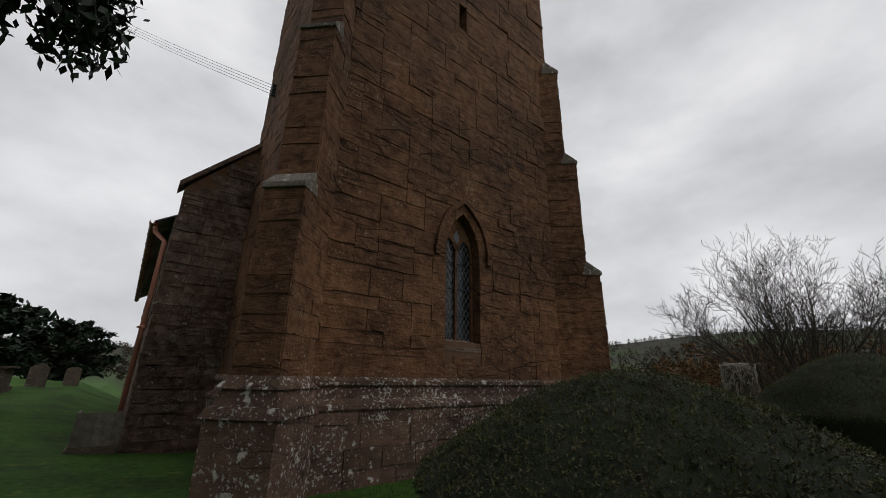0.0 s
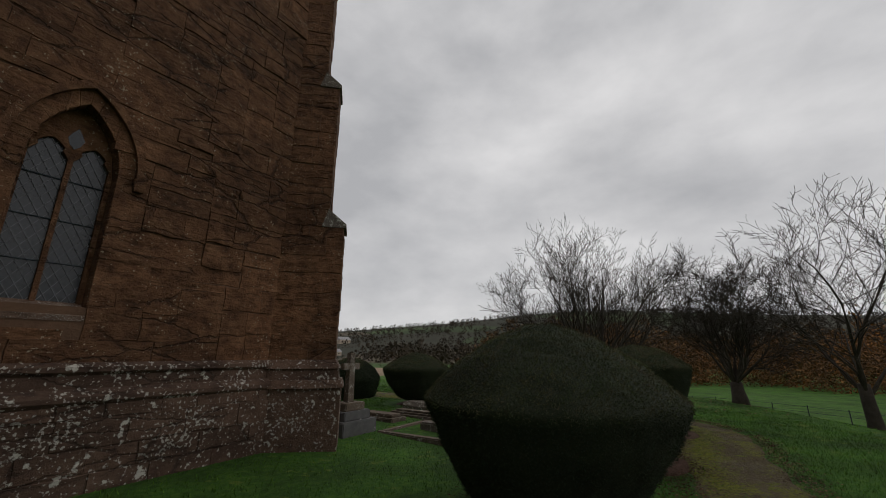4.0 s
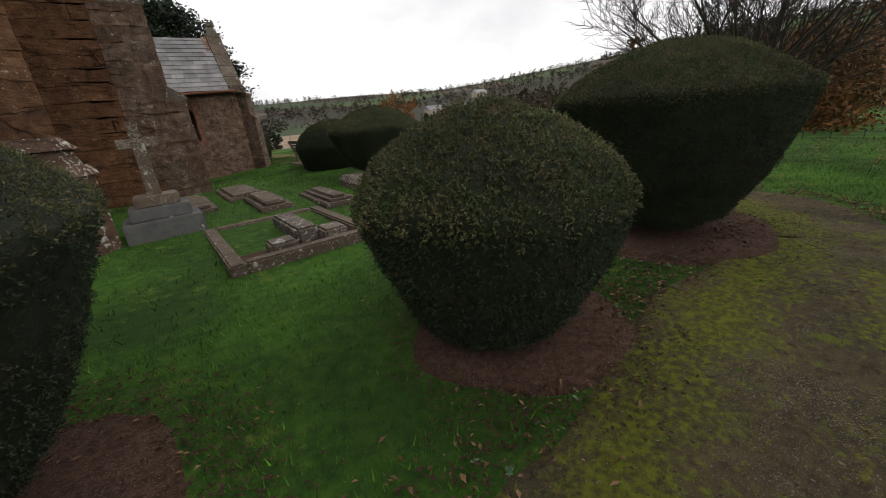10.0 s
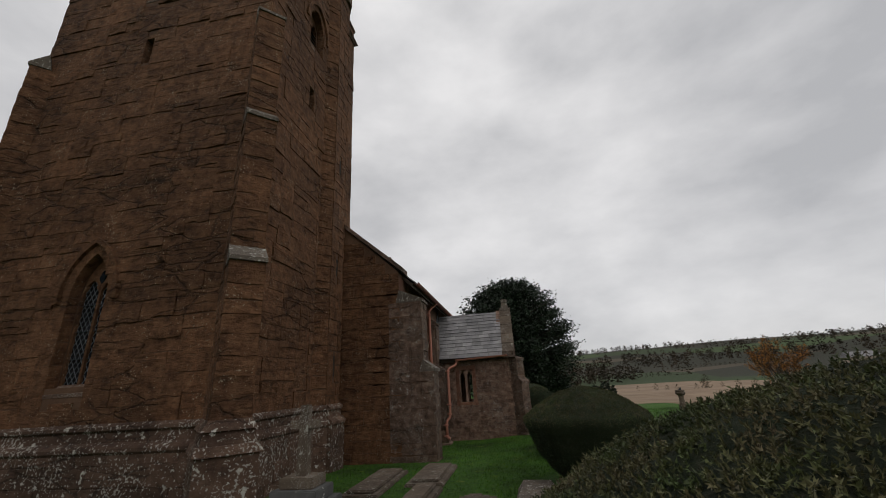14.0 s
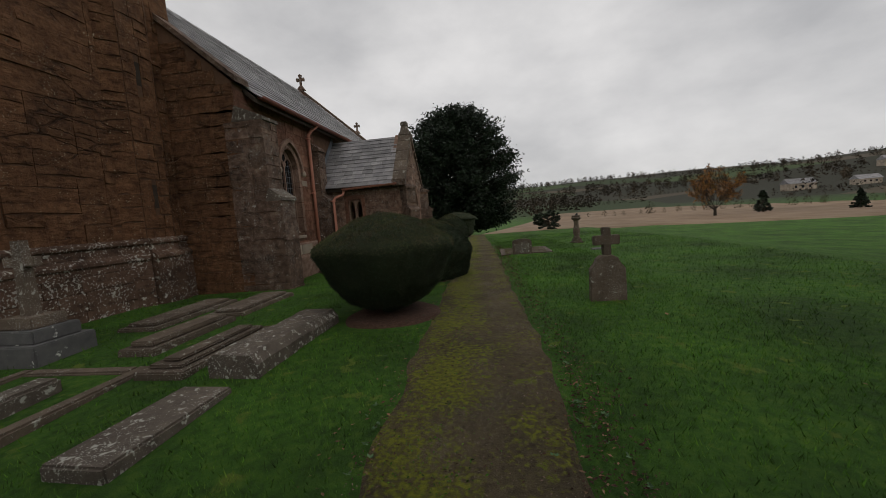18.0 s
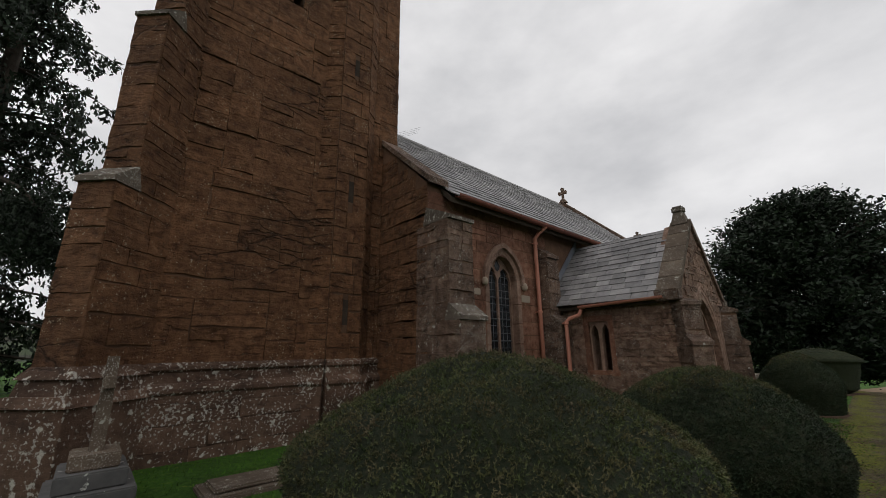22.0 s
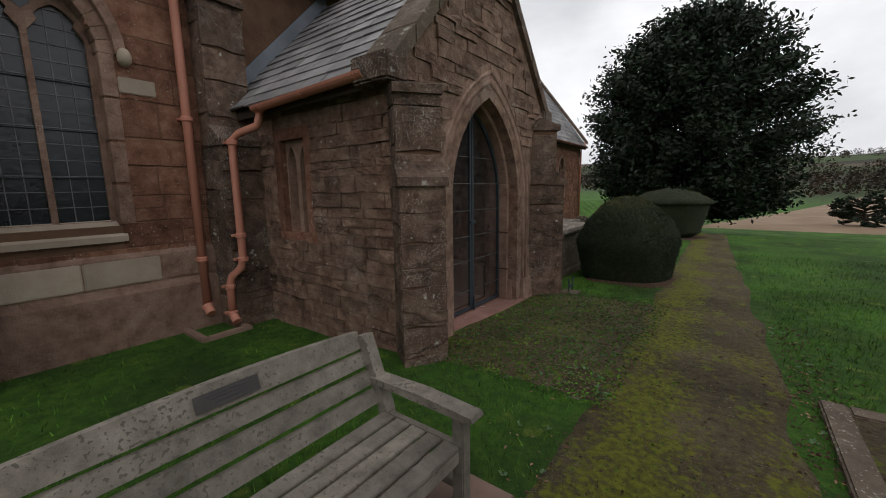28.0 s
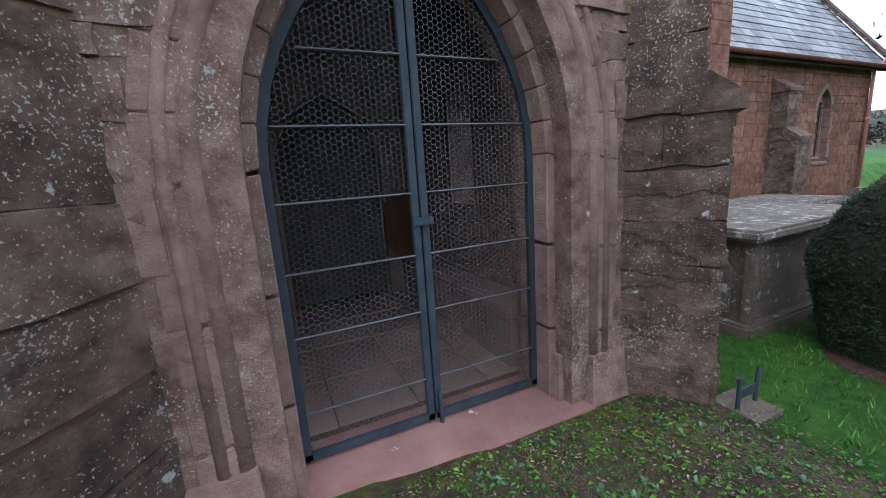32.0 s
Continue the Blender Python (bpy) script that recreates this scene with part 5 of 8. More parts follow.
# ---- ground, path and bare soil ----
def spread(lo, hi, fine_lo, fine_hi, step, grow):
    xs, x = [], fine_lo
    while x <= fine_hi:
        xs.append(x)
        x += step
    s, x = step, fine_hi
    while x < hi:
        s *= grow
        x += s
        xs.append(x)
    s, x = step, fine_lo
    while x > lo:
        s *= grow
        x -= s
        xs.insert(0, x)
    return xs


gx, gy = spread(-2500, 2500, -18, 10, 0.4, 1.13), spread(-2500, 2500, -8, 26, 0.4, 1.13)
gv = [(x, y, ground(x, y)) for y in gy for x in gx]
gn = len(gx)
gf = [(j * gn + i, j * gn + i + 1, (j + 1) * gn + i + 1, (j + 1) * gn + i) for j in range(len(gy) - 1) for i in range(gn - 1)]
land = part("ground", (gv, gf), land_material(), smooth=True)
tagged(land, "green churchyard lawn sloping to valley fields and hills", "ground", kind="structure")

LINE = [(-24, -0.5), (-18, -1.0), (-14, -1.25), (-10.4, -1.65), (-7.4, -1.82), (-5.2, -1.5), (-2.9, -1.1), (-0.9, -1.0), (0.12, -0.1), (0.02, 2.2), (0.05, 4.1), (-0.05, 8), (-0.1, 10.5), (-0.17, 13), (-0.26, 15.7), (-0.45, 20.5), (-0.75, 30)]
HALF = [0.6, 0.6, 0.6, 0.6, 0.55, 0.72, 0.75, 0.65, 0.7, 0.73, 0.75, 0.68, 0.66, 0.64, 0.65, 0.58, 0.5]


def along(t):
    """A point of the path's middle line, its half width and its direction, t from 0 to 1."""
    k = t * (len(LINE) - 1)
    i = min(int(k), len(LINE) - 2)
    f = k - i
    p = [Vector(LINE[max(0, min(len(LINE) - 1, i + q))]) for q in (-1, 0, 1, 2)]
    a = 0.5 * (2 * p[1] + (p[2] - p[0]) * f + (2 * p[0] - 5 * p[1] + 4 * p[2] - p[3]) * f * f + (3 * p[1] - p[0] - 3 * p[2] + p[3]) * f ** 3)
    d = (p[2] - p[1]).lerp((p[3] - p[1]) / 2, f).normalized()
    return a, HALF[i] * (1 - f) + HALF[i + 1] * f, d


PATH_PTS = [along(k / 400) for k in range(401)]


def path_dist(x, y):
    """How far a point lies outside the path's edge (negative on it)."""
    return min(math.hypot(x - p.x, y - p.y) - w for p, w, _ in PATH_PTS[::4])


pv, pf2, across = [], [], 9
for k, (p, w, d_) in enumerate(PATH_PTS):
    n_ = Vector((-d_.y, d_.x))
    for j in range(across):
        s = (j / (across - 1) * 2 - 1)
        ww = w * (1 + 0.14 * noise.noise((p.x * 1.7, p.y * 1.7, 5.0 if s > 0 else 9.0)))
        q = p + n_ * s * ww
        pv.append((q.x, q.y, ground(q.x, q.y) + (0.022 if 0 < j < across - 1 else -0.03) + 0.008 * noise.noise((q.x * 4, q.y * 4, 1.0))))
for k in range(400):
    for j in range(across - 1):
        a = k * across + j
        pf2.append((a, a + across, a + across + 1, a + 1))
fcv, fcf = [], []
for j in range(15):
    for i in range(9):
        x, y = -2.5 + i * 0.25, 12.9 + j * 0.22
        edge_ = i == 0 or j in (0, 14)
        fcv.append((x + 0.05 * noise.noise((x * 5, y * 5, 3.0)), y + 0.08 * noise.noise((x * 4, y * 4, 6.0)), ground(x, y) + (-0.03 if edge_ else 0.016 + 0.008 * noise.noise((x * 4, y * 4, 1.0)))))
fcf = [(j * 9 + i, j * 9 + i + 1, (j + 1) * 9 + i + 1, (j + 1) * 9 + i) for j in range(14) for i in range(8)]
M_PATH = path_material()


def mossy(ob, values):
    """Gives each vertex its share of moss."""
    at = ob.data.attributes.new("moss", "FLOAT", "POINT")
    at.data.foreach_set("value", values)
    return ob


ACROSS = [-0.1, 0.14, 0.1, 0.05, 0.2, 0.34, 0.38, 0.24, 0.02]
pth = mossy(part("path", (pv, pf2), M_PATH, smooth=True), ACROSS * len(PATH_PTS))
tagged(pth, "narrow mossy gravel footpath through the churchyard", "path", kind="structure")


tagged(mossy(part("forecourt", (fcv, fcf), M_PATH, smooth=True), [0.26 - 0.06 * (k % 9) for k in range(len(fcv))]), "mossy gravel forecourt before the porch arch", "path", kind="structure")


def disc(name, label, x, y, r, material, lift=0.028, sides=40, seed=0.0, stretch=(1, 1)):
    bm = bmesh.new()
    mid = bm.verts.new((x, y, ground(x, y) + lift))
    rings = []
    for q in (0.5, 0.85, 1.0):
        ring = []
        for k in range(sides):
            a = k * math.tau / sides
            rr = r * q * (1 + 0.16 * noise.noise((math.cos(a) * 1.6 + seed, math.sin(a) * 1.6, seed)))
            px, py = x + rr * math.cos(a) * stretch[0], y + rr * math.sin(a) * stretch[1]
            ring.append(bm.verts.new((px, py, ground(px, py) + (lift if q < 1 else -0.02))))
        rings.append(ring)
    for k in range(sides):
        bm.faces.new((mid, rings[0][k], rings[0][(k + 1) % sides]))
        for a, b in zip(rings, rings[1:]):
            bm.faces.new((a[k], b[k], b[(k + 1) % sides], a[(k + 1) % sides]))
    return tagged(part(name, bm, material, smooth=True), label, "soil", kind="structure")


# ---- clipped yews ----
def topiary(name, label, x, y, prof, seed, sprigs, lean=(0, 0), size=0.024):
    """A clipped yew: prof gives (radius, height) from the foot to the top."""
    z0 = ground(x, y)
    t = thing(name, label, "topiary", group="clipped yews", at=(x, y, z0))
    bm = bmesh.new()
    tube(bm, [(0, 0, -0.1), (0.02, 0, 0.2), (0.0, 0.03, prof[0][1] + 0.3)], [0.13, 0.1, 0.09], 9)
    part("trunk", bm, M_BARK, t)
    zs, rs = [p[1] for p in prof], [p[0] for p in prof]
    L = [0.0]
    for a, b in zip(prof, prof[1:]):
        L.append(L[-1] + math.dist(a, b))
    def surf(s, a):
        q = s * L[-1]
        r, z = np.interp(q, L, rs), np.interp(q, L, zs)
        k = 1 + 0.055 * noise.noise((math.cos(a) * 1.3 + seed, math.sin(a) * 1.3, z * 1.5)) + 0.022 * noise.noise((math.cos(a) * r * 9 + seed, math.sin(a) * r * 9, z * 9))
        return Vector((r * k * math.cos(a) + lean[0] * z, r * k * math.sin(a) + lean[1] * z, z + 0.03 * noise.noise((math.cos(a) * r * 3, math.sin(a) * r * 3, seed)) + 0.03 * noise.noise((math.cos(a) * r * 10, math.sin(a) * r * 10, seed + 4))))
    big_r, nv, na = max(rs), 48, 88
    grid = np.array([[surf(i / nv, j * math.tau / na) for j in range(na)] for i in range(nv + 1)])
    vs = [tuple(p) for p in grid.reshape(-1, 3)]
    fs = [(i * na + j, i * na + (j + 1) % na, (i + 1) * na + (j + 1) % na, (i + 1) * na + j) for i in range(nv) for j in range(na)]
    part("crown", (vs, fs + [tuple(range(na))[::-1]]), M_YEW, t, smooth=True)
    # short needles in tufts, each pointing outwards and a little upwards
    gen = np.random.RandomState(seed)
    along_ = np.linspace(0, 1, nv + 1)
    weight = np.interp(along_ * L[-1], L, rs)
    cdf = np.cumsum(weight)
    tufts = sprigs // 2
    size = 0.017 if sprigs > 75000 else size
    s_ = np.interp(gen.rand(tufts) * cdf[-1], cdf, along_) * nv
    a_ = gen.rand(tufts) * na
    i0, j0 = np.clip(s_.astype(int), 0, nv - 1), a_.astype(int) % na
    fi, fj, j1 = (s_ - i0)[:, None], (a_ - a_.astype(int))[:, None], (j0 + 1) % na
    p00, p01, p10, p11 = grid[i0, j0], grid[i0, j1], grid[i0 + 1, j0], grid[i0 + 1, j1]
    base = (p00 * (1 - fj) + p01 * fj) * (1 - fi) + (p10 * (1 - fj) + p11 * fj) * fi
    nrm = np.cross((p01 - p00) * (1 - fi) + (p11 - p10) * fi, (p10 - p00) * (1 - fj) + (p11 - p01) * fj)
    nrm /= np.maximum(np.linalg.norm(nrm, axis=1), 1e-9)[:, None]
    unit = lambda v: v / np.maximum(np.linalg.norm(v, axis=1), 1e-9)[:, None]
    lean_ = unit(nrm * gen.uniform(0.5, 1.1, (tufts, 1)) + gen.normal(0, 0.42, (tufts, 3)) + (0, 0, 0.22))
    base = base + nrm * gen.uniform(-0.016, 0.012, (tufts, 1))
    stem = size * gen.uniform(0.5, 1.35, (tufts, 1))
    tris = []
    for k in range(9):
        q = k / 8
        root = base + lean_ * stem * q
        out_ = unit(lean_ * gen.uniform(0.35, 0.9, (tufts, 1)) + gen.normal(0, 0.6, (tufts, 3)))
        side = unit(np.cross(out_, gen.normal(0, 1, (tufts, 3))))
        ln, wd = size * gen.uniform(0.45, 0.85, (tufts, 1)), size * gen.uniform(0.11, 0.19, (tufts, 1))
        tris.append(np.stack([root - side * wd, root + side * wd, root + out_ * ln], 1))
    co = np.concatenate(tris, 1).reshape(-1, 3)
    # split at the rim: painted-lit colour above, painted-shade colour below
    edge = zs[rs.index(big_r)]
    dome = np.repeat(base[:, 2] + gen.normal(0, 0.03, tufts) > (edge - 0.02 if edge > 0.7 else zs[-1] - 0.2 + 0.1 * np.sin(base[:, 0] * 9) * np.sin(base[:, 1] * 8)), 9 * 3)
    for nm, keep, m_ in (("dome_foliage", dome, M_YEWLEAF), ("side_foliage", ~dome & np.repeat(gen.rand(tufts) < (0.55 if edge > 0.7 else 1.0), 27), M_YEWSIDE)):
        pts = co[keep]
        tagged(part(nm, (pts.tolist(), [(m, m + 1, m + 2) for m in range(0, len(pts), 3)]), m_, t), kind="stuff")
    return t


def goblet(r, rim, top, foot=0.32, low=0.12):
    return [(foot, low), (max(foot + 0.06, r * 0.55), low + 0.1), (r * 0.8, rim * 0.5), (r * 0.985, rim - 0.07), (r, rim - 0.02), (r * 0.98, rim + 0.02), (r * 0.72, rim + (top - rim) * 0.42), (r * 0.4, rim + (top - rim) * 0.78), (r * 0.15, top - 0.03), (0.02, top)]


def bun(r, wide, top, foot=0.5, low=0.06):
    return [(foot, low), (r * 0.86, low + 0.1), (r, wide), (r * 0.97, wide + 0.1), (r * 0.8, wide + (top - wide) * 0.5), (r * 0.5, wide + (top - wide) * 0.82), (0.18, top - 0.02), (0.02, top)]


YEWS = [
    ("clipped_yew", "large clipped yew with a domed top and straight sloping sides", -6.87, 0.46, [(0.55, 0.04), (0.82, 0.26), (1.14, 0.78), (1.29, 1.1), (1.32, 1.16), (1.27, 1.21), (0.97, 1.48), (0.54, 1.76), (0.2, 1.9), (0.02, 1.93)], 1, 84000),
    ("clipped_yew", "low rounded clipped yew with a brownish dome", -3.75, 0.21, [(0.42, 0.04), (0.55, 0.18), (0.72, 0.52), (0.82, 0.88), (0.81, 0.95), (0.67, 1.14), (0.43, 1.32), (0.16, 1.42), (0.02, 1.43)], 2, 46000),
    ("clipped_yew", "goblet-shaped clipped yew with dark tapering sides", -1.38, 0.2, goblet(1.03, 1.33, 1.77), 3, 130000),
    ("clipped_yew", "broad goblet-shaped clipped yew with a shallow domed top", -1.3, 6.27, goblet(0.99, 1.0, 1.46, 0.3), 4, 84000),
    ("clipped_yew", "round bun-shaped dark green clipped yew", -1.15, 9.16, bun(0.97, 0.55, 1.25, 0.75, -0.03), 5, 56000),
    ("clipped_yew", "round bushy clipped yew beside the porch", -1.5, 17.62, bun(0.79, 0.6, 1.36, 0.58, -0.08), 6, 40000),
    ("clipped_yew", "mushroom-shaped clipped yew with a flat dome", -1.81, 25.47, [(0.7, 0.05), (0.95, 0.2), (1.1, 1.1), (1.21, 1.17), (1.15, 1.26), (0.7, 1.5), (0.1, 1.63), (0.02, 1.64)], 7, 10000),
    ("clipped_yew", "wide low clipped yew with a smooth dark dome", -12.13, 0.95, [(0.6, 0.04), (0.85, 0.25), (1.18, 0.7), (1.3, 0.9), (1.32, 0.95), (1.24, 1.01), (1.0, 1.17), (0.69, 1.34), (0.3, 1.49), (0.02, 1.53)], 8, 46000),
]
for nm, lb, x, y, prof, seed, sp in YEWS:
    topiary(nm, lb, x, y, prof, seed, sp)
    disc("bare_soil", "reddish brown needle litter under a clipped yew", x + 0.1, y - (0.45 if seed == 1 else 0.12), max(p[0] for p in prof) * (0.95 if seed == 1 else 0.74 if seed in (4, 5) else 0.95), M_SOIL, seed=seed * 3.1)


# ---- rainwater goods ----
def pipe_run(name, label, pts, r=0.045, collars=(), gutter=None):
    t = thing(name, label, "drainpipe", group="rainwater pipes")
    bm = bmesh.new()
    tube(bm, pts, r, 12)
    part("pipe", bm, M_PIPE, t, smooth=True)
    for p in collars:
        bm = bmesh.new()
        x, y, z = p
        tube(bm, [(x, y, z - 0.03), (x, y, z - 0.02), (x, y, z + 0.02), (x, y, z + 0.03)], [r + 0.004, r + 0.016, r + 0.016, r + 0.004], 12)
        part("collar", bm, M_PIPE, t)
        bm = bmesh.new()
        box(bm, x - 0.09, x - 0.03, y - 0.07, y + 0.07, z - 0.012, z + 0.012)
        part("bracket", bm, M_PIPE, t)
    bm = bmesh.new()
    x, y, z = pts[-1]
    tube(bm, [(x, y, z + 0.05), (x + 0.03, y, z), (x + 0.09, y, z - 0.05)], r + 0.006, 12)
    part("shoe", bm, M_PIPE, t)
    return t


PX1 = NX + 0.1
pipe_run("drainpipe", "salmon-painted iron drainpipe down the nave wall", [(NX + 0.36, 12.5, 4.42), (NX + 0.36, 12.46, 4.34), (NX + 0.2, 12.38, 4.2), (PX1, 12.34, 4.06), (PX1, 12.34, 3.0), (PX1, 12.34, 0.08)], 0.047,
         [(PX1, 12.34, z) for z in (3.95, 2.3, 0.69, 0.1)])
PY2 = 12.66
px2 = NX + 0.6
pipe_run("drainpipe", "salmon-painted iron drainpipe stepping down beside the porch", [(px2 + 0.3, PW - 0.2, 2.36), (px2 + 0.24, PW - 0.22, 2.2), (px2 + 0.05, PW - 0.34, 2.12), (px2, 12.58, 2.05), (px2, 12.58, 0.72), (px2 - 0.02, 12.56, 0.6), (px2 - 0.1, 12.48, 0.5), (px2 - 0.12, 12.46, 0.4), (px2 - 0.12, 12.46, 0.02)], 0.043,
         [(px2, 12.58, z) for z in (2.02, 0.98, 0.7)] + [(px2 - 0.12, 12.46, z) for z in (0.38, 0.06)])
pipe_run("drainpipe", "rusty pink drainpipe on the shaded side of the nave", [(NNX - 0.33, NY0 + 0.5, 4.4), (NNX - 0.3, NY0 + 0.48, 4.2), (NNX - 0.1, NY0 + 0.4, 4.0), (NNX - 0.1, NY0 + 0.4, 0.6)], 0.047, [(NNX - 0.1, NY0 + 0.4, 2.2)])
pipe_run("drainpipe", "salmon drainpipe at the chancel corner", [(CX + 0.3, CY1 - 0.1, 3.55), (CX + 0.1, CY1 - 0.15, 3.3), (CX + 0.1, CY1 - 0.15, 0.0)], 0.04, [(CX + 0.1, CY1 - 0.15, 2.0)])


def gutter(name, label, a, b, r=0.075, material=M_GUTTER):
    t = thing(name, label, "gutter", group="gutters")
    a, b = Vector(a), Vector(b)
    e = (b - a).normalized()
    s = Vector((-e.y, e.x, 0))
    bm = bmesh.new()
    out, inn = [], []
    for k in range(9):
        q = math.pi * k / 8
        out.append(-s * r * math.cos(q) - Vector((0, 0, r * math.sin(q))))
        inn.append(-s * (r - 0.008) * math.cos(q) - Vector((0, 0, (r - 0.008) * math.sin(q))))
    prism(bm, [a + o for o in out] + [a + o for o in inn[::-1]], b - a)
    part("trough", bm, material, t)
    n = max(2, int((b - a).length / 0.9))
    for i in range(n + 1):
        p = a.lerp(b, (i + 0.15) / (n + 0.3))
        bm = bmesh.new()
        prism(bm, [p + o * 1.12 for o in out] + [p + o * 1.0 for o in out[::-1]], e * 0.04)
        part("gutter_joint", bm, material, t)
    return t


gutter("gutter", "dark red half-round gutter along the nave eave", (NX + 0.36, NY0 + 0.45, EZ - 0.12), (NX + 0.36, NY1, EZ - 0.15))
gutter("gutter", "salmon half-round gutter along the porch eave", (NX + 0.85, PW - 0.24, PEZ - 0.11), (PX - 0.2, PW - 0.24, PEZ - 0.06), 0.06, M_PIPE)
gutter("gutter", "dark half-round gutter on the shaded nave eave", (NNX - 0.36, NY0 + 0.35, EZ - 0.12), (NNX - 0.36, NY1, EZ - 0.15))
gutter("gutter", "dark half-round gutter along the chancel eave", (CX + 0.32, NY1, CEZ - 0.12), (CX + 0.32, CY1, CEZ - 0.14))
drain = thing("drain_surround", "small stone-kerbed drain at the foot of the pipes", "drain")
for i, q in enumerate(((-5.12, -4.55, 12.05, 12.13), (-5.12, -4.55, 12.52, 12.6), (-4.63, -4.55, 12.13, 12.52))):
    part("kerb", boxes((*q, -0.3, -0.1), bevel=0.012), M_FLAG, drain)
part("grate_bed", boxes((-5.12, -4.63, 12.13, 12.52, -0.3, -0.19)), M_DARK, drain)

# ---- reed screen ----
screen = thing("reed_screen", "weathered reed screen leaning against the nave wall on a red frame", "screen")
rr = random.Random(4)
for i in range(74):
    y = 9.66 + i * 0.0128
    z1 = 1.21 + rr.uniform(-0.02, 0.01)
    bm = bmesh.new()
    x = -4.86 + rr.uniform(-0.006, 0.006) + 0.03 * math.sin(i * 0.12)
    tube(bm, [(x, y, ground(x, y) - 0.02), (x + rr.uniform(-0.01, 0.01), y + rr.uniform(-0.006, 0.006), 0.6), (x, y + rr.uniform(-0.008, 0.008), z1)], rr.uniform(0.007, 0.01), 5)
    part("reed", bm, M_REED, screen)
for z in (1.12, 0.62, 0.12):
    bm = bmesh.new()
    tube(bm, [(-4.845, 9.64, z), (-4.845, 10.6, z)], 0.004, 5)
    part("binding_wire", bm, M_WIRE, screen)
for y0, y1, z0, z1 in ((9.62, 9.66, -0.25, 1.2), (10.56, 10.6, -0.25, 1.18), (9.62, 10.6, 1.15, 1.2)):
    part("frame_bar", boxes((-4.93, -4.885, y0, y1, z0, z1), bevel=0.004), M_GUTTER, screen)

# ---- porch gates ----
GX = -2.62


def gate_leaf(name, label, y0, y1, hole):
    t = thing(name, label, "gate", group="porch gates")
    hd = Hole(PC, 0.685, -0.05, 2.4, 1.36)
    side = -1 if y0 < PC - 0.1 else 1
    edge = [(PC + side * 0.675, -0.03), (PC + side * 0.675, 1.36)] + [(PC + side * abs(u - PC) * 0.985, z - 0.01) for u, z in hd.line[1:9]]
    bm = bmesh.new()
    for a, b in zip(edge, edge[1:]):
        bar(bm, a, b, south(GX), -0.015, 0.045, 0.03)
    part("outer_stile", bm, M_IRON, t)
    part("meeting_stile", boxes((GX - 0.015, GX + 0.015, PC + side * 0.024 - 0.02, PC + side * 0.024 + 0.02, -0.03, 2.36), bevel=0.004), M_IRON, t)
    part("bottom_rail", boxes((GX - 0.015, GX + 0.015, min(y0, y1), max(y0, y1), -0.03, 0.01), bevel=0.004), M_IRON, t)
    for z in (0.22, 0.6, 0.9, 1.21, 1.53, 1.84):
        q = abs(PC - (PC - 0.67)) if z < 1.36 else max(abs(u - PC) for u, w in hd.line if w >= z)
        bm = bmesh.new()
        tube(bm, [(GX + 0.01, PC + side * 0.04, z), (GX + 0.01, PC + side * (q - 0.01), z)], 0.0055, 6)
        part("cross_bar", bm, M_WIRE, t)
    for z in (0.31, 1.02):
        bm = bmesh.new()
        tube(bm, [(GX, PC + side * 0.69, z - 0.04), (GX, PC + side * 0.69, z + 0.04)], 0.013, 8)
        part("hinge", bm, M_IRON, t)
    vs, fs = [], []
    s, rng = 0.0165, random.Random(8)
    dx, dz = s * 1.5, s * math.sqrt(3)
    nodes = []
    for i in range(int(0.66 / dx) + 1):
        for j in range(int(2.45 / dz) + 1):
            cy, cz = 0.03 + i * dx, -0.02 + j * dz + (dz / 2 if i % 2 else 0)
            for k in (0, 1, 2):
                a0, a1 = k * math.pi / 3, (k + 1) * math.pi / 3
                p, q = (cy + s * math.cos(a0), cz + s * math.sin(a0)), (cy + s * math.cos(a1), cz + s * math.sin(a1))
                if max(p[0], q[0]) > 0.665 or hd.top(PC + max(p[0], q[0])) < max(p[1], q[1]) + 0.02:
                    continue
                if hole and ((p[0] - 0.11) / 0.085) ** 2 + ((p[1] - 1.06) / 0.17) ** 2 < 1:
                    continue
                nodes.append((p, q))
    for p, q in nodes:
        e = Vector((q[0] - p[0], q[1] - p[1]))
        n_ = Vector((-e.y, e.x)).normalized() * 0.0011
        m = len(vs)
        for u, z in ((p[0] + n_.x, p[1] + n_.y), (p[0] - n_.x, p[1] - n_.y), (q[0] - n_.x, q[1] - n_.y), (q[0] + n_.x, q[1] + n_.y)):
            vs.append((GX - 0.002, PC + side * u, z))
        fs.append((m, m + 1, m + 2, m + 3))
    tagged(part("wire_mesh", (vs, fs), M_WIRE, t), kind="stuff")
    return t


gate_leaf("gate_leaf", "blue-grey iron gate leaf with a torn chicken-wire panel", PC - 0.69, PC, True)
g2 = gate_leaf("gate_leaf", "blue-grey iron gate leaf filled with chicken wire", PC, PC + 0.69, False)
part("latch", boxes((GX + 0.015, GX + 0.04, PC - 0.05, PC + 0.06, 1.05, 1.09), bevel=0.004), M_IRON, g2)
part("drop_bolt", boxes((GX + 0.015, GX + 0.035, PC + 0.02, PC + 0.04, -0.06, 0.14), bevel=0.003), M_IRON, g2)

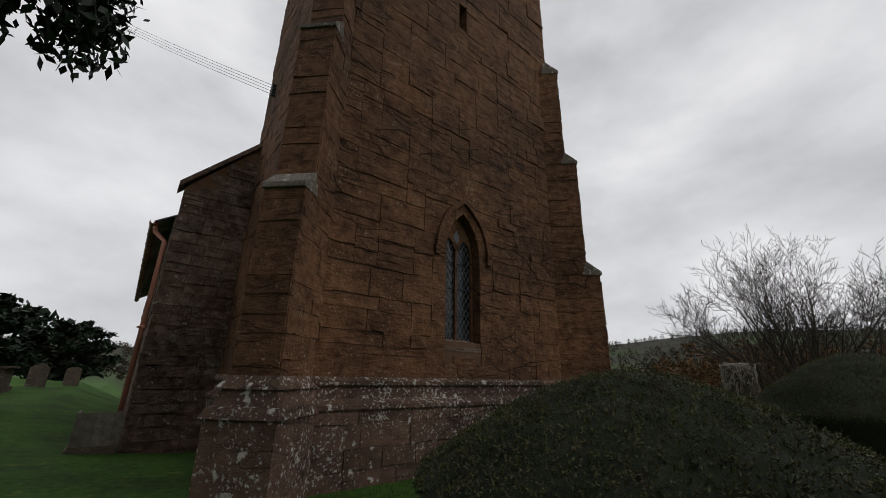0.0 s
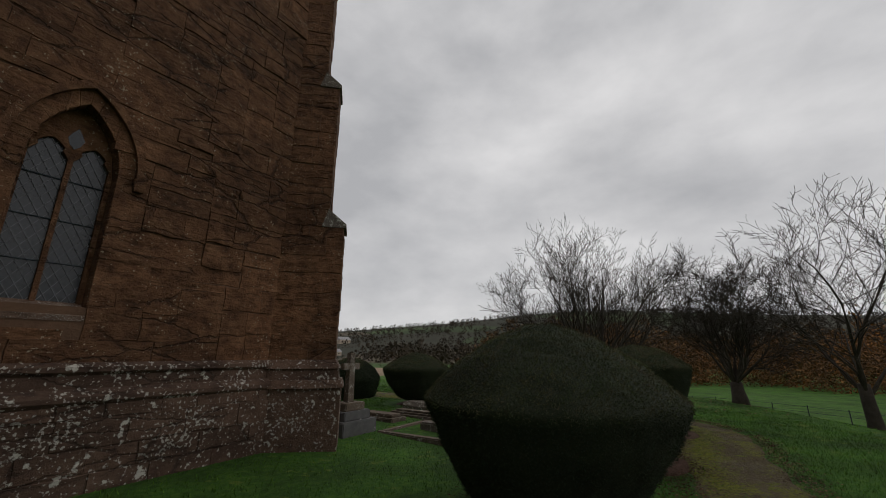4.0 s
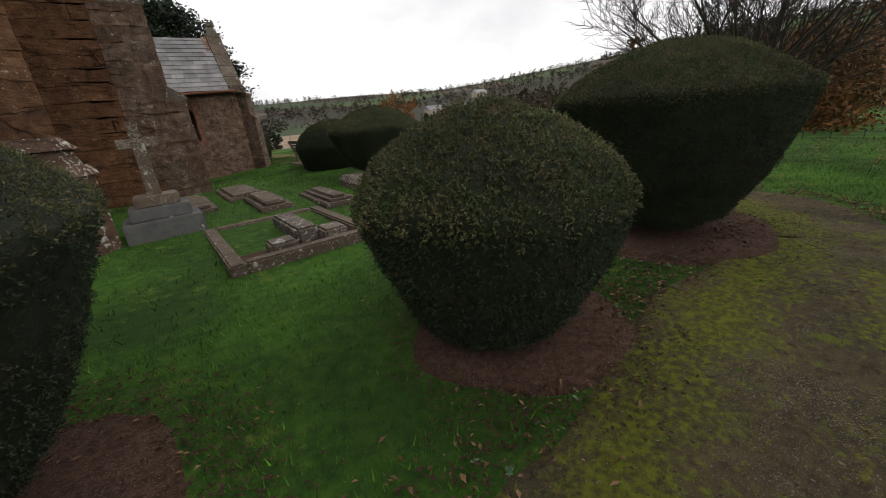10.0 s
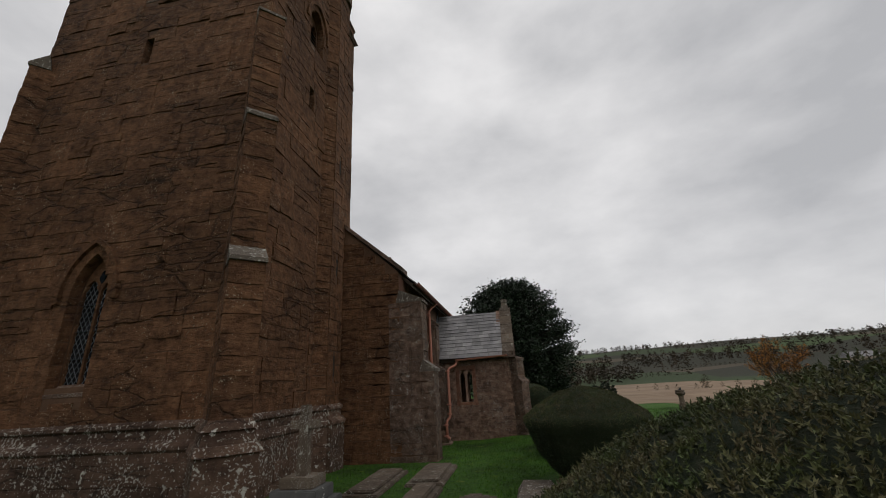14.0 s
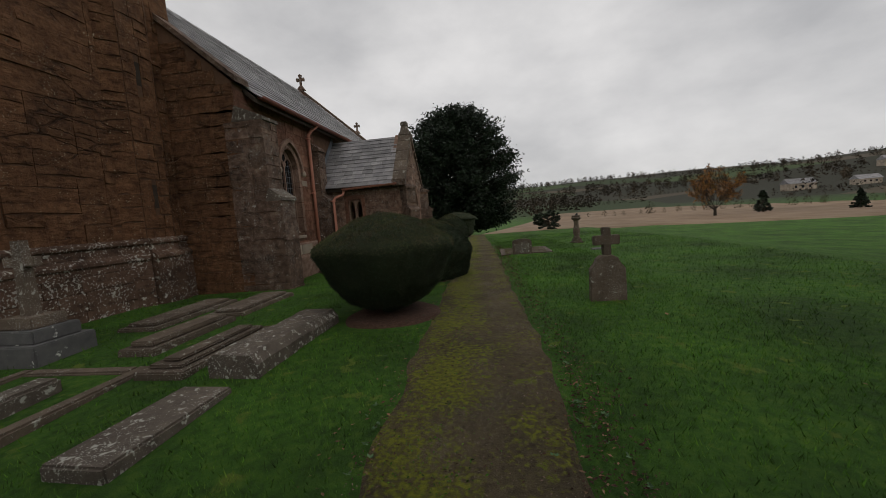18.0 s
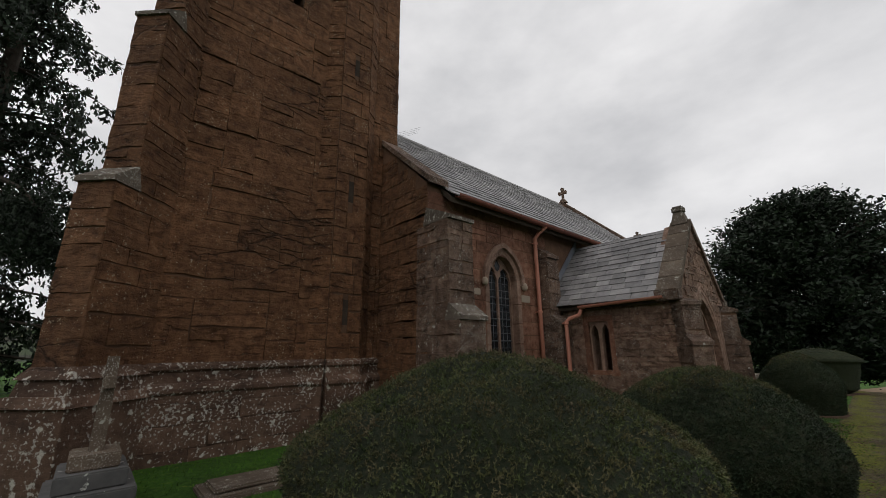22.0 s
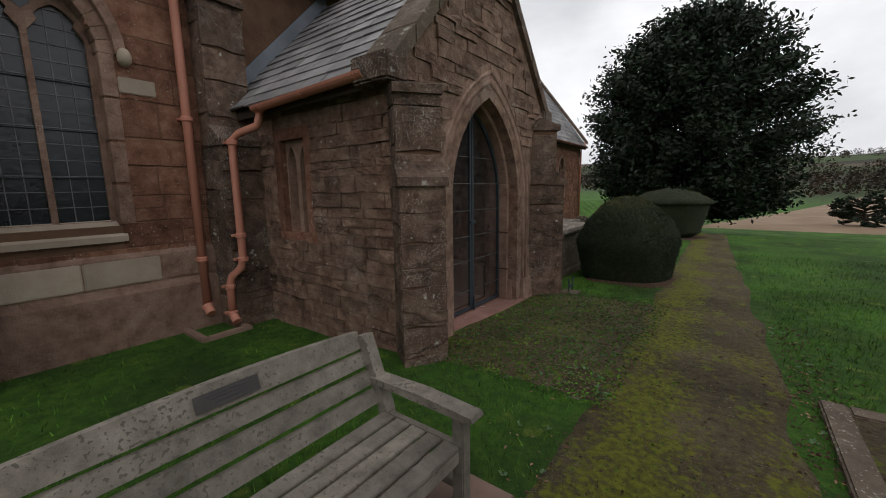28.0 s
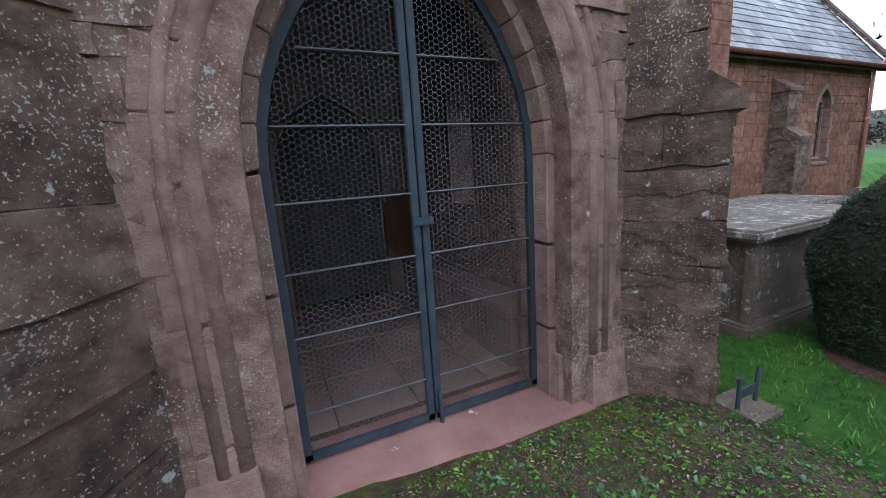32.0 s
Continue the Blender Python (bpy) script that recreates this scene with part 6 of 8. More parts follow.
# ---- boot scraper ----
bs = thing("boot_scraper", "small iron boot scraper on a rough stone beside the arch", "boot scraper")
part("stone", boxes((-2.02, -1.72, 15.78, 16.06, -0.2, -0.03), bevel=0.03), M_GRAVE2, bs)
for y in (15.84, 16.0):
    bm = bmesh.new()
    tube(bm, [(-1.87, y, -0.05), (-1.87, y, 0.12), (-1.87, y + (0.02 if y > 15.9 else -0.02), 0.16)], [0.012, 0.011, 0.016], 6)
    part("upright", bm, M_IRON, bs)
part("blade", boxes((-1.876, -1.864, 15.84, 16.0, 0.03, 0.08)), M_IRON, bs)

# ---- garden bench ----
def garden_bench(x, y0, y1, label):
    """A slatted bench that faces +x, from y0 to y1, its front at x."""
    z = ground(x - 0.3, (y0 + y1) / 2) + 0.0
    t = thing("garden_bench", label, "bench", at=(x, (y0 + y1) / 2, z))
    t.scale = (1.0, 1.0, 0.81)
    L = (y1 - y0) / 2
    back = lambda q, h: -0.5 - 0.17 * max(0, h - 0.4) / 0.45
    for s in (-1, 1):
        y = s * (L - 0.035)
        bm = bmesh.new()
        hexa(bm, [(-0.53, y - 0.032, 0), (-0.47, y - 0.032, 0), (-0.47, y + 0.032, 0), (-0.53, y + 0.032, 0)], [(-0.53, y - 0.032, 0.42), (-0.47, y - 0.032, 0.42), (-0.47, y + 0.032, 0.42), (-0.53, y + 0.032, 0.42)])
        hexa(bm, [(-0.53, y - 0.032, 0.42), (-0.47, y - 0.032, 0.42), (-0.47, y + 0.032, 0.42), (-0.53, y + 0.032, 0.42)], [(-0.68, y - 0.032, 0.86), (-0.62, y - 0.032, 0.88), (-0.62, y + 0.032, 0.88), (-0.68, y + 0.032, 0.86)])
        part("back_post", bm, M_OAK, t)
        part("front_leg", boxes((-0.06, 0.0, y - 0.032, y + 0.032, 0, 0.58), bevel=0.006), M_OAK, t)
        bm = bmesh.new()
        prism(bm, [(-0.6, y - 0.045, 0.585), (0.02, y - 0.045, 0.575), (0.06, y - 0.045, 0.59), (0.05, y - 0.045, 0.615), (-0.25, y - 0.045, 0.635), (-0.6, y - 0.045, 0.62)], (0, 0.09, 0))
        part("armrest", bm, M_OAK, t, "pale worn armrest")
        part("side_rail", boxes((-0.5, -0.04, y - 0.02, y + 0.02, 0.33, 0.4), bevel=0.004), M_OAK, t)
        part("stretcher", boxes((-0.5, -0.04, y - 0.018, y + 0.018, 0.12, 0.17), bevel=0.004), M_OAK, t)
    for i in range(5):
        x0 = -0.49 + i * 0.098
        part("seat_slat", boxes((x0, x0 + 0.082, -L + 0.07, L - 0.07, 0.395, 0.418), bevel=0.004), M_OAK, t)
    part("front_rail", boxes((-0.045, -0.02, -L + 0.06, L - 0.06, 0.31, 0.39), bevel=0.004), M_OAK, t)
    for i, h in enumerate((0.47, 0.58, 0.69)):
        xx = back(0, h)
        bm = bmesh.new()
        hexa(bm, [(xx - 0.012, -L + 0.06, h), (xx + 0.012, -L + 0.06, h), (xx + 0.012, L - 0.06, h), (xx - 0.012, L - 0.06, h)], [(xx - 0.042, -L + 0.06, h + 0.075), (xx - 0.018, -L + 0.06, h + 0.075), (xx - 0.018, L - 0.06, h + 0.075), (xx - 0.042, L - 0.06, h + 0.075)])
        part("back_slat", bm, M_OAK, t)
    bm = bmesh.new()
    n = 24
    lo, hi = 0.79, []
    for i in range(n):
        a, b = -L + 0.06 + (2 * L - 0.12) * i / n, -L + 0.06 + (2 * L - 0.12) * (i + 1) / n
        tp = lambda q: 0.875 + 0.045 * max(0.0, math.cos(q / L * 1.55)) ** 0.7
        xx = back(0, 0.8)
        hexa(bm, [(xx - 0.014, a, lo), (xx + 0.014, a, lo), (xx + 0.014, b, lo), (xx - 0.014, b, lo)], [(xx - 0.05, a, tp(a)), (xx - 0.022, a, tp(a)), (xx - 0.022, b, tp(b)), (xx - 0.05, b, tp(b))])
    bmesh.ops.remove_doubles(bm, verts=bm.verts, dist=1e-5)
    part("top_rail", bm, M_OAK, t, "arched top rail")
    bm = bmesh.new()
    hexa(bm, [(-0.638, -0.12, 0.815), (-0.634, -0.12, 0.815), (-0.634, 0.12, 0.815), (-0.638, 0.12, 0.815)], [(-0.66, -0.12, 0.885), (-0.656, -0.12, 0.885), (-0.656, 0.12, 0.885), (-0.66, 0.12, 0.885)])
    pq = part("plaque", bm, M_PLAQUE, t, "dark memorial plaque")
    for k in range(3):
        bm = bmesh.new()
        zz = 0.868 - k * 0.017
        xx = -0.634 - 0.022 * (zz - 0.815) / 0.07 + 0.0016
        box(bm, xx, xx + 0.0006, -0.08 + 0.015 * k, 0.08 - 0.012 * k, zz, zz + 0.006)
        part("engraved_line", bm, M_WIRE, pq)
    return t


garden_bench(-0.92, 10.33, 11.79, "silvered slatted wooden garden bench with a memorial plaque")
bp = thing("bench_base", "flat stone paving under the garden bench", "paving", kind="structure")
for i in range(3):
    part("paving_slab", boxes((-1.62, -0.76, 10.05 + i * 0.63, 10.67 + i * 0.63, -0.2, ground(-1.2, 10.8) + 0.04), bevel=0.012), M_FLAG, bp)

# ---- graves ----
def slab(name, label, x0, x1, y0, y1, h, material, steps=1, turn=0.0, hump=0.0, group="ledger stones"):
    xm, ym = (x0 + x1) / 2, (y0 + y1) / 2
    z = ground(xm, ym)
    t = thing(name, label, "gravestone", group=group, at=(xm, ym, z))
    t.rotation_euler = (0, 0, radians(turn))
    w, l = (x1 - x0) / 2, (y1 - y0) / 2
    for i in range(steps):
        k, z0, z1 = i * 0.09, h * i / steps, h * (i + 1) / steps
        if hump and i == steps - 1:
            bm = bmesh.new()
            prof = [(-w, -0.1), (-w, h * 0.55), (-w * 0.75, h), (w * 0.75, h), (w, h * 0.55), (w, -0.1)]
            n = 10
            rings = [[bm.verts.new((a * (1 - 0.06 * abs(q / n - 0.5)) + 0.02 * noise.noise((a * 3, q * 0.5, 1)), -l + 2 * l * q / n, b + 0.03 * noise.noise((a * 4, q * 0.7, b * 3)))) for a, b in prof] for q in range(n + 1)]
            for a, b in zip(rings, rings[1:]):
                for j in range(len(prof) - 1):
                    bm.faces.new((a[j], a[j + 1], b[j + 1], b[j]))
            bm.faces.new(rings[0])
            bm.faces.new(rings[-1][::-1])
        else:
            bm = boxes((-w + k, w - k, -l + k, l - k, z0 - (0.12 if i == 0 else 0), z1), bevel=0.018)
        part("stone" if i == 0 else "upper_stone", bm, material, t)
    return t


slab("ledger_stone", "thick white-lichened flat grave slab lying in the grass", -2.66, -2.16, 2.8, 3.92, 0.08, M_GRAVE, turn=-3)
slab("coped_stone", "low hump-backed grave stone covered in white lichen", -2.52, -1.96, 4.15, 5.85, 0.2, M_GRAVE, hump=1, turn=-4)
slab("ledger_stone", "stepped mossy flat grave stone", -3.38, -2.8, 4.15, 5.7, 0.12, M_GRAVE2, steps=3, turn=-2)
slab("ledger_stone", "dark lichened low coped grave stone", -4.2, -3.7, 4.75, 6.2, 0.14, M_GRAVE2, steps=2, turn=-1)
slab("ledger_stone", "flat grave slab by the tower wall", -5.3, -4.65, 5.75, 7.6, 0.1, M_GRAVE2, steps=2)
slab("ledger_stone", "flat grave slab beside the tower", -4.4, -3.72, 6.4, 8.0, 0.1, M_GRAVE2, steps=2)
kg = thing("kerbed_grave", "grave plot edged with lichened stone kerbs", "grave")
for q in ((-5.05, -4.9, 2.45, 4.45), (-3.6, -3.45, 2.45, 4.45), (-4.9, -3.6, 2.45, 2.6), (-4.9, -3.6, 4.3, 4.45)):
    part("kerb", boxes((*q, -0.3, 0.0), bevel=0.02), M_GRAVE2, kg)
part("infill", boxes((-4.9, -3.6, 2.6, 4.3, -0.3, -0.09)), M_SOIL, kg)
for q, h in (((-4.25, -3.98, 2.9, 4.0), 0.2), ((-4.0, -3.72, 2.68, 3.0), 0.17), ((-4.6, -4.3, 2.7, 2.98), 0.15)):
    part("fallen_stone", boxes((*q, -0.3, h - 0.11), bevel=0.03), M_GRAVE, kg)

cm = thing("cross_memorial", "tall plain stone cross on a three-step dark plinth", "memorial", at=(-5.42, 4.86, -0.03))
for i, (w, z0, z1, m_) in enumerate(((0.44, -0.2, 0.26, M_DARK), (0.34, 0.26, 0.42, M_DARK), (0.25, 0.42, 0.56, M_GRAVE2))):
    part("step", boxes((-w, w, -w * 0.8, w * 0.8, z0, z1), bevel=0.015), m_, cm)
bm = bmesh.new()
hexa(bm, [(-0.08, -0.06, 0.56), (0.08, -0.06, 0.56), (0.08, 0.06, 0.56), (-0.08, 0.06, 0.56)], [(-0.06, -0.05, 1.48), (0.06, -0.05, 1.48), (0.06, 0.05, 1.48), (-0.06, 0.05, 1.48)])
part("shaft", bm, M_GRAVE2, cm)
part("cross_arm", boxes((-0.22, 0.22, -0.05, 0.05, 1.16, 1.28), bevel=0.01), M_GRAVE2, cm)


def headstone(name, label, x, y, w, h, th, material, top="flat", turn=0.0, lean=0.0, group="headstones", lines=0):
    t = thing(name, label, "headstone", group=group, at=(x, y, ground(x, y)))
    t.rotation_euler = (radians(lean), 0, radians(turn))
    pts = [(-w / 2, -0.15), (w / 2, -0.15), (w / 2, h * 0.8)]
    for k in range(1, 12):
        a = k / 12
        u = w / 2 - w * a
        if top == "round":
            z = h * 0.8 + h * 0.2 * math.sin(math.pi * a)
        elif top == "scroll":
            z = h * 0.9 + h * 0.08 * math.sin(math.pi * a) + h * 0.025 * math.cos(a * math.tau * 3)
        elif top == "gothic":
            z = h * 0.72 + h * 0.28 * (1 - abs(2 * a - 1)) ** 0.7
        else:
            z = h * 0.97
        pts.append((u, z))
    pts.append((-w / 2, h * 0.8))
    bm = bmesh.new()
    prism(bm, [(u, -th / 2, z) for u, z in pts], (0, th, 0))
    bmesh.ops.bevel(bm, geom=[e for e in bm.edges], offset=0.008, segments=1, affect="EDGES")
    part("stone", bm, material, t)
    for k in range(lines):
        zz = h * 0.62 - k * h * 0.11
        part("worn_line", boxes((-w * 0.32, w * 0.32, -th / 2 - 0.004, -th / 2 + 0.002, zz, zz + h * 0.03)), M_GRAVE2, t)
    return t


hx, hy = 1.12, 12.32
hs = headstone("headstone", "low scroll-topped headstone spotted with white lichen", hx, hy, 0.55, 0.46, 0.12, M_GRAVE2, "scroll")
part("carved_panel", boxes((-0.2, 0.2, -0.066, -0.055, 0.05, 0.31)), M_GRAVE, hs, "sunk lettering panel with lichen")
gk = thing("kerbed_grave", "mossy grave plot edged with flat stone kerbs", "grave")
for q in ((0.5, 0.64, 12.1, 13.9), (1.86, 2.0, 12.3, 13.9), (0.64, 1.86, 13.76, 13.9), (0.64, 0.78, 12.15, 12.3), (1.2, 1.86, 12.3, 12.42)):
    part("kerb", boxes((*q, -0.2, ground(1.2, 12.8) + 0.035), bevel=0.012), M_GRAVE2, gk)
part("moss_infill", boxes((0.64, 1.86, 12.42, 13.76, -0.2, ground(1.2, 12.8) + 0.02)), M_PATH, gk)
slab("ledger_stone", "small flat dark stone set in the lawn", 3.1, 3.55, 12.25, 12.6, 0.03, M_DARK, group="")
hc = thing("cross_headstone", "stone cross on a scalloped gravestone base in the lawn", "headstone", at=(1.79, 6.33, ground(1.79, 6.33) + 0.03))
bm = bmesh.new()
prism(bm, [(u, -0.06, z) for u, z in ((-0.24, -0.15), (0.24, -0.15), (0.23, 0.42), (0.17, 0.47), (0.14, 0.56), (0.07, 0.6), (-0.07, 0.6), (-0.14, 0.56), (-0.17, 0.47), (-0.23, 0.42))], (0, 0.12, 0))
bmesh.ops.bevel(bm, geom=bm.edges[:], offset=0.01, segments=1, affect="EDGES")
part("base", bm, M_GRAVE2, hc)
part("shaft", boxes((-0.055, 0.055, -0.045, 0.045, 0.6, 0.98), bevel=0.01), M_GRAVE2, hc)
part("cross_arm", boxes((-0.17, 0.17, -0.049, 0.049, 0.74, 0.87), bevel=0.01), M_GRAVE2, hc)

sd = thing("sundial", "weathered stone baluster sundial pedestal on a square base", "sundial", at=(3.22, 14.83, ground(3.22, 14.83)))
sd.scale = (0.8, 0.8, 0.97)
part("base", boxes((-0.24, 0.24, -0.24, 0.24, -0.15, 0.06), bevel=0.02), M_GRAVE2, sd)
part("plinth_block", boxes((-0.17, 0.17, -0.17, 0.17, 0.06, 0.16), bevel=0.02), M_GRAVE2, sd)
bm = bmesh.new()
lathe(bm, [(0.14, 0.16), (0.15, 0.2), (0.11, 0.24), (0.145, 0.36), (0.15, 0.46), (0.115, 0.56), (0.095, 0.7), (0.11, 0.78), (0.1, 0.8)], 20)
part("baluster", bm, M_GRAVE2, sd, smooth=True)
bm = bmesh.new()
lathe(bm, [(0.1, 0.8), (0.19, 0.85), (0.2, 0.9), (0.17, 0.94), (0.19, 0.96), (0.18, 0.99)], 20)
part("capital", bm, M_GRAVE2, sd)
bm = bmesh.new()
prism(bm, [(-0.06, -0.004, 0.99), (0.08, -0.004, 0.99), (0.07, -0.004, 1.09)], (0, 0.008, 0))
part("gnomon", bm, M_IRON, sd)


def chest_tomb(name, label, x, y, w, l, h, material=M_GRAVE):
    t = thing(name, label, "chest tomb", group="chest tombs", at=(x, y, ground(x, y)))
    part("base", boxes((-w / 2 - 0.08, w / 2 + 0.08, -l / 2 - 0.08, l / 2 + 0.08, -0.25, 0.14), bevel=0.02), M_GRAVE2, t)
    bm = bmesh.new()
    hexa(bm, [(-w / 2, -l / 2, 0.14), (w / 2, -l / 2, 0.14), (w / 2, l / 2, 0.14), (-w / 2, l / 2, 0.14)], [(-w / 2, -l / 2, h), (w / 2, -l / 2, h), (w / 2, l / 2, h), (-w / 2, l / 2, h)])
    part("chest", bm, M_GRAVE2, t)
    for s in (-1, 1):
        part("corner_pilaster", boxes((s * w / 2 - 0.04, s * w / 2 + 0.04, -l / 2 - 0.02, -l / 2 + 0.06, 0.14, h), bevel=0.01), M_GRAVE2, t)
    bm = bmesh.new()
    prism(bm, [(u * w * 0.34, -l / 2 - 0.015, 0.2 + z * (h - 0.3)) for u, z in ((-1, 0), (1, 0), (1, 0.7), (0.7, 0.92), (0, 1), (-0.7, 0.92), (-1, 0.7))], (0, 0.02, 0))
    part("arched_panel", bm, M_GRAVE, t)
    part("lid", boxes((-w / 2 - 0.12, w / 2 + 0.12, -l / 2 - 0.12, l / 2 + 0.12, h, h + 0.09), bevel=0.025), material, t, "lichened overhanging lid")
    return t


chest_tomb("chest_tomb", "grey stone chest tomb with an arched end panel and lichened lid", -2.85, 17.9, 0.75, 1.7, 0.82)
chest_tomb("chest_tomb", "second grey chest tomb with a thin lid", -3.9, 20.2, 0.8, 1.7, 0.8)
for i, (x, y, w, h, tp) in enumerate(((-3.2, 22.6, 0.45, 0.75, "round"), (-4.0, 23.4, 0.4, 0.6, "gothic"), (-2.9, 24.6, 0.5, 0.95, "round"), (-4.6, 25.2, 0.5, 0.8, "scroll"), (-3.6, 27.0, 0.45, 0.85, "gothic"))):
    headstone("headstone", "grey weathered headstone beside the chancel", x, y, w, h, 0.1, M_GRAVE, tp, turn=RNG.uniform(-8, 8), lean=RNG.uniform(-4, 4))
chest_tomb("chest_tomb", "mossy table tomb with a thick sagging lid", -17.4, 13.5, 0.7, 1.5, 0.85, M_GRAVE2)
chest_tomb("chest_tomb", "old chest tomb behind the headstones", -19.3, 17.5, 0.8, 1.7, 0.9, M_GRAVE2)
chest_tomb("chest_tomb", "low weathered chest tomb in the far churchyard", -18.0, 19.5, 0.8, 1.7, 0.7, M_GRAVE2)
for i, (x, y, w, h, tp) in enumerate(((-19.3, 11.2, 0.62, 0.8, "scroll"), (-21.5, 14.0, 0.6, 0.9, "round"), (-22.6, 17.2, 0.7, 1.1, "scroll"), (-24.0, 18.5, 0.6, 1.0, "gothic"), (-20.6, 20.0, 0.5, 0.8, "round"), (-17.2, 22.5, 0.6, 0.9, "round"), (-16.3, 24.5, 0.55, 0.8, "scroll"), (-25.0, 14.5, 0.6, 0.8, "round"))):
    headstone("headstone", "leaning weathered headstone in the shaded churchyard", x, y, w, h, 0.1, M_GRAVE2, tp, turn=RNG.uniform(-10, 10), lean=RNG.uniform(-5, 5))
slab("ledger_stone", "pale flat kerb stone in the shaded grass", -20.6, -19.8, 7.6, 9.0, 0.12, M_GRAVE, group="")
for i, (x, y) in enumerate(((-24.5, 4.2), (-26.0, 5.8), (-23.0, 6.4))):
    headstone("headstone", "small pale headstone under the tall fir", x, y, 0.45, 0.7, 0.09, M_GRAVE, ("round", "gothic", "flat")[i], turn=70)
tank = thing("water_tank", "grey wooden water butt box under the drainpipe", "water tank", at=(NNX - 0.35, NY0 + 0.2, ground(NNX, NY0)))
for i in range(5):
    part("board", boxes((-0.32, -0.29, -0.35 + i * 0.14, -0.215 + i * 0.14, 0.15, 0.68), bevel=0.003), M_OAK, tank)
    part("board", boxes((-0.3 + i * 0.125, -0.18 + i * 0.125, -0.37, -0.345, 0.15, 0.68), bevel=0.003), M_OAK, tank)
part("base_stone", boxes((-0.36, 0.3, -0.4, 0.4, -0.2, 0.15), bevel=0.03), M_GRAVE2, tank)


# ---- trees ----
def bare_tree(name, label, x, y, h, trunk_h, r0, seed, limbs=9, open_=0.9, depth=3, side=9, crook=0.12, rise=0.5, fine_r=0.007, leaves=0, leaf_mat=None, leaf=0.07):
    """A leafless tree: limbs fan out from a short trunk, each set with side branches and twigs."""
    rng = random.Random(seed)
    t = thing(name, label, "tree", at=(x, y, ground(x, y)))
    sets, tips = {0: [], 1: []}, []

    def grow(p, d, L, r, lv):
        n = 7 if lv == 0 else 5 if lv == 1 else 3
        pts, rr = [p.copy()], [r]
        for i in range(n):
            d = (d + Vector((rng.gauss(0, crook), rng.gauss(0, crook), rng.gauss(0, crook * 0.6) + rise / n * (1.0 if lv == 0 else 0.45)))).normalized()
            p = p + d * L / n
            pts.append(p.copy())
            rr.append(max(fine_r, r * (1 - 0.82 * (i + 1) / n)))
            if lv < depth and (i > 0 or lv):
                kids = max(1, round(side * (1.0 if lv == 0 else 0.62 if lv == 1 else 0.45) / n + rng.uniform(-0.4, 0.6)))
                for _ in range(kids):
                    out_ = Matrix.Rotation(rng.random() * math.tau, 3, d) @ d.orthogonal().normalized()
                    nd = (d * rng.uniform(0.7, 1.2) + out_ * rng.uniform(0.6, 1.1) + Vector((0, 0, 0.15))).normalized()
                    grow(p.copy(), nd, L * rng.uniform(0.32, 0.56) * (1.12 - 0.45 * i / n), max(fine_r, rr[-1] * 0.55), lv + 1)
        sets[0 if lv == 0 else 1].append((pts, rr, 6 if lv == 0 else 4 if lv == 1 else 3))
        if lv >= depth - 1:
            tips.extend(pts[1:])

    bm = bmesh.new()
    foot = [Vector((0, 0, -0.3)), Vector((0.02, 0, 0.25)), Vector((0.03, 0.02, trunk_h * 0.6)), Vector((0.03, 0.03, trunk_h))]
    tube(bm, foot, [r0 * 1.5, r0 * 1.08, r0 * 0.95, r0 * 0.85], 10)
    part("trunk", bm, M_BARK, t, smooth=True)
    a0 = rng.random() * math.tau
    for k in range(limbs):
        q = (k + 0.5) / limbs
        a, lean_ = a0 + k * 2.4, open_ * q ** 0.6
        d = Vector((math.sin(lean_) * math.cos(a), math.sin(lean_) * math.sin(a), math.cos(lean_)))
        start = foot[2].lerp(foot[3], rng.uniform(0.1, 1.0))
        grow(start, d, (h - trunk_h) * rng.uniform(0.72, 0.95) * (1.0 - 0.12 * q), r0 * rng.uniform(0.2, 0.36), 0)
    for k, nm, m_ in ((0, "limb", M_BARK), (1, "twig", M_TWIG)):
        vs, fs = [], []
        for pts, rr, sides in sets[k]:
            base = len(vs)
            for i, p in enumerate(pts):
                d = (pts[min(i + 1, len(pts) - 1)] - pts[max(i - 1, 0)]).normalized()
                a = d.orthogonal().normalized()
                b = d.cross(a)
                for c in range(sides):
                    vs.append(tuple(p + rr[i] * (a * math.cos(c * math.tau / sides) + b * math.sin(c * math.tau / sides))))
            for i in range(len(pts) - 1):
                for c in range(sides):
                    q = base + i * sides
                    fs.append((q + c, q + (c + 1) % sides, q + sides + (c + 1) % sides, q + sides + c))
        tagged(part(nm, (vs, fs), m_, t), kind="stuff")
    if leaves:
        vs, fs = [], []
        for _ in range(leaves):
            p = rng.choice(tips)
            quad(vs, fs, p + Vector((rng.gauss(0, 0.12), rng.gauss(0, 0.12), rng.gauss(0, 0.12) - 0.05)), rng, leaf * rng.uniform(0.6, 1.3))
        tagged(part("foliage", (vs, fs), leaf_mat, t), kind="stuff")
    return t


def quad(vs, fs, p, rng, s, flatten=1.0):
    a = Vector((rng.gauss(0, 1), rng.gauss(0, 1), rng.gauss(0, 1) * flatten)).normalized()
    b = a.cross(Vector((rng.gauss(0, 1), rng.gauss(0, 1), rng.gauss(0, 1)))).normalized()
    m = len(vs)
    vs.extend([tuple(p - a * s), tuple(p + b * s * 0.45), tuple(p + a * s), tuple(p - b * s * 0.45)])
    fs.append((m, m + 1, m + 2, m + 3))


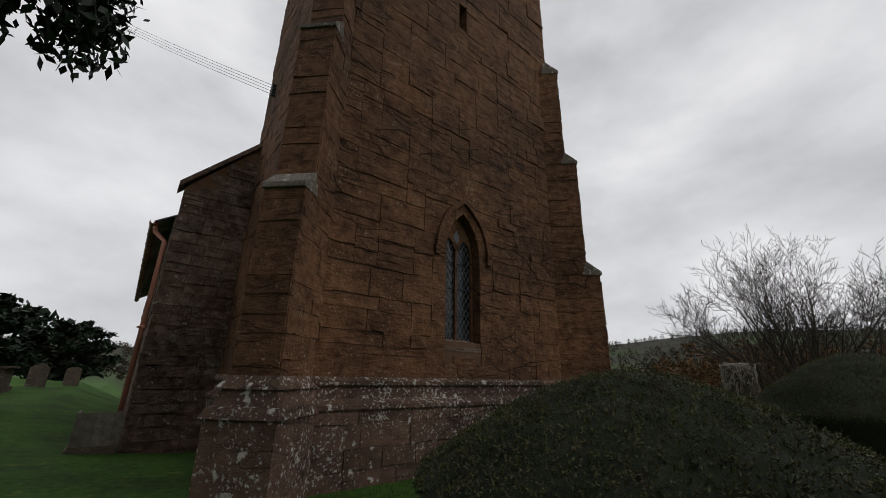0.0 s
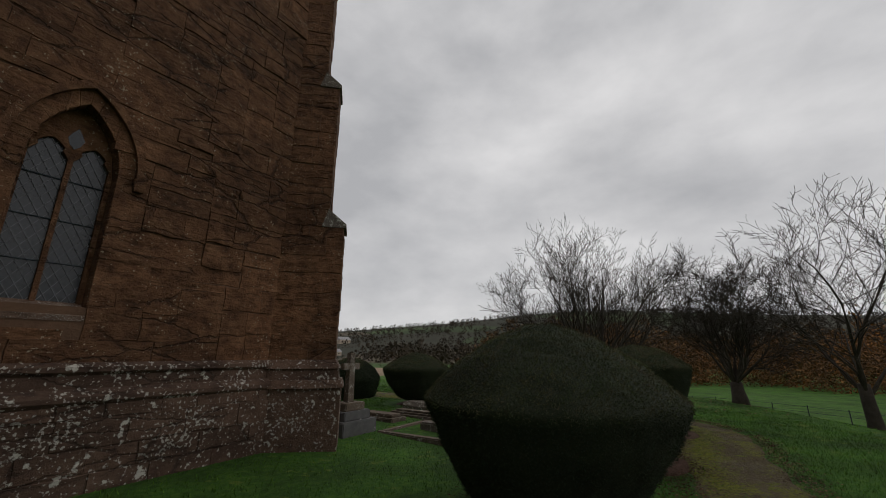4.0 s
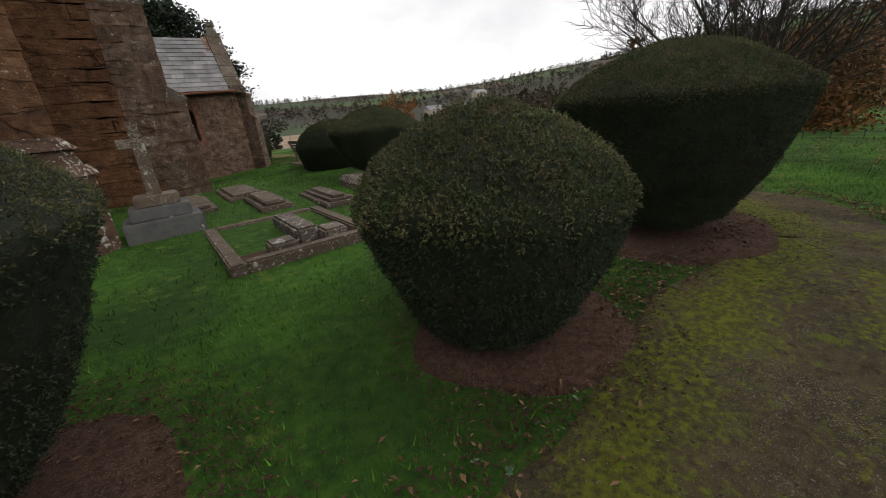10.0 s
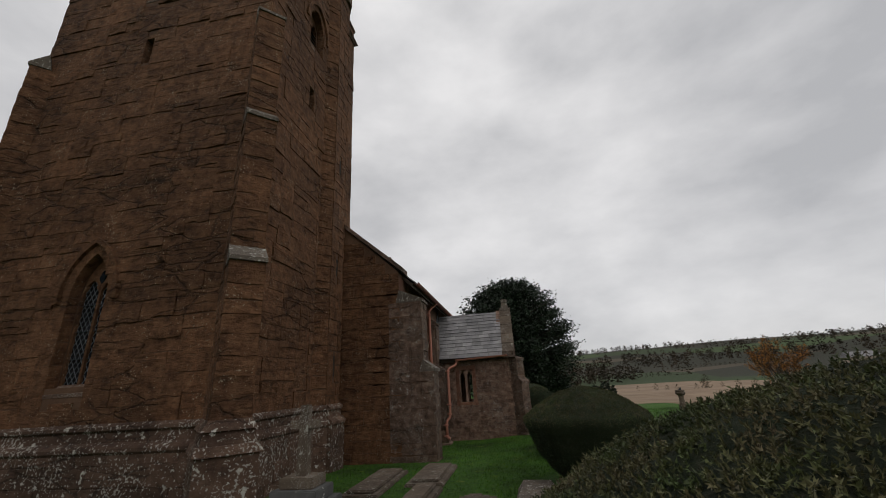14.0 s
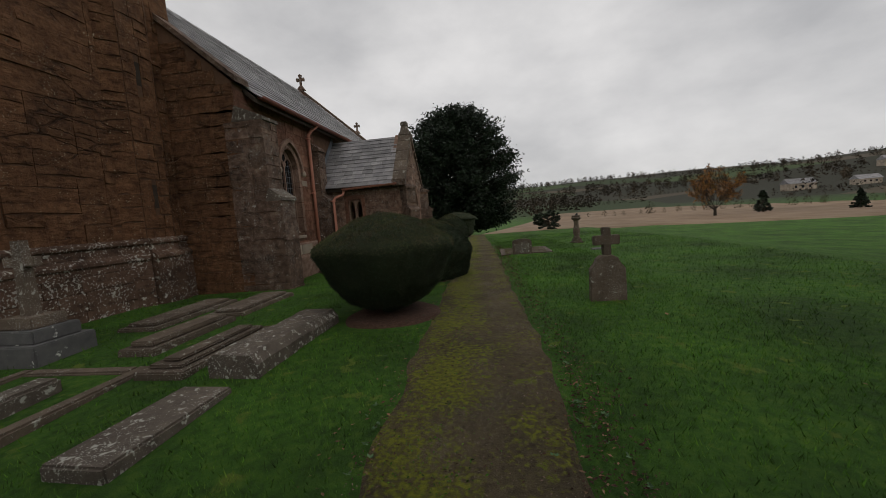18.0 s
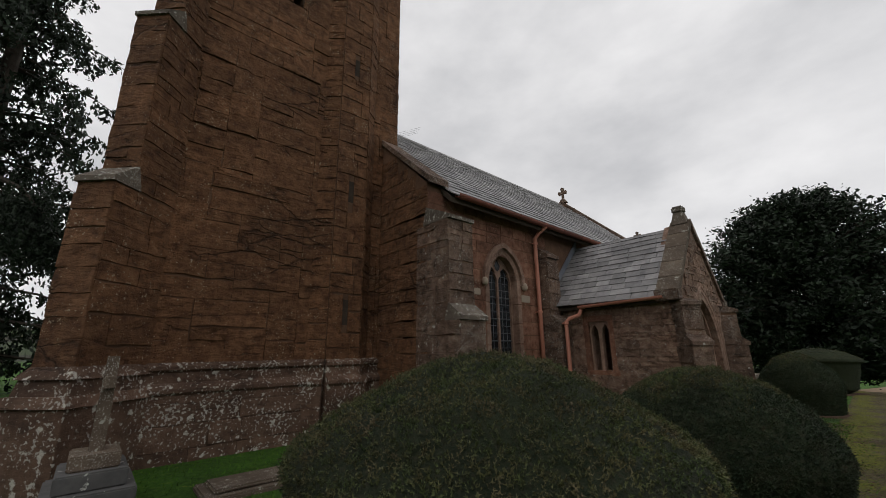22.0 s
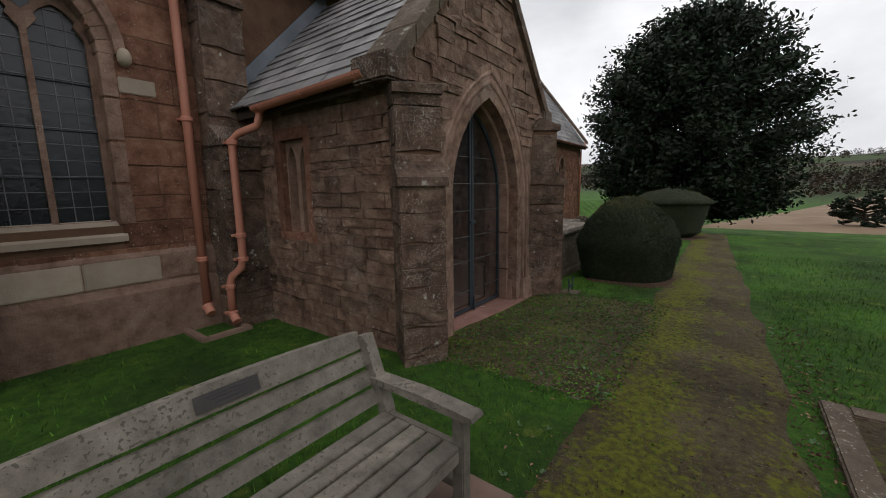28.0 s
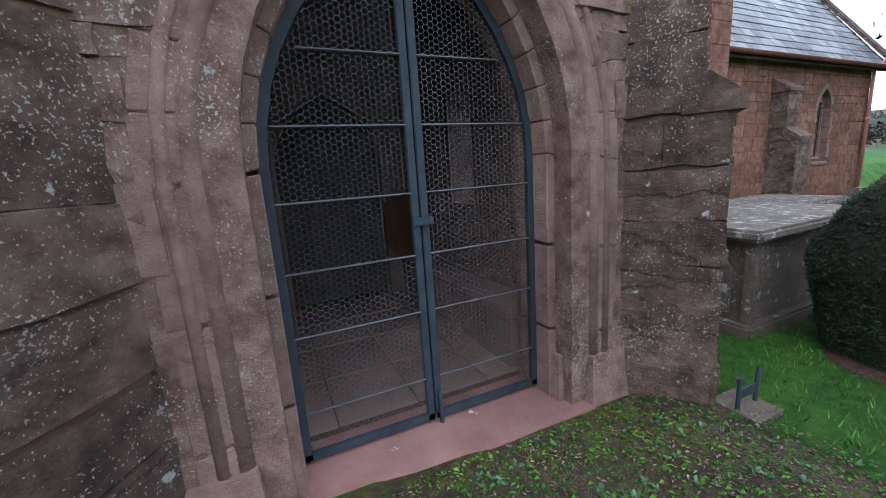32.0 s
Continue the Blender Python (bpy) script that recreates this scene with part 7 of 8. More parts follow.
bare_tree("bare_tree", "broad leafless field tree with upswept fan-shaped branches", 16.0, 4.6, 10.6, 0.9, 0.38, 21, limbs=14, open_=1.02, side=12, rise=0.42, crook=0.1, fine_r=0.009)
bare_tree("thorn_tree", "dense twiggy leafless thorn tree by the fence", 5.65, -1.95, 5.0, 0.7, 0.2, 5, limbs=14, open_=0.72, side=12, rise=0.25, crook=0.2, fine_r=0.005)
bare_tree("bare_tree", "tall leafless tree with a stout dark trunk and crooked branches", 4.1, -4.64, 6.8, 1.2, 0.15, 9, limbs=9, open_=0.85, side=10, rise=0.2, crook=0.2, fine_r=0.005)
bare_tree("autumn_tree", "autumn tree with sparse orange-brown leaves", 4.4, -11.6, 7.6, 1.0, 0.2, 13, limbs=12, open_=1.3, side=8, rise=0.2, leaves=9000, leaf_mat=M_AUTUMN, leaf=0.06)
bare_tree("bare_tree", "round-headed leafless oak in the lower pasture", 36, -22, 11, 2.2, 0.5, 17, limbs=14, open_=1.3, side=9, rise=0.2, fine_r=0.016, leaves=2500, leaf_mat=M_AUTUMN, leaf=0.12)
bare_tree("autumn_tree", "small orange autumn tree at the field edge", 33, 62, 7, 1.2, 0.2, 18, limbs=9, open_=1.0, side=6, fine_r=0.02, leaves=3500, leaf_mat=M_AUTUMN, leaf=0.12)


def fir_tree(name, label, x, y, h, reach, seed, step=0.75, low=0.08):
    """A fir whose layered limbs droop, each hung with curtains of small sprays."""
    rng = random.Random(seed)
    t = thing(name, label, "tree", at=(x, y, ground(x, y)))
    bm = bmesh.new()
    tube(bm, [(0, 0, -0.3), (0.1, 0, h * 0.4), (0.05, 0.1, h * 0.98)], [0.5, 0.36, 0.05], 10)
    part("trunk", bm, M_BARK, t, smooth=True)
    vs, fs, lv, lf = [], [], [], []
    z = h * low
    while z < h * 0.97:
        f = z / h
        for _ in range(rng.choice((4, 5, 6))):
            a = rng.random() * math.tau
            L = reach * (1 - f ** 2.2) * rng.choice((0.55, 0.75, 0.9, 1.0, 1.12)) + 0.5
            d = Vector((math.cos(a), math.sin(a), 0))
            pts = [Vector((0, 0, z)) + d * L * q + Vector((0, 0, L * (0.14 * q - 0.42 * q * q))) for q in (0, 0.25, 0.5, 0.75, 1.0)]
            w = Vector((-d.y, d.x, 0))
            m = len(lv)
            for i, p in enumerate(pts):
                r_ = 0.07 * (1 - i / 4.6)
                lv += [tuple(p + w * r_), tuple(p + Vector((0, 0, r_))), tuple(p - w * r_), tuple(p - Vector((0, 0, r_)))]
            lf += [(m + 4 * i + c, m + 4 * i + (c + 1) % 4, m + 4 * i + 4 + (c + 1) % 4, m + 4 * i + 4 + c) for i in range(4) for c in range(4)]
            n = int(6 + L * 3.4)
            for k in range(n):
                q = 0.18 + 0.84 * (k + rng.random()) / n
                i = min(3, int(q * 4))
                c = pts[i].lerp(pts[i + 1], q * 4 - i) + w * rng.gauss(0, 0.22 + 0.1 * L * (1 - q))
                drop = rng.uniform(0.25, 1.0) * (1.2 - 0.5 * f)
                sway = Vector((rng.gauss(0, 0.12), rng.gauss(0, 0.12), -1)) * drop
                for _ in range(21):
                    quad(vs, fs, c + sway * rng.random() + Vector((rng.gauss(0, 0.09), rng.gauss(0, 0.09), rng.gauss(0, 0.05))), rng, rng.uniform(0.06, 0.15), 2.2)
        z += step * rng.uniform(0.7, 1.3)
    tagged(part("limb", (lv, lf), M_BARK, t), kind="stuff")
    tagged(part("foliage", (vs, fs), M_YEWTREE, t), kind="stuff")
    return t


def leafy_tree(name, label, x, y, h, r, seed, lumps, quads, size, material, low=0.06, droop=0.0, trunk=0.4, cone=False, taper=0.75):
    """An evergreen: a trunk, limbs and a crown of many small leaf sprays in uneven lumps."""
    rng = random.Random(seed)
    t = thing(name, label, "tree", at=(x, y, ground(x, y)))
    bm = bmesh.new()
    tube(bm, [(0, 0, -0.3), (0.1, 0, h * 0.3), (0, 0.1, h * 0.9)], [trunk * 1.3, trunk, trunk * 0.2], 10)
    part("trunk", bm, M_BARK, t, smooth=True)
    vs, fs, bv = [], [], bmesh.new()
    for _ in range(lumps):
        f = rng.random()
        z = h * (low + (1 - low) * f)
        if cone:
            rad = r * (1 - f) ** taper * (0.72 + 0.28 * rng.random())
        else:
            rad = r * math.sqrt(max(0.02, 1 - (2 * (f - 0.42) / 1.2) ** 2)) * (0.75 + 0.3 * rng.random())
        a = rng.random() * math.tau
        end = Vector((rad * math.cos(a), rad * math.sin(a), z - droop * rad))
        root = Vector((0, 0, max(0.6, z - (0.15 * h if not cone else -0.02 * h))))
        tube(bv, [root, root.lerp(end, 0.6) + Vector((0, 0, 0.06 * rad)), end], [0.07, 0.045, 0.015], 4)
        for _ in range(quads):
            k = 0.35 + 0.68 * rng.random() ** 0.6
            p = root.lerp(end, k) + Vector((rng.gauss(0, 1), rng.gauss(0, 1), rng.gauss(0, 0.7))) * r * (0.06 if cone else 0.05)
            if droop:
                p.z -= abs(rng.gauss(0, 0.5)) * droop * 1.3
            quad(vs, fs, p, rng, size * rng.uniform(0.5, 1.4), 1.8 if droop else 0.7)
    ob = part("limb", bv, M_BARK, t)
    ob["kind"] = "stuff"
    ob = part("foliage", (vs, fs), material, t)
    ob["kind"] = "stuff"
    return t


leafy_tree("yew_tree", "huge dark spreading yew tree beyond the chancel", -2.3, 36.8, 11.9, 5.5, 31, 620, 150, 0.13, M_YEWTREE, low=0.10, trunk=0.6)
fir = fir_tree("fir_tree", "tall dark fir with drooping fronds beside the churchyard", -20.5, 0.5, 20.8, 5.0, 32, 0.62)
fir_tree("fir_tree", "broad dark fir with hanging fronds at the churchyard edge", -22.4, -6.4, 17.5, 5.4, 33)
leafy_tree("yew_tree", "dark low yew under the tall fir", -25.5, -1.5, 5.2, 3.6, 44, 160, 80, 0.16, M_YEWTREE, low=0.03)
leafy_tree("fir_tree", "smaller dark fir behind the tall one", -27, 6.0, 9.5, 3.2, 34, 120, 60, 0.24, M_YEWTREE, low=0.08, droop=0.3, cone=True)
leafy_tree("yew_tree", "low dark yew clump behind the graves", -22.5, 36, 5.0, 4.2, 35, 120, 60, 0.28, M_YEWTREE, low=0.05)
leafy_tree("holly_tree", "dark evergreen shrub behind the headstones", -17.6, 33, 3.6, 2.6, 36, 90, 60, 0.2, M_YEWTREE, low=0.05)
leafy_tree("yew_tree", "dark yew behind the fir trees", -33, -6, 11, 5.0, 39, 120, 60, 0.28, M_YEWTREE, low=0.05)
leafy_tree("field_bush", "lone round dark bush in the stubble field", 7.6, 52, 2.6, 1.8, 37, 50, 60, 0.14, M_YEWTREE, low=0.05, trunk=0.1)
leafy_tree("fir_tree", "small dark fir in the far hedge", 42, 66, 3.4, 1.4, 38, 60, 40, 0.16, M_YEWTREE, low=0.05, cone=True, trunk=0.15)
leafy_tree("fir_tree", "small dark fir in the far hedge", 52, 62, 2.8, 1.2, 41, 60, 40, 0.16, M_YEWTREE, low=0.05, cone=True, trunk=0.15)
# one long limb of the fir hangs over the grass by the tower
rb = random.Random(3)
bm = bmesh.new()
limb_ = [Vector((0.2, 0, 8.2)), Vector((2.9, 1.6, 6.9)), Vector((4.2, 2.7, 5.5)), Vector((4.95, 3.05, 4.6))]
tube(bm, limb_, [0.12, 0.08, 0.04, 0.015], 6)
limb_ob = part("hanging_limb", bm, M_BARK, fir)
vs, fs = [], []
for k in range(140):
    q = rb.random()
    c = limb_[1].lerp(limb_[3], q) + Vector((rb.gauss(0, 0.34), rb.gauss(0, 0.4), rb.gauss(0, 0.2)))
    drop = rb.uniform(0.5, 1.3)
    for _ in range(90):
        f_ = rb.random()
        quad(vs, fs, c + Vector((rb.gauss(0, 0.05), rb.gauss(0, 0.05), -drop * f_)), rb, 0.06 * rb.uniform(0.5, 1.3), 2.0)
tagged(part("frond", (vs, fs), M_YEWTREE, limb_ob), kind="stuff")

# overhead wires from the tower
for i in range(4):
    t = thing("overhead_wire", "thin overhead wire running from the tower wall", "wire", group="overhead wires")
    bm = bmesh.new()
    a, b = Vector((TX0, 8.6, 8.0 + i * 0.09)), Vector((-19.4, 19.8 + i * 0.1, 16.6 + i * 0.2))
    tube(bm, [a.lerp(b, k / 12) - Vector((0, 0, 0.12 * math.sin(math.pi * k / 12))) for k in range(13)], 0.007, 4)
    part("wire", bm, M_IRON, t)
    part("insulator", boxes((TX0 - 0.12, TX0, 8.56, 8.64, 7.97 + i * 0.09, 8.03 + i * 0.09)), M_IRON, t)

# ---- ivy-bound stump ----
st = thing("tree_stump", "thick tall tree stump bound in pale dead ivy stems", "tree stump", at=(6.45, 5.45, ground(6.45, 5.45)))
st.scale = (0.7, 0.7, 0.8)
rs = random.Random(77)
bm = bmesh.new()
lathe(bm, [(1.0, -0.3), (0.94, 0.2), (0.86, 0.8), (0.84, 1.5), (0.86, 2.1), (0.8, 2.45), (0.3, 2.55)], 28, wob=0.12)
part("trunk", bm, M_BARK, st, "dark rotten trunk", smooth=True)
for i in range(230):
    a, z = rs.random() * math.tau, rs.uniform(0, 2.5)
    pts, rad = [], 0.9
    up_ = rs.random() < 0.55 and z < 1.9
    for k in range(7):
        r_ = 0.87 + 0.07 * rs.random()
        pts.append((r_ * math.cos(a), r_ * math.sin(a), z))
        if up_:
            a += rs.uniform(-0.12, 0.12)
            z += rs.uniform(0.08, 0.2)
        else:
            a += rs.choice((-1, 1)) * rs.uniform(0.02, 0.16)
            z += rs.uniform(-0.09, 0.09)
        z = min(z, 2.68)
    bm = bmesh.new()
    tube(bm, pts, [0.028 * rs.uniform(0.5, 1.2)] * 6 + [0.008], 5)
    part("ivy_stem", bm, M_OAK if z > 1.5 else M_REED, st)
for i in range(60):
    a, r_ = rs.random() * math.tau, rs.uniform(0.1, 0.85)
    p = Vector((r_ * math.cos(a), r_ * math.sin(a), 2.52 + rs.uniform(0, 0.12)))
    bm = bmesh.new()
    b = rs.random() * math.tau
    q = p + Vector((math.cos(b), math.sin(b), rs.uniform(-0.15, 0.3))) * rs.uniform(0.25, 0.6)
    tube(bm, [p, p.lerp(q, 0.5) + Vector((0, 0, 0.05)), q], [0.03, 0.026, 0.014], 5)
    part("broken_stem", bm, M_OAK, st)
pg = thing("grass_tussock", "long arching yellowed grass tussock at the foot of the stump", "grass", at=(6.95, 4.75, ground(6.95, 4.75)))
vs, fs = [], []
for i in range(420):
    a, L_ = rs.random() * math.tau, rs.uniform(0.4, 0.9)
    d_ = Vector((math.cos(a), math.sin(a), 0))
    p0 = Vector((rs.gauss(0, 0.22), rs.gauss(0, 0.14), 0))
    s_ = Vector((-d_.y, d_.x, 0)) * 0.008
    m = len(vs)
    for k in range(4):
        q = k / 3
        c = p0 + d_ * L_ * q * 0.8 + Vector((0, 0, L_ * (0.75 * q - 0.65 * q * q)))
        vs += [tuple(c + s_ * (1 - q * 0.8)), tuple(c - s_ * (1 - q * 0.8))]
    fs += [(m + 2 * k, m + 2 * k + 1, m + 2 * k + 3, m + 2 * k + 2) for k in range(3)]
tagged(part("blade", (vs, fs), M_REED, pg), kind="stuff")

# ---- iron estate fence ----
fen = thing("estate_fence", "low rusted iron estate fence with thin stakes and rails", "fence")
FLINE = [(-8, -14.6), (-3.2, -12.2), (0.7, -9.9), (4.0, -7.3), (7.0, -4.8), (9.4, -2.2), (12.5, 1.2), (16, 6.0)]
fp = []
for (a, b), (c, d_) in zip(FLINE, FLINE[1:]):
    n = max(1, int(math.hypot(c - a, d_ - b) / 0.95))
    fp += [(a + (c - a) * i / n, b + (d_ - b) * i / n) for i in range(n)]
for x, y in fp:
    z = ground(x, y)
    part("stake", boxes((x - 0.009, x + 0.009, y - 0.014, y + 0.014, z - 0.2, z + 0.62 + rs.uniform(-0.04, 0.03))), M_IRON, fen)
for h_ in (0.2, 0.4, 0.58):
    bm = bmesh.new()
    tube(bm, [(x, y, ground(x, y) + h_ + 0.012 * math.sin(i * 1.3)) for i, (x, y) in enumerate(fp)], 0.007, 4)
    part("rail", bm, M_IRON, fen)
gp = thing("fence_post", "square weathered timber strainer post with a diagonal brace", "post", at=(0.7, -9.8, ground(0.7, -9.8)))
part("post", boxes((-0.07, 0.07, -0.07, 0.07, -0.3, 0.95), bevel=0.01), M_BARK, gp)
bm = bmesh.new()
tube(bm, [(0.05, -0.05, 0.75), (0.75, -0.75, -0.05)], 0.05, 6)
part("brace", bm, M_BARK, gp)

# ---- far land: stubble field, woods, hedges, farm ----
fv, ff = [], []
for j in range(25):
    for i in range(25):
        x, y = -7 + i * 3.8, 42 + j * 5.0
        x += (y - 42) * 0.25
        fv.append((x, y, ground(x, y) + (0.16 if 0 < i < 24 and j else -0.6)))
ff = [(j * 25 + i, j * 25 + i + 1, (j + 1) * 25 + i + 1, (j + 1) * 25 + i) for j in range(24) for i in range(24) if i + j * 0.55 < 22]
M_STUB = mat("stubble_field", [(0.19, 0.125, 0.075), (0.26, 0.18, 0.115), (0.30, 0.22, 0.15)], 0.25, rough=0.95, bump=0.4, fine=3, vary=0, stain=0.2, stain_scale=0.05)
tagged(part("field", (fv, ff), M_STUB, smooth=True), "pale brown stubble field beyond the churchyard", "field", kind="structure")
rw = random.Random(99)
wv, wf, hv, hf = [], [], [], []


def wood_tree(vs, fs, x, y, h, n, rng, lo=0.035, hi=0.085, foot=0.08):
    z = ground(x, y)
    for _ in range(n):
        f = rng.random()
        rad = h * 0.42 * math.sqrt(max(0.05, 1 - (2 * f - 0.9) ** 2))
        a, q = rng.random() * math.tau, rng.random() ** 0.5
        quad(vs, fs, Vector((x + rad * q * math.cos(a), y + rad * q * math.sin(a), z + h * (foot + (1 - foot) * f))), rng, h * rng.uniform(lo, hi))


count = 0
while count < 3600:
    a, r_ = radians(rw.uniform(-20, 165)), rw.uniform(110, 900)
    x, y = r_ * math.sin(a), r_ * math.cos(a)
    dense = noise.noise((x * 0.006, y * 0.006, 2.0)) + 0.25 * noise.noise((x * 0.03, y * 0.03, 4.0)) + (0.22 if r_ > 480 else 0) + 0.2 * math.exp(-((math.degrees(a) - 75) / 35) ** 2)
    if dense < 0.02 + rw.random() * 0.12:
        continue
    wood_tree(wv, wf, x, y, rw.uniform(4, 8.5), 36, rw, 0.09, 0.16, -0.05)
    count += 1
tagged(part("far_wood", (wv, wf), M_WOOD), "leafless brown woodland on the valley hills", "woodland", kind="stuff")
for k in range(60):
    a = radians(rw.uniform(-10, 150))
    r_ = rw.uniform(130, 620)
    x, y, b = r_ * math.sin(a), r_ * math.cos(a), rw.choice((a, a + math.pi / 2)) + rw.uniform(-0.2, 0.2)
    for i in range(22):
        wood_tree(hv, hf, x + i * 3.0 * math.sin(b), y + i * 3.0 * math.cos(b), rw.choice((1.8, 2.2, 2.6, 6.0)) if i % 5 else 3, 34, rw, 0.08, 0.15, -0.05)
for i in range(80):
    wood_tree(hv, hf, 24 + i * 2.2 + rw.uniform(-1, 1), 96 - i * 0.5 + rw.uniform(-2, 2), rw.choice((1.2, 1.6, 2.0, 2.8)), 160, rw, 0.03, 0.07, -0.05)
for i in range(330):
    a = radians(rw.uniform(62, 135))
    r_ = rw.uniform(95, 140)
    wood_tree(hv, hf, r_ * math.sin(a), r_ * math.cos(a), rw.uniform(5, 10), 110, rw)
tv, tf = [], []
for i in range(230):
    a = rw.uniform(52, 122)
    r_ = rw.uniform(26, 38) if a < 84 else rw.uniform(48, 72)
    x, y = -2 + r_ * math.sin(radians(a)), -1 + r_ * math.cos(radians(a))
    tall = 0.55 + 0.45 * min(1.0, (a - 50) / 18) + 0.35 * noise.noise((x * 0.12, y * 0.12, 8.0))
    wood_tree(tv, tf, x, y, rw.uniform(3.4, 6.0) * tall * (1.0 if r_ < 40 else 1.2), 440, rw, 0.018, 0.04, -0.08)
tagged(part("russet_thicket", (tv, tf), M_RUSSET), "russet and brown leafy thicket below the churchyard", "thicket", kind="stuff")
tagged(part("far_hedge", (hv, hf), M_SCRUB), "brown hedgerows between the valley fields", "hedge", kind="stuff")
for x, y, s_ in ((150, 210, 1.0), (175, 205, 0.8), (300, 330, 1.3)):
    f_ = thing("farmhouse", "small pale farm building on the far slope", "house", group="far farm", at=(x, y, ground(x, y)))
    part("wall", boxes((-6 * s_, 6 * s_, -3 * s_, 3 * s_, -2, 3.2 * s_)), M_PALE, f_)
    bm = bmesh.new()
    prism(bm, [(-6.4 * s_, -3.4 * s_, 3.1 * s_), (-6.4 * s_, 0, 5.6 * s_), (-6.4 * s_, 3.4 * s_, 3.1 * s_)], (12.8 * s_, 0, 0))
    part("roof", bm, M_SLATE, f_)
    for k in (-3, 0, 3):
        part("window", boxes((k * s_ - 0.5, k * s_ + 0.5, -3.03 * s_, -2.98 * s_, 1.0, 2.2 * s_)), M_GLASS, f_)

# ---- grass, leaves, weeds and grit ----
np.random.seed(7)
GG = np.array([[ground(-20 + i * 0.25, -10 + j * 0.25) for i in range(161)] for j in range(181)])


def ground_at(x, y):
    u, v = np.clip((x + 20) / 0.25, 0, 159.99), np.clip((y + 10) / 0.25, 0, 179.99)
    i, j = u.astype(int), v.astype(int)
    a, b = u - i, v - j
    return GG[j, i] * (1 - a) * (1 - b) + GG[j, i + 1] * a * (1 - b) + GG[j + 1, i] * (1 - a) * b + GG[j + 1, i + 1] * a * b


LP = np.array([(p.x, p.y, w) for p, w, _ in PATH_PTS[::3]])


def off_path(x, y):
    out = np.full(len(x), 1e9)
    for px_, py_, w_ in LP:
        out = np.minimum(out, np.hypot(x - px_, y - py_) - w_)
    return out


def built(x, y):
    """Where no grass grows: under walls, yews and graves."""
    m = (x > TX0 - 0.3) & (x < TX1 + 0.2) & (y > TY0 - 0.2) & (y < TY1)
    m |= (x > NNX - 0.1) & (x < NX + 0.1) & (y > NY0 - 0.05) & (y < NY1)
    m |= (x > NX) & (x < PX + 0.1) & (y > PW - 0.1) & (y < PE + 0.1)
    m |= (x > -5.05) & (x < -3.45) & (y > 2.45) & (y < 4.45)
    m |= (x > -2.62) & (x < -2.04) & (y > 2.72) & (y < 3.85)
    m |= (x > -2.3) & (x < -0.6) & (y > 13.0) & (y < 15.9)
    m |= (x > 0.5) & (x < 2.0) & (y > 12.1) & (y < 13.9)
    m |= (x > -1.62) & (x < -0.76) & (y > 10.05) & (y < 11.95)
    m |= (x > -2.36) & (x < -1.7) & (y > 13.3) & (y < 15.6) & (np.random.random(len(x)) < 0.6)
    for _, _, a, b, prof, _, _ in YEWS:
        m |= np.hypot(x - a, y - b) < max(q[0] for q in prof) * 0.98
    return m


def blades(n, x0, x1, y0, y1, reach, lo, hi, width):
    x, y = np.random.uniform(x0, x1, n), np.random.uniform(y0, y1, n)
    d_ = off_path(x, y)
    keep = (d_ > np.random.normal(0.0, 0.07, n)) & (d_ < reach) & ~built(x, y)
    x, y = x[keep], y[keep]
    z, k = ground_at(x, y), len(x)
    a, h_ = np.random.uniform(0, math.tau, k), np.random.uniform(lo, hi, k)
    b = np.random.uniform(0, math.tau, k)
    v = np.empty((k, 3, 3))
    v[:, 0] = np.stack([x - np.cos(a) * width, y - np.sin(a) * width, z - 0.005], 1)
    v[:, 1] = np.stack([x + np.cos(a) * width, y + np.sin(a) * width, z - 0.005], 1)
    v[:, 2] = np.stack([x + np.cos(b) * h_ * 0.6, y + np.sin(b) * h_ * 0.6, z + h_], 1)
    return v.reshape(-1, 3)


gv2 = np.concatenate([blades(420000, -13, 5, -6, 18, 2.4, 0.018, 0.045, 0.003), blades(120000, -16, 7, -8, 22, 6.0, 0.025, 0.06, 0.006)])
me = bpy.data.meshes.new("grass")
me.vertices.add(len(gv2))
me.vertices.foreach_set("co", gv2.ravel())
nt = len(gv2) // 3
me.loops.add(nt * 3)
me.loops.foreach_set("vertex_index", np.arange(nt * 3, dtype=np.int32))
me.polygons.add(nt)
me.polygons.foreach_set("loop_start", np.arange(0, nt * 3, 3, dtype=np.int32))
me.update()
me.materials.append(M_BLADE)
tagged(new("grass", me), "short mown churchyard grass", "grass", kind="stuff")


def litter(name, label, category, n, material, place, size, fold=0.35, lift=0.008):
    rng = random.Random(len(name) * 7 + n)
    vs, fs = [], []
    while len(fs) < n * 2:
        x, y = place(rng)
        z = ground(x, y) + 0.012 + lift * rng.random()
        a, s = rng.random() * math.tau, size * rng.uniform(0.5, 1.4)
        e, w = Vector((math.cos(a), math.sin(a), rng.uniform(-0.1, 0.25))), Vector((-math.sin(a), math.cos(a), 0))
        c, m = Vector((x, y, z)), len(vs)
        up_ = Vector((0, 0, fold * s * rng.uniform(0.2, 1.2)))
        vs += [tuple(c - e * s), tuple(c + w * s * 0.42 + up_), tuple(c + e * s * rng.uniform(0.8, 1.1)), tuple(c - w * s * 0.42 + up_ * rng.random())]
        fs += [(m, m + 1, m + 2), (m, m + 2, m + 3)]
    return tagged(part(name, (vs, fs), material), label, category, kind="stuff")


def edge_place(t0, t1, side, spread_):
    def f(rng):
        p, w, d_ = along(rng.uniform(t0, t1))
        n_ = Vector((-d_.y, d_.x)) * side
        q = p + n_ * (w + rng.gauss(0.05, spread_))
        return q.x, q.y
    return f


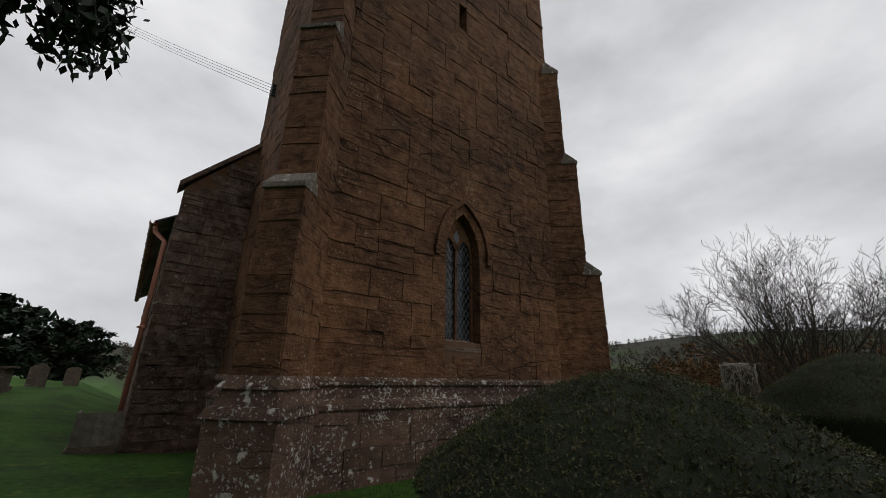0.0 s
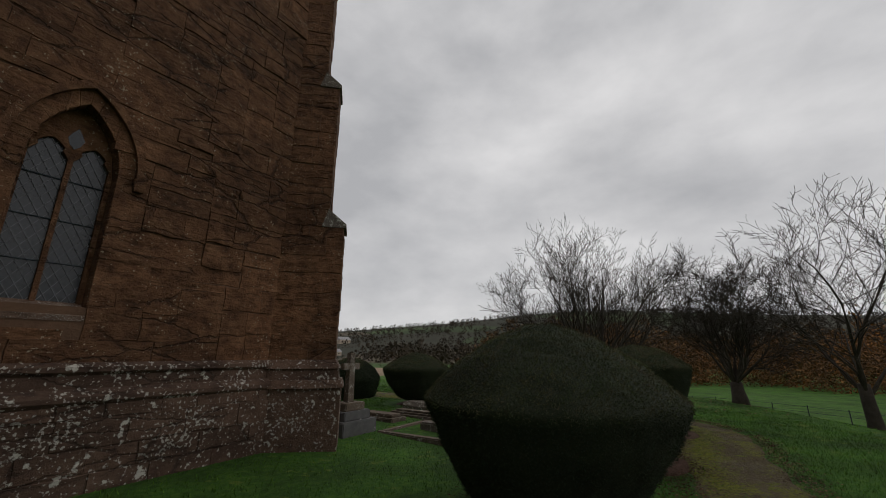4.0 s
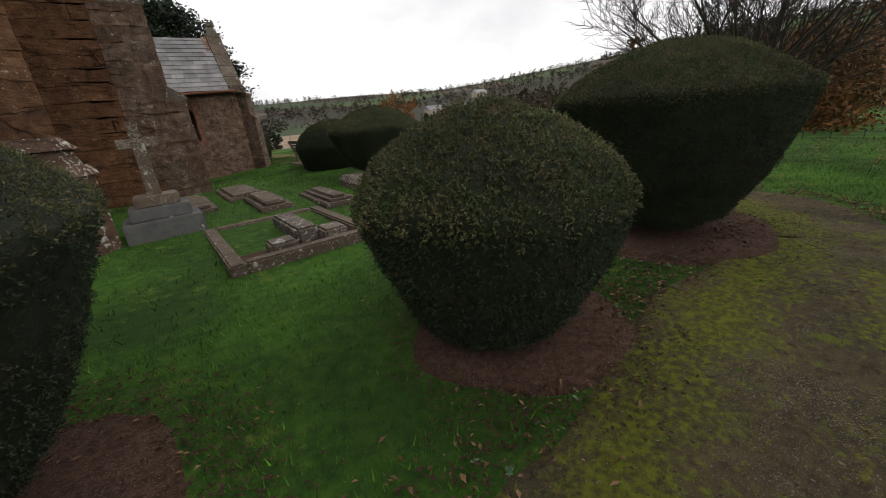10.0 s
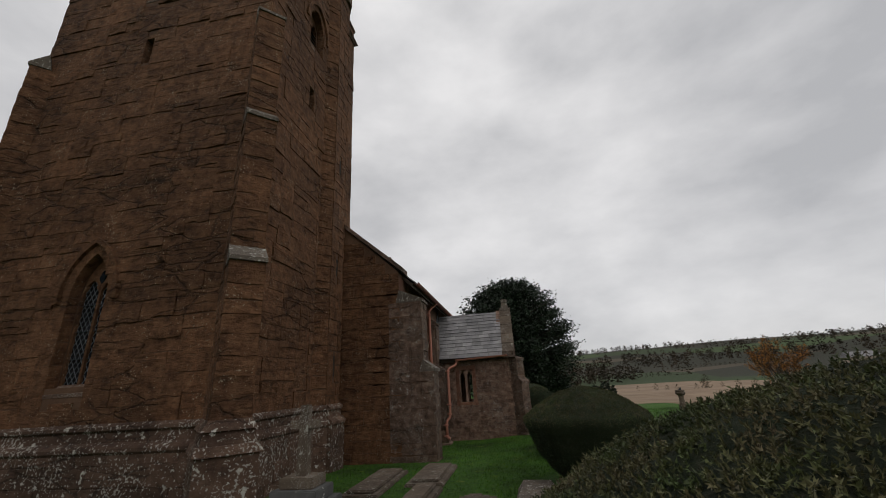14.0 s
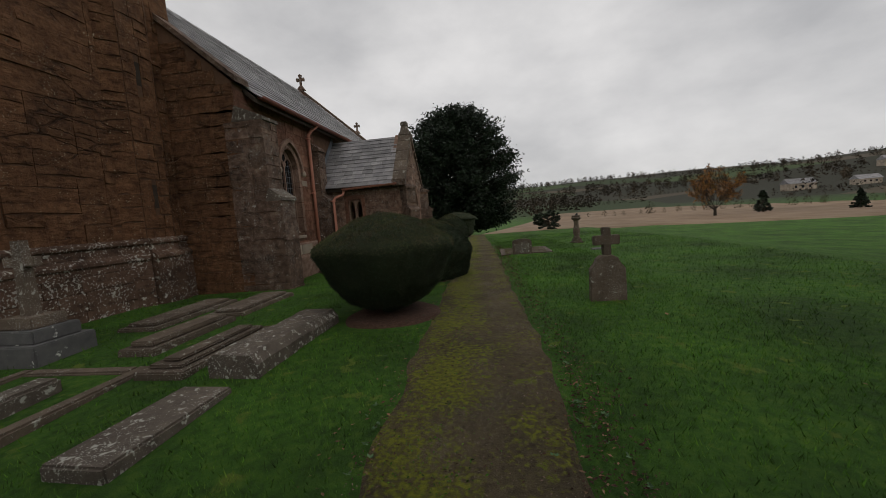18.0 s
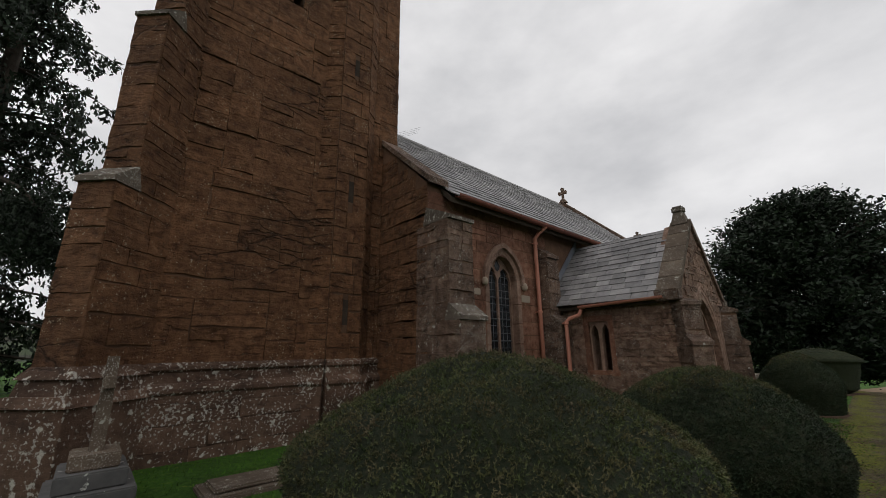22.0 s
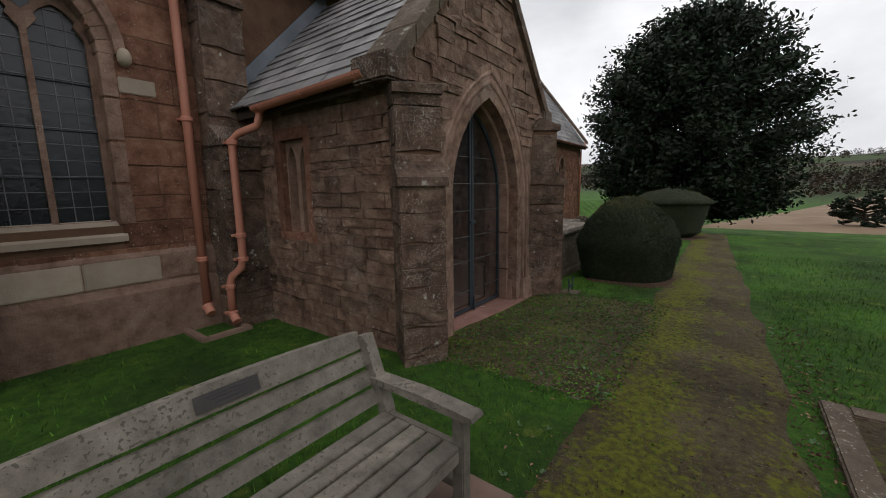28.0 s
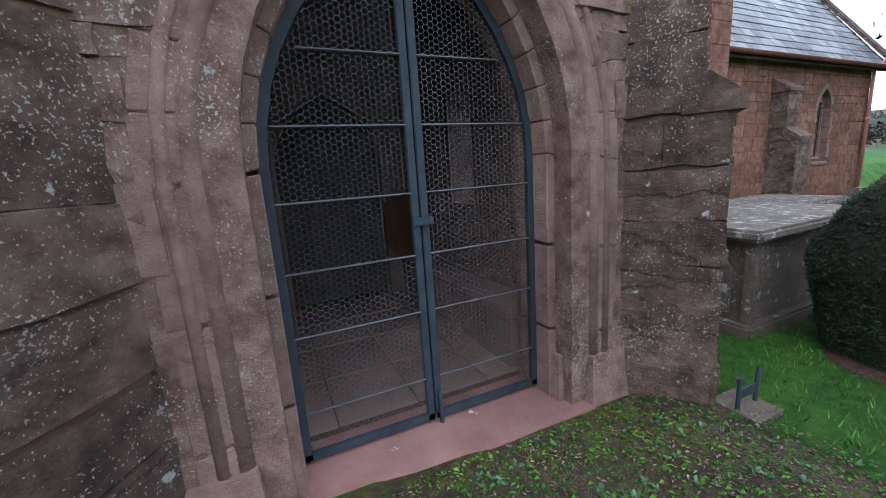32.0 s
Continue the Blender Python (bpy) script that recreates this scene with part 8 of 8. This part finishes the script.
K = 1 / (len(LINE) - 1)
litter("fallen_leaves", "dry brown fallen leaves along the outer path edge", "leaves", 2200, M_LEAF, edge_place(3.5 * K, 8.6 * K, -1, 0.1), 0.017)
litter("fallen_leaves", "scattered fallen leaves on the lawn", "leaves", 420, M_LEAF, edge_place(3 * K, 9 * K, -1, 1.6), 0.019)
litter("fallen_leaves", "brown leaves drifted under the bare trees", "leaves", 700, M_LEAF, lambda rng: (rng.gauss(5.5, 1.6), rng.gauss(-0.2, 1.6)), 0.035)
litter("fallen_leaves", "brown leaves between the clipped yews", "leaves", 170, M_LEAF, lambda rng: (rng.gauss(-2.7, 0.4), rng.gauss(-0.6, 0.25)), 0.02)
litter("fallen_leaves", "a few leaves and twigs along the straight path", "leaves", 500, M_LEAF, edge_place(8.5 * K, 14 * K, -1, 0.08), 0.017)
litter("fallen_leaves", "leaf scraps along the inner path edge", "leaves", 500, M_LEAF, edge_place(3 * K, 14 * K, 1, 0.14), 0.018)
litter("path_grit", "loose grit and needle scraps on the path", "gravel", 9000, M_SOIL, lambda rng: (lambda q: (q[0].x - q[2].y * q[1] * rng.uniform(-0.95, 0.95), q[0].y + q[2].x * q[1] * rng.uniform(-0.95, 0.95)))(along(rng.uniform(3 * K, 14.2 * K))), 0.011, 0.6, 0.016)
litter("path_grit", "pale gravel chips on the path", "gravel", 5000, M_FLAG, lambda rng: (lambda q: (q[0].x - q[2].y * q[1] * rng.uniform(-0.95, 0.95), q[0].y + q[2].x * q[1] * rng.uniform(-0.95, 0.95)))(along(rng.uniform(3 * K, 14.2 * K))), 0.008, 0.7, 0.016)
litter("path_moss", "bright tufts of moss on the path", "moss", 14000, M_BLADE, lambda rng: (lambda q: (q[0].x - q[2].y * q[1] * (m := rng.gauss(0.35, 0.28)), q[0].y + q[2].x * q[1] * m))(along(rng.uniform(3 * K, 14.2 * K))), 0.009, 0.9, 0.012)
fore = lambda rng: (rng.uniform(-2.25, -0.6), rng.uniform(12.95, 15.9))
litter("forecourt_grit", "pale gravel chips before the porch", "gravel", 3500, M_FLAG, fore, 0.009, 0.7, 0.02)
litter("forecourt_grit", "dark needle scraps before the porch", "gravel", 3500, M_SOIL, fore, 0.014, 0.6, 0.02)
litter("forecourt_moss", "green moss and clover tufts before the porch", "moss", 9000, M_BLADE, fore, 0.012, 0.9, 0.02)
litter("edge_litter", "brown twigs and leaf scraps along the inner path edge", "leaves", 5000, M_SOIL, edge_place(3 * K, 8.8 * K, 1, 0.17), 0.016, 0.7, 0.02)
litter("edge_litter", "brown twigs and crumbled leaves along the outer path edge", "leaves", 6000, M_SOIL, edge_place(3 * K, 14 * K, -1, 0.13), 0.015, 0.7, 0.02)
def ring_place(cx, cy, r, spread_):
    def f(rng):
        a, q = rng.random() * math.tau, r + rng.gauss(0, spread_)
        return cx + q * math.cos(a), cy + q * math.sin(a)
    return f


litter("needle_litter", "loose needles and twig scraps round the bare soil", "litter", 5200, M_SOIL, ring_place(-6.77, 0.01, 1.28, 0.16), 0.015, 0.6, 0.02)
litter("needle_litter", "pale leaf scraps on the bare soil", "litter", 700, M_LEAF, ring_place(-6.77, 0.01, 1.1, 0.3), 0.014, 0.6, 0.03)
litter("needle_litter", "brown scraps round the small yew", "litter", 1800, M_SOIL, ring_place(-3.65, 0.09, 0.82, 0.12), 0.014, 0.6, 0.02)
litter("edge_litter", "small pale leaf scraps along the inner path edge", "leaves", 1100, M_LEAF, edge_place(3 * K, 8.8 * K, 1, 0.2), 0.02, 0.6, 0.015)
rng_w = random.Random(5)
vs, fs = [], []
for k in range(500):
    x, y = edge_place(3 * K, 14 * K, rng_w.choice((-1, 1)), 0.12)(rng_w) if k % 3 else fore(rng_w)
    z = ground(x, y) + 0.02
    for j in range(7):
        a = rng_w.random() * math.tau
        e, w = Vector((math.cos(a), math.sin(a), rng_w.uniform(0.1, 0.7))), Vector((-math.sin(a), math.cos(a), 0))
        s, m, c = rng_w.uniform(0.012, 0.032), len(vs), Vector((x, y, z))
        vs += [tuple(c), tuple(c + e * s * 0.6 + w * s * 0.3), tuple(c + e * s), tuple(c + e * s * 0.6 - w * s * 0.3)]
        fs.append((m, m + 1, m + 2, m + 3))
tagged(part("weeds", (vs, fs), M_WEED), "small pale green weeds along the path edges", "weeds", kind="stuff")

build_faces()
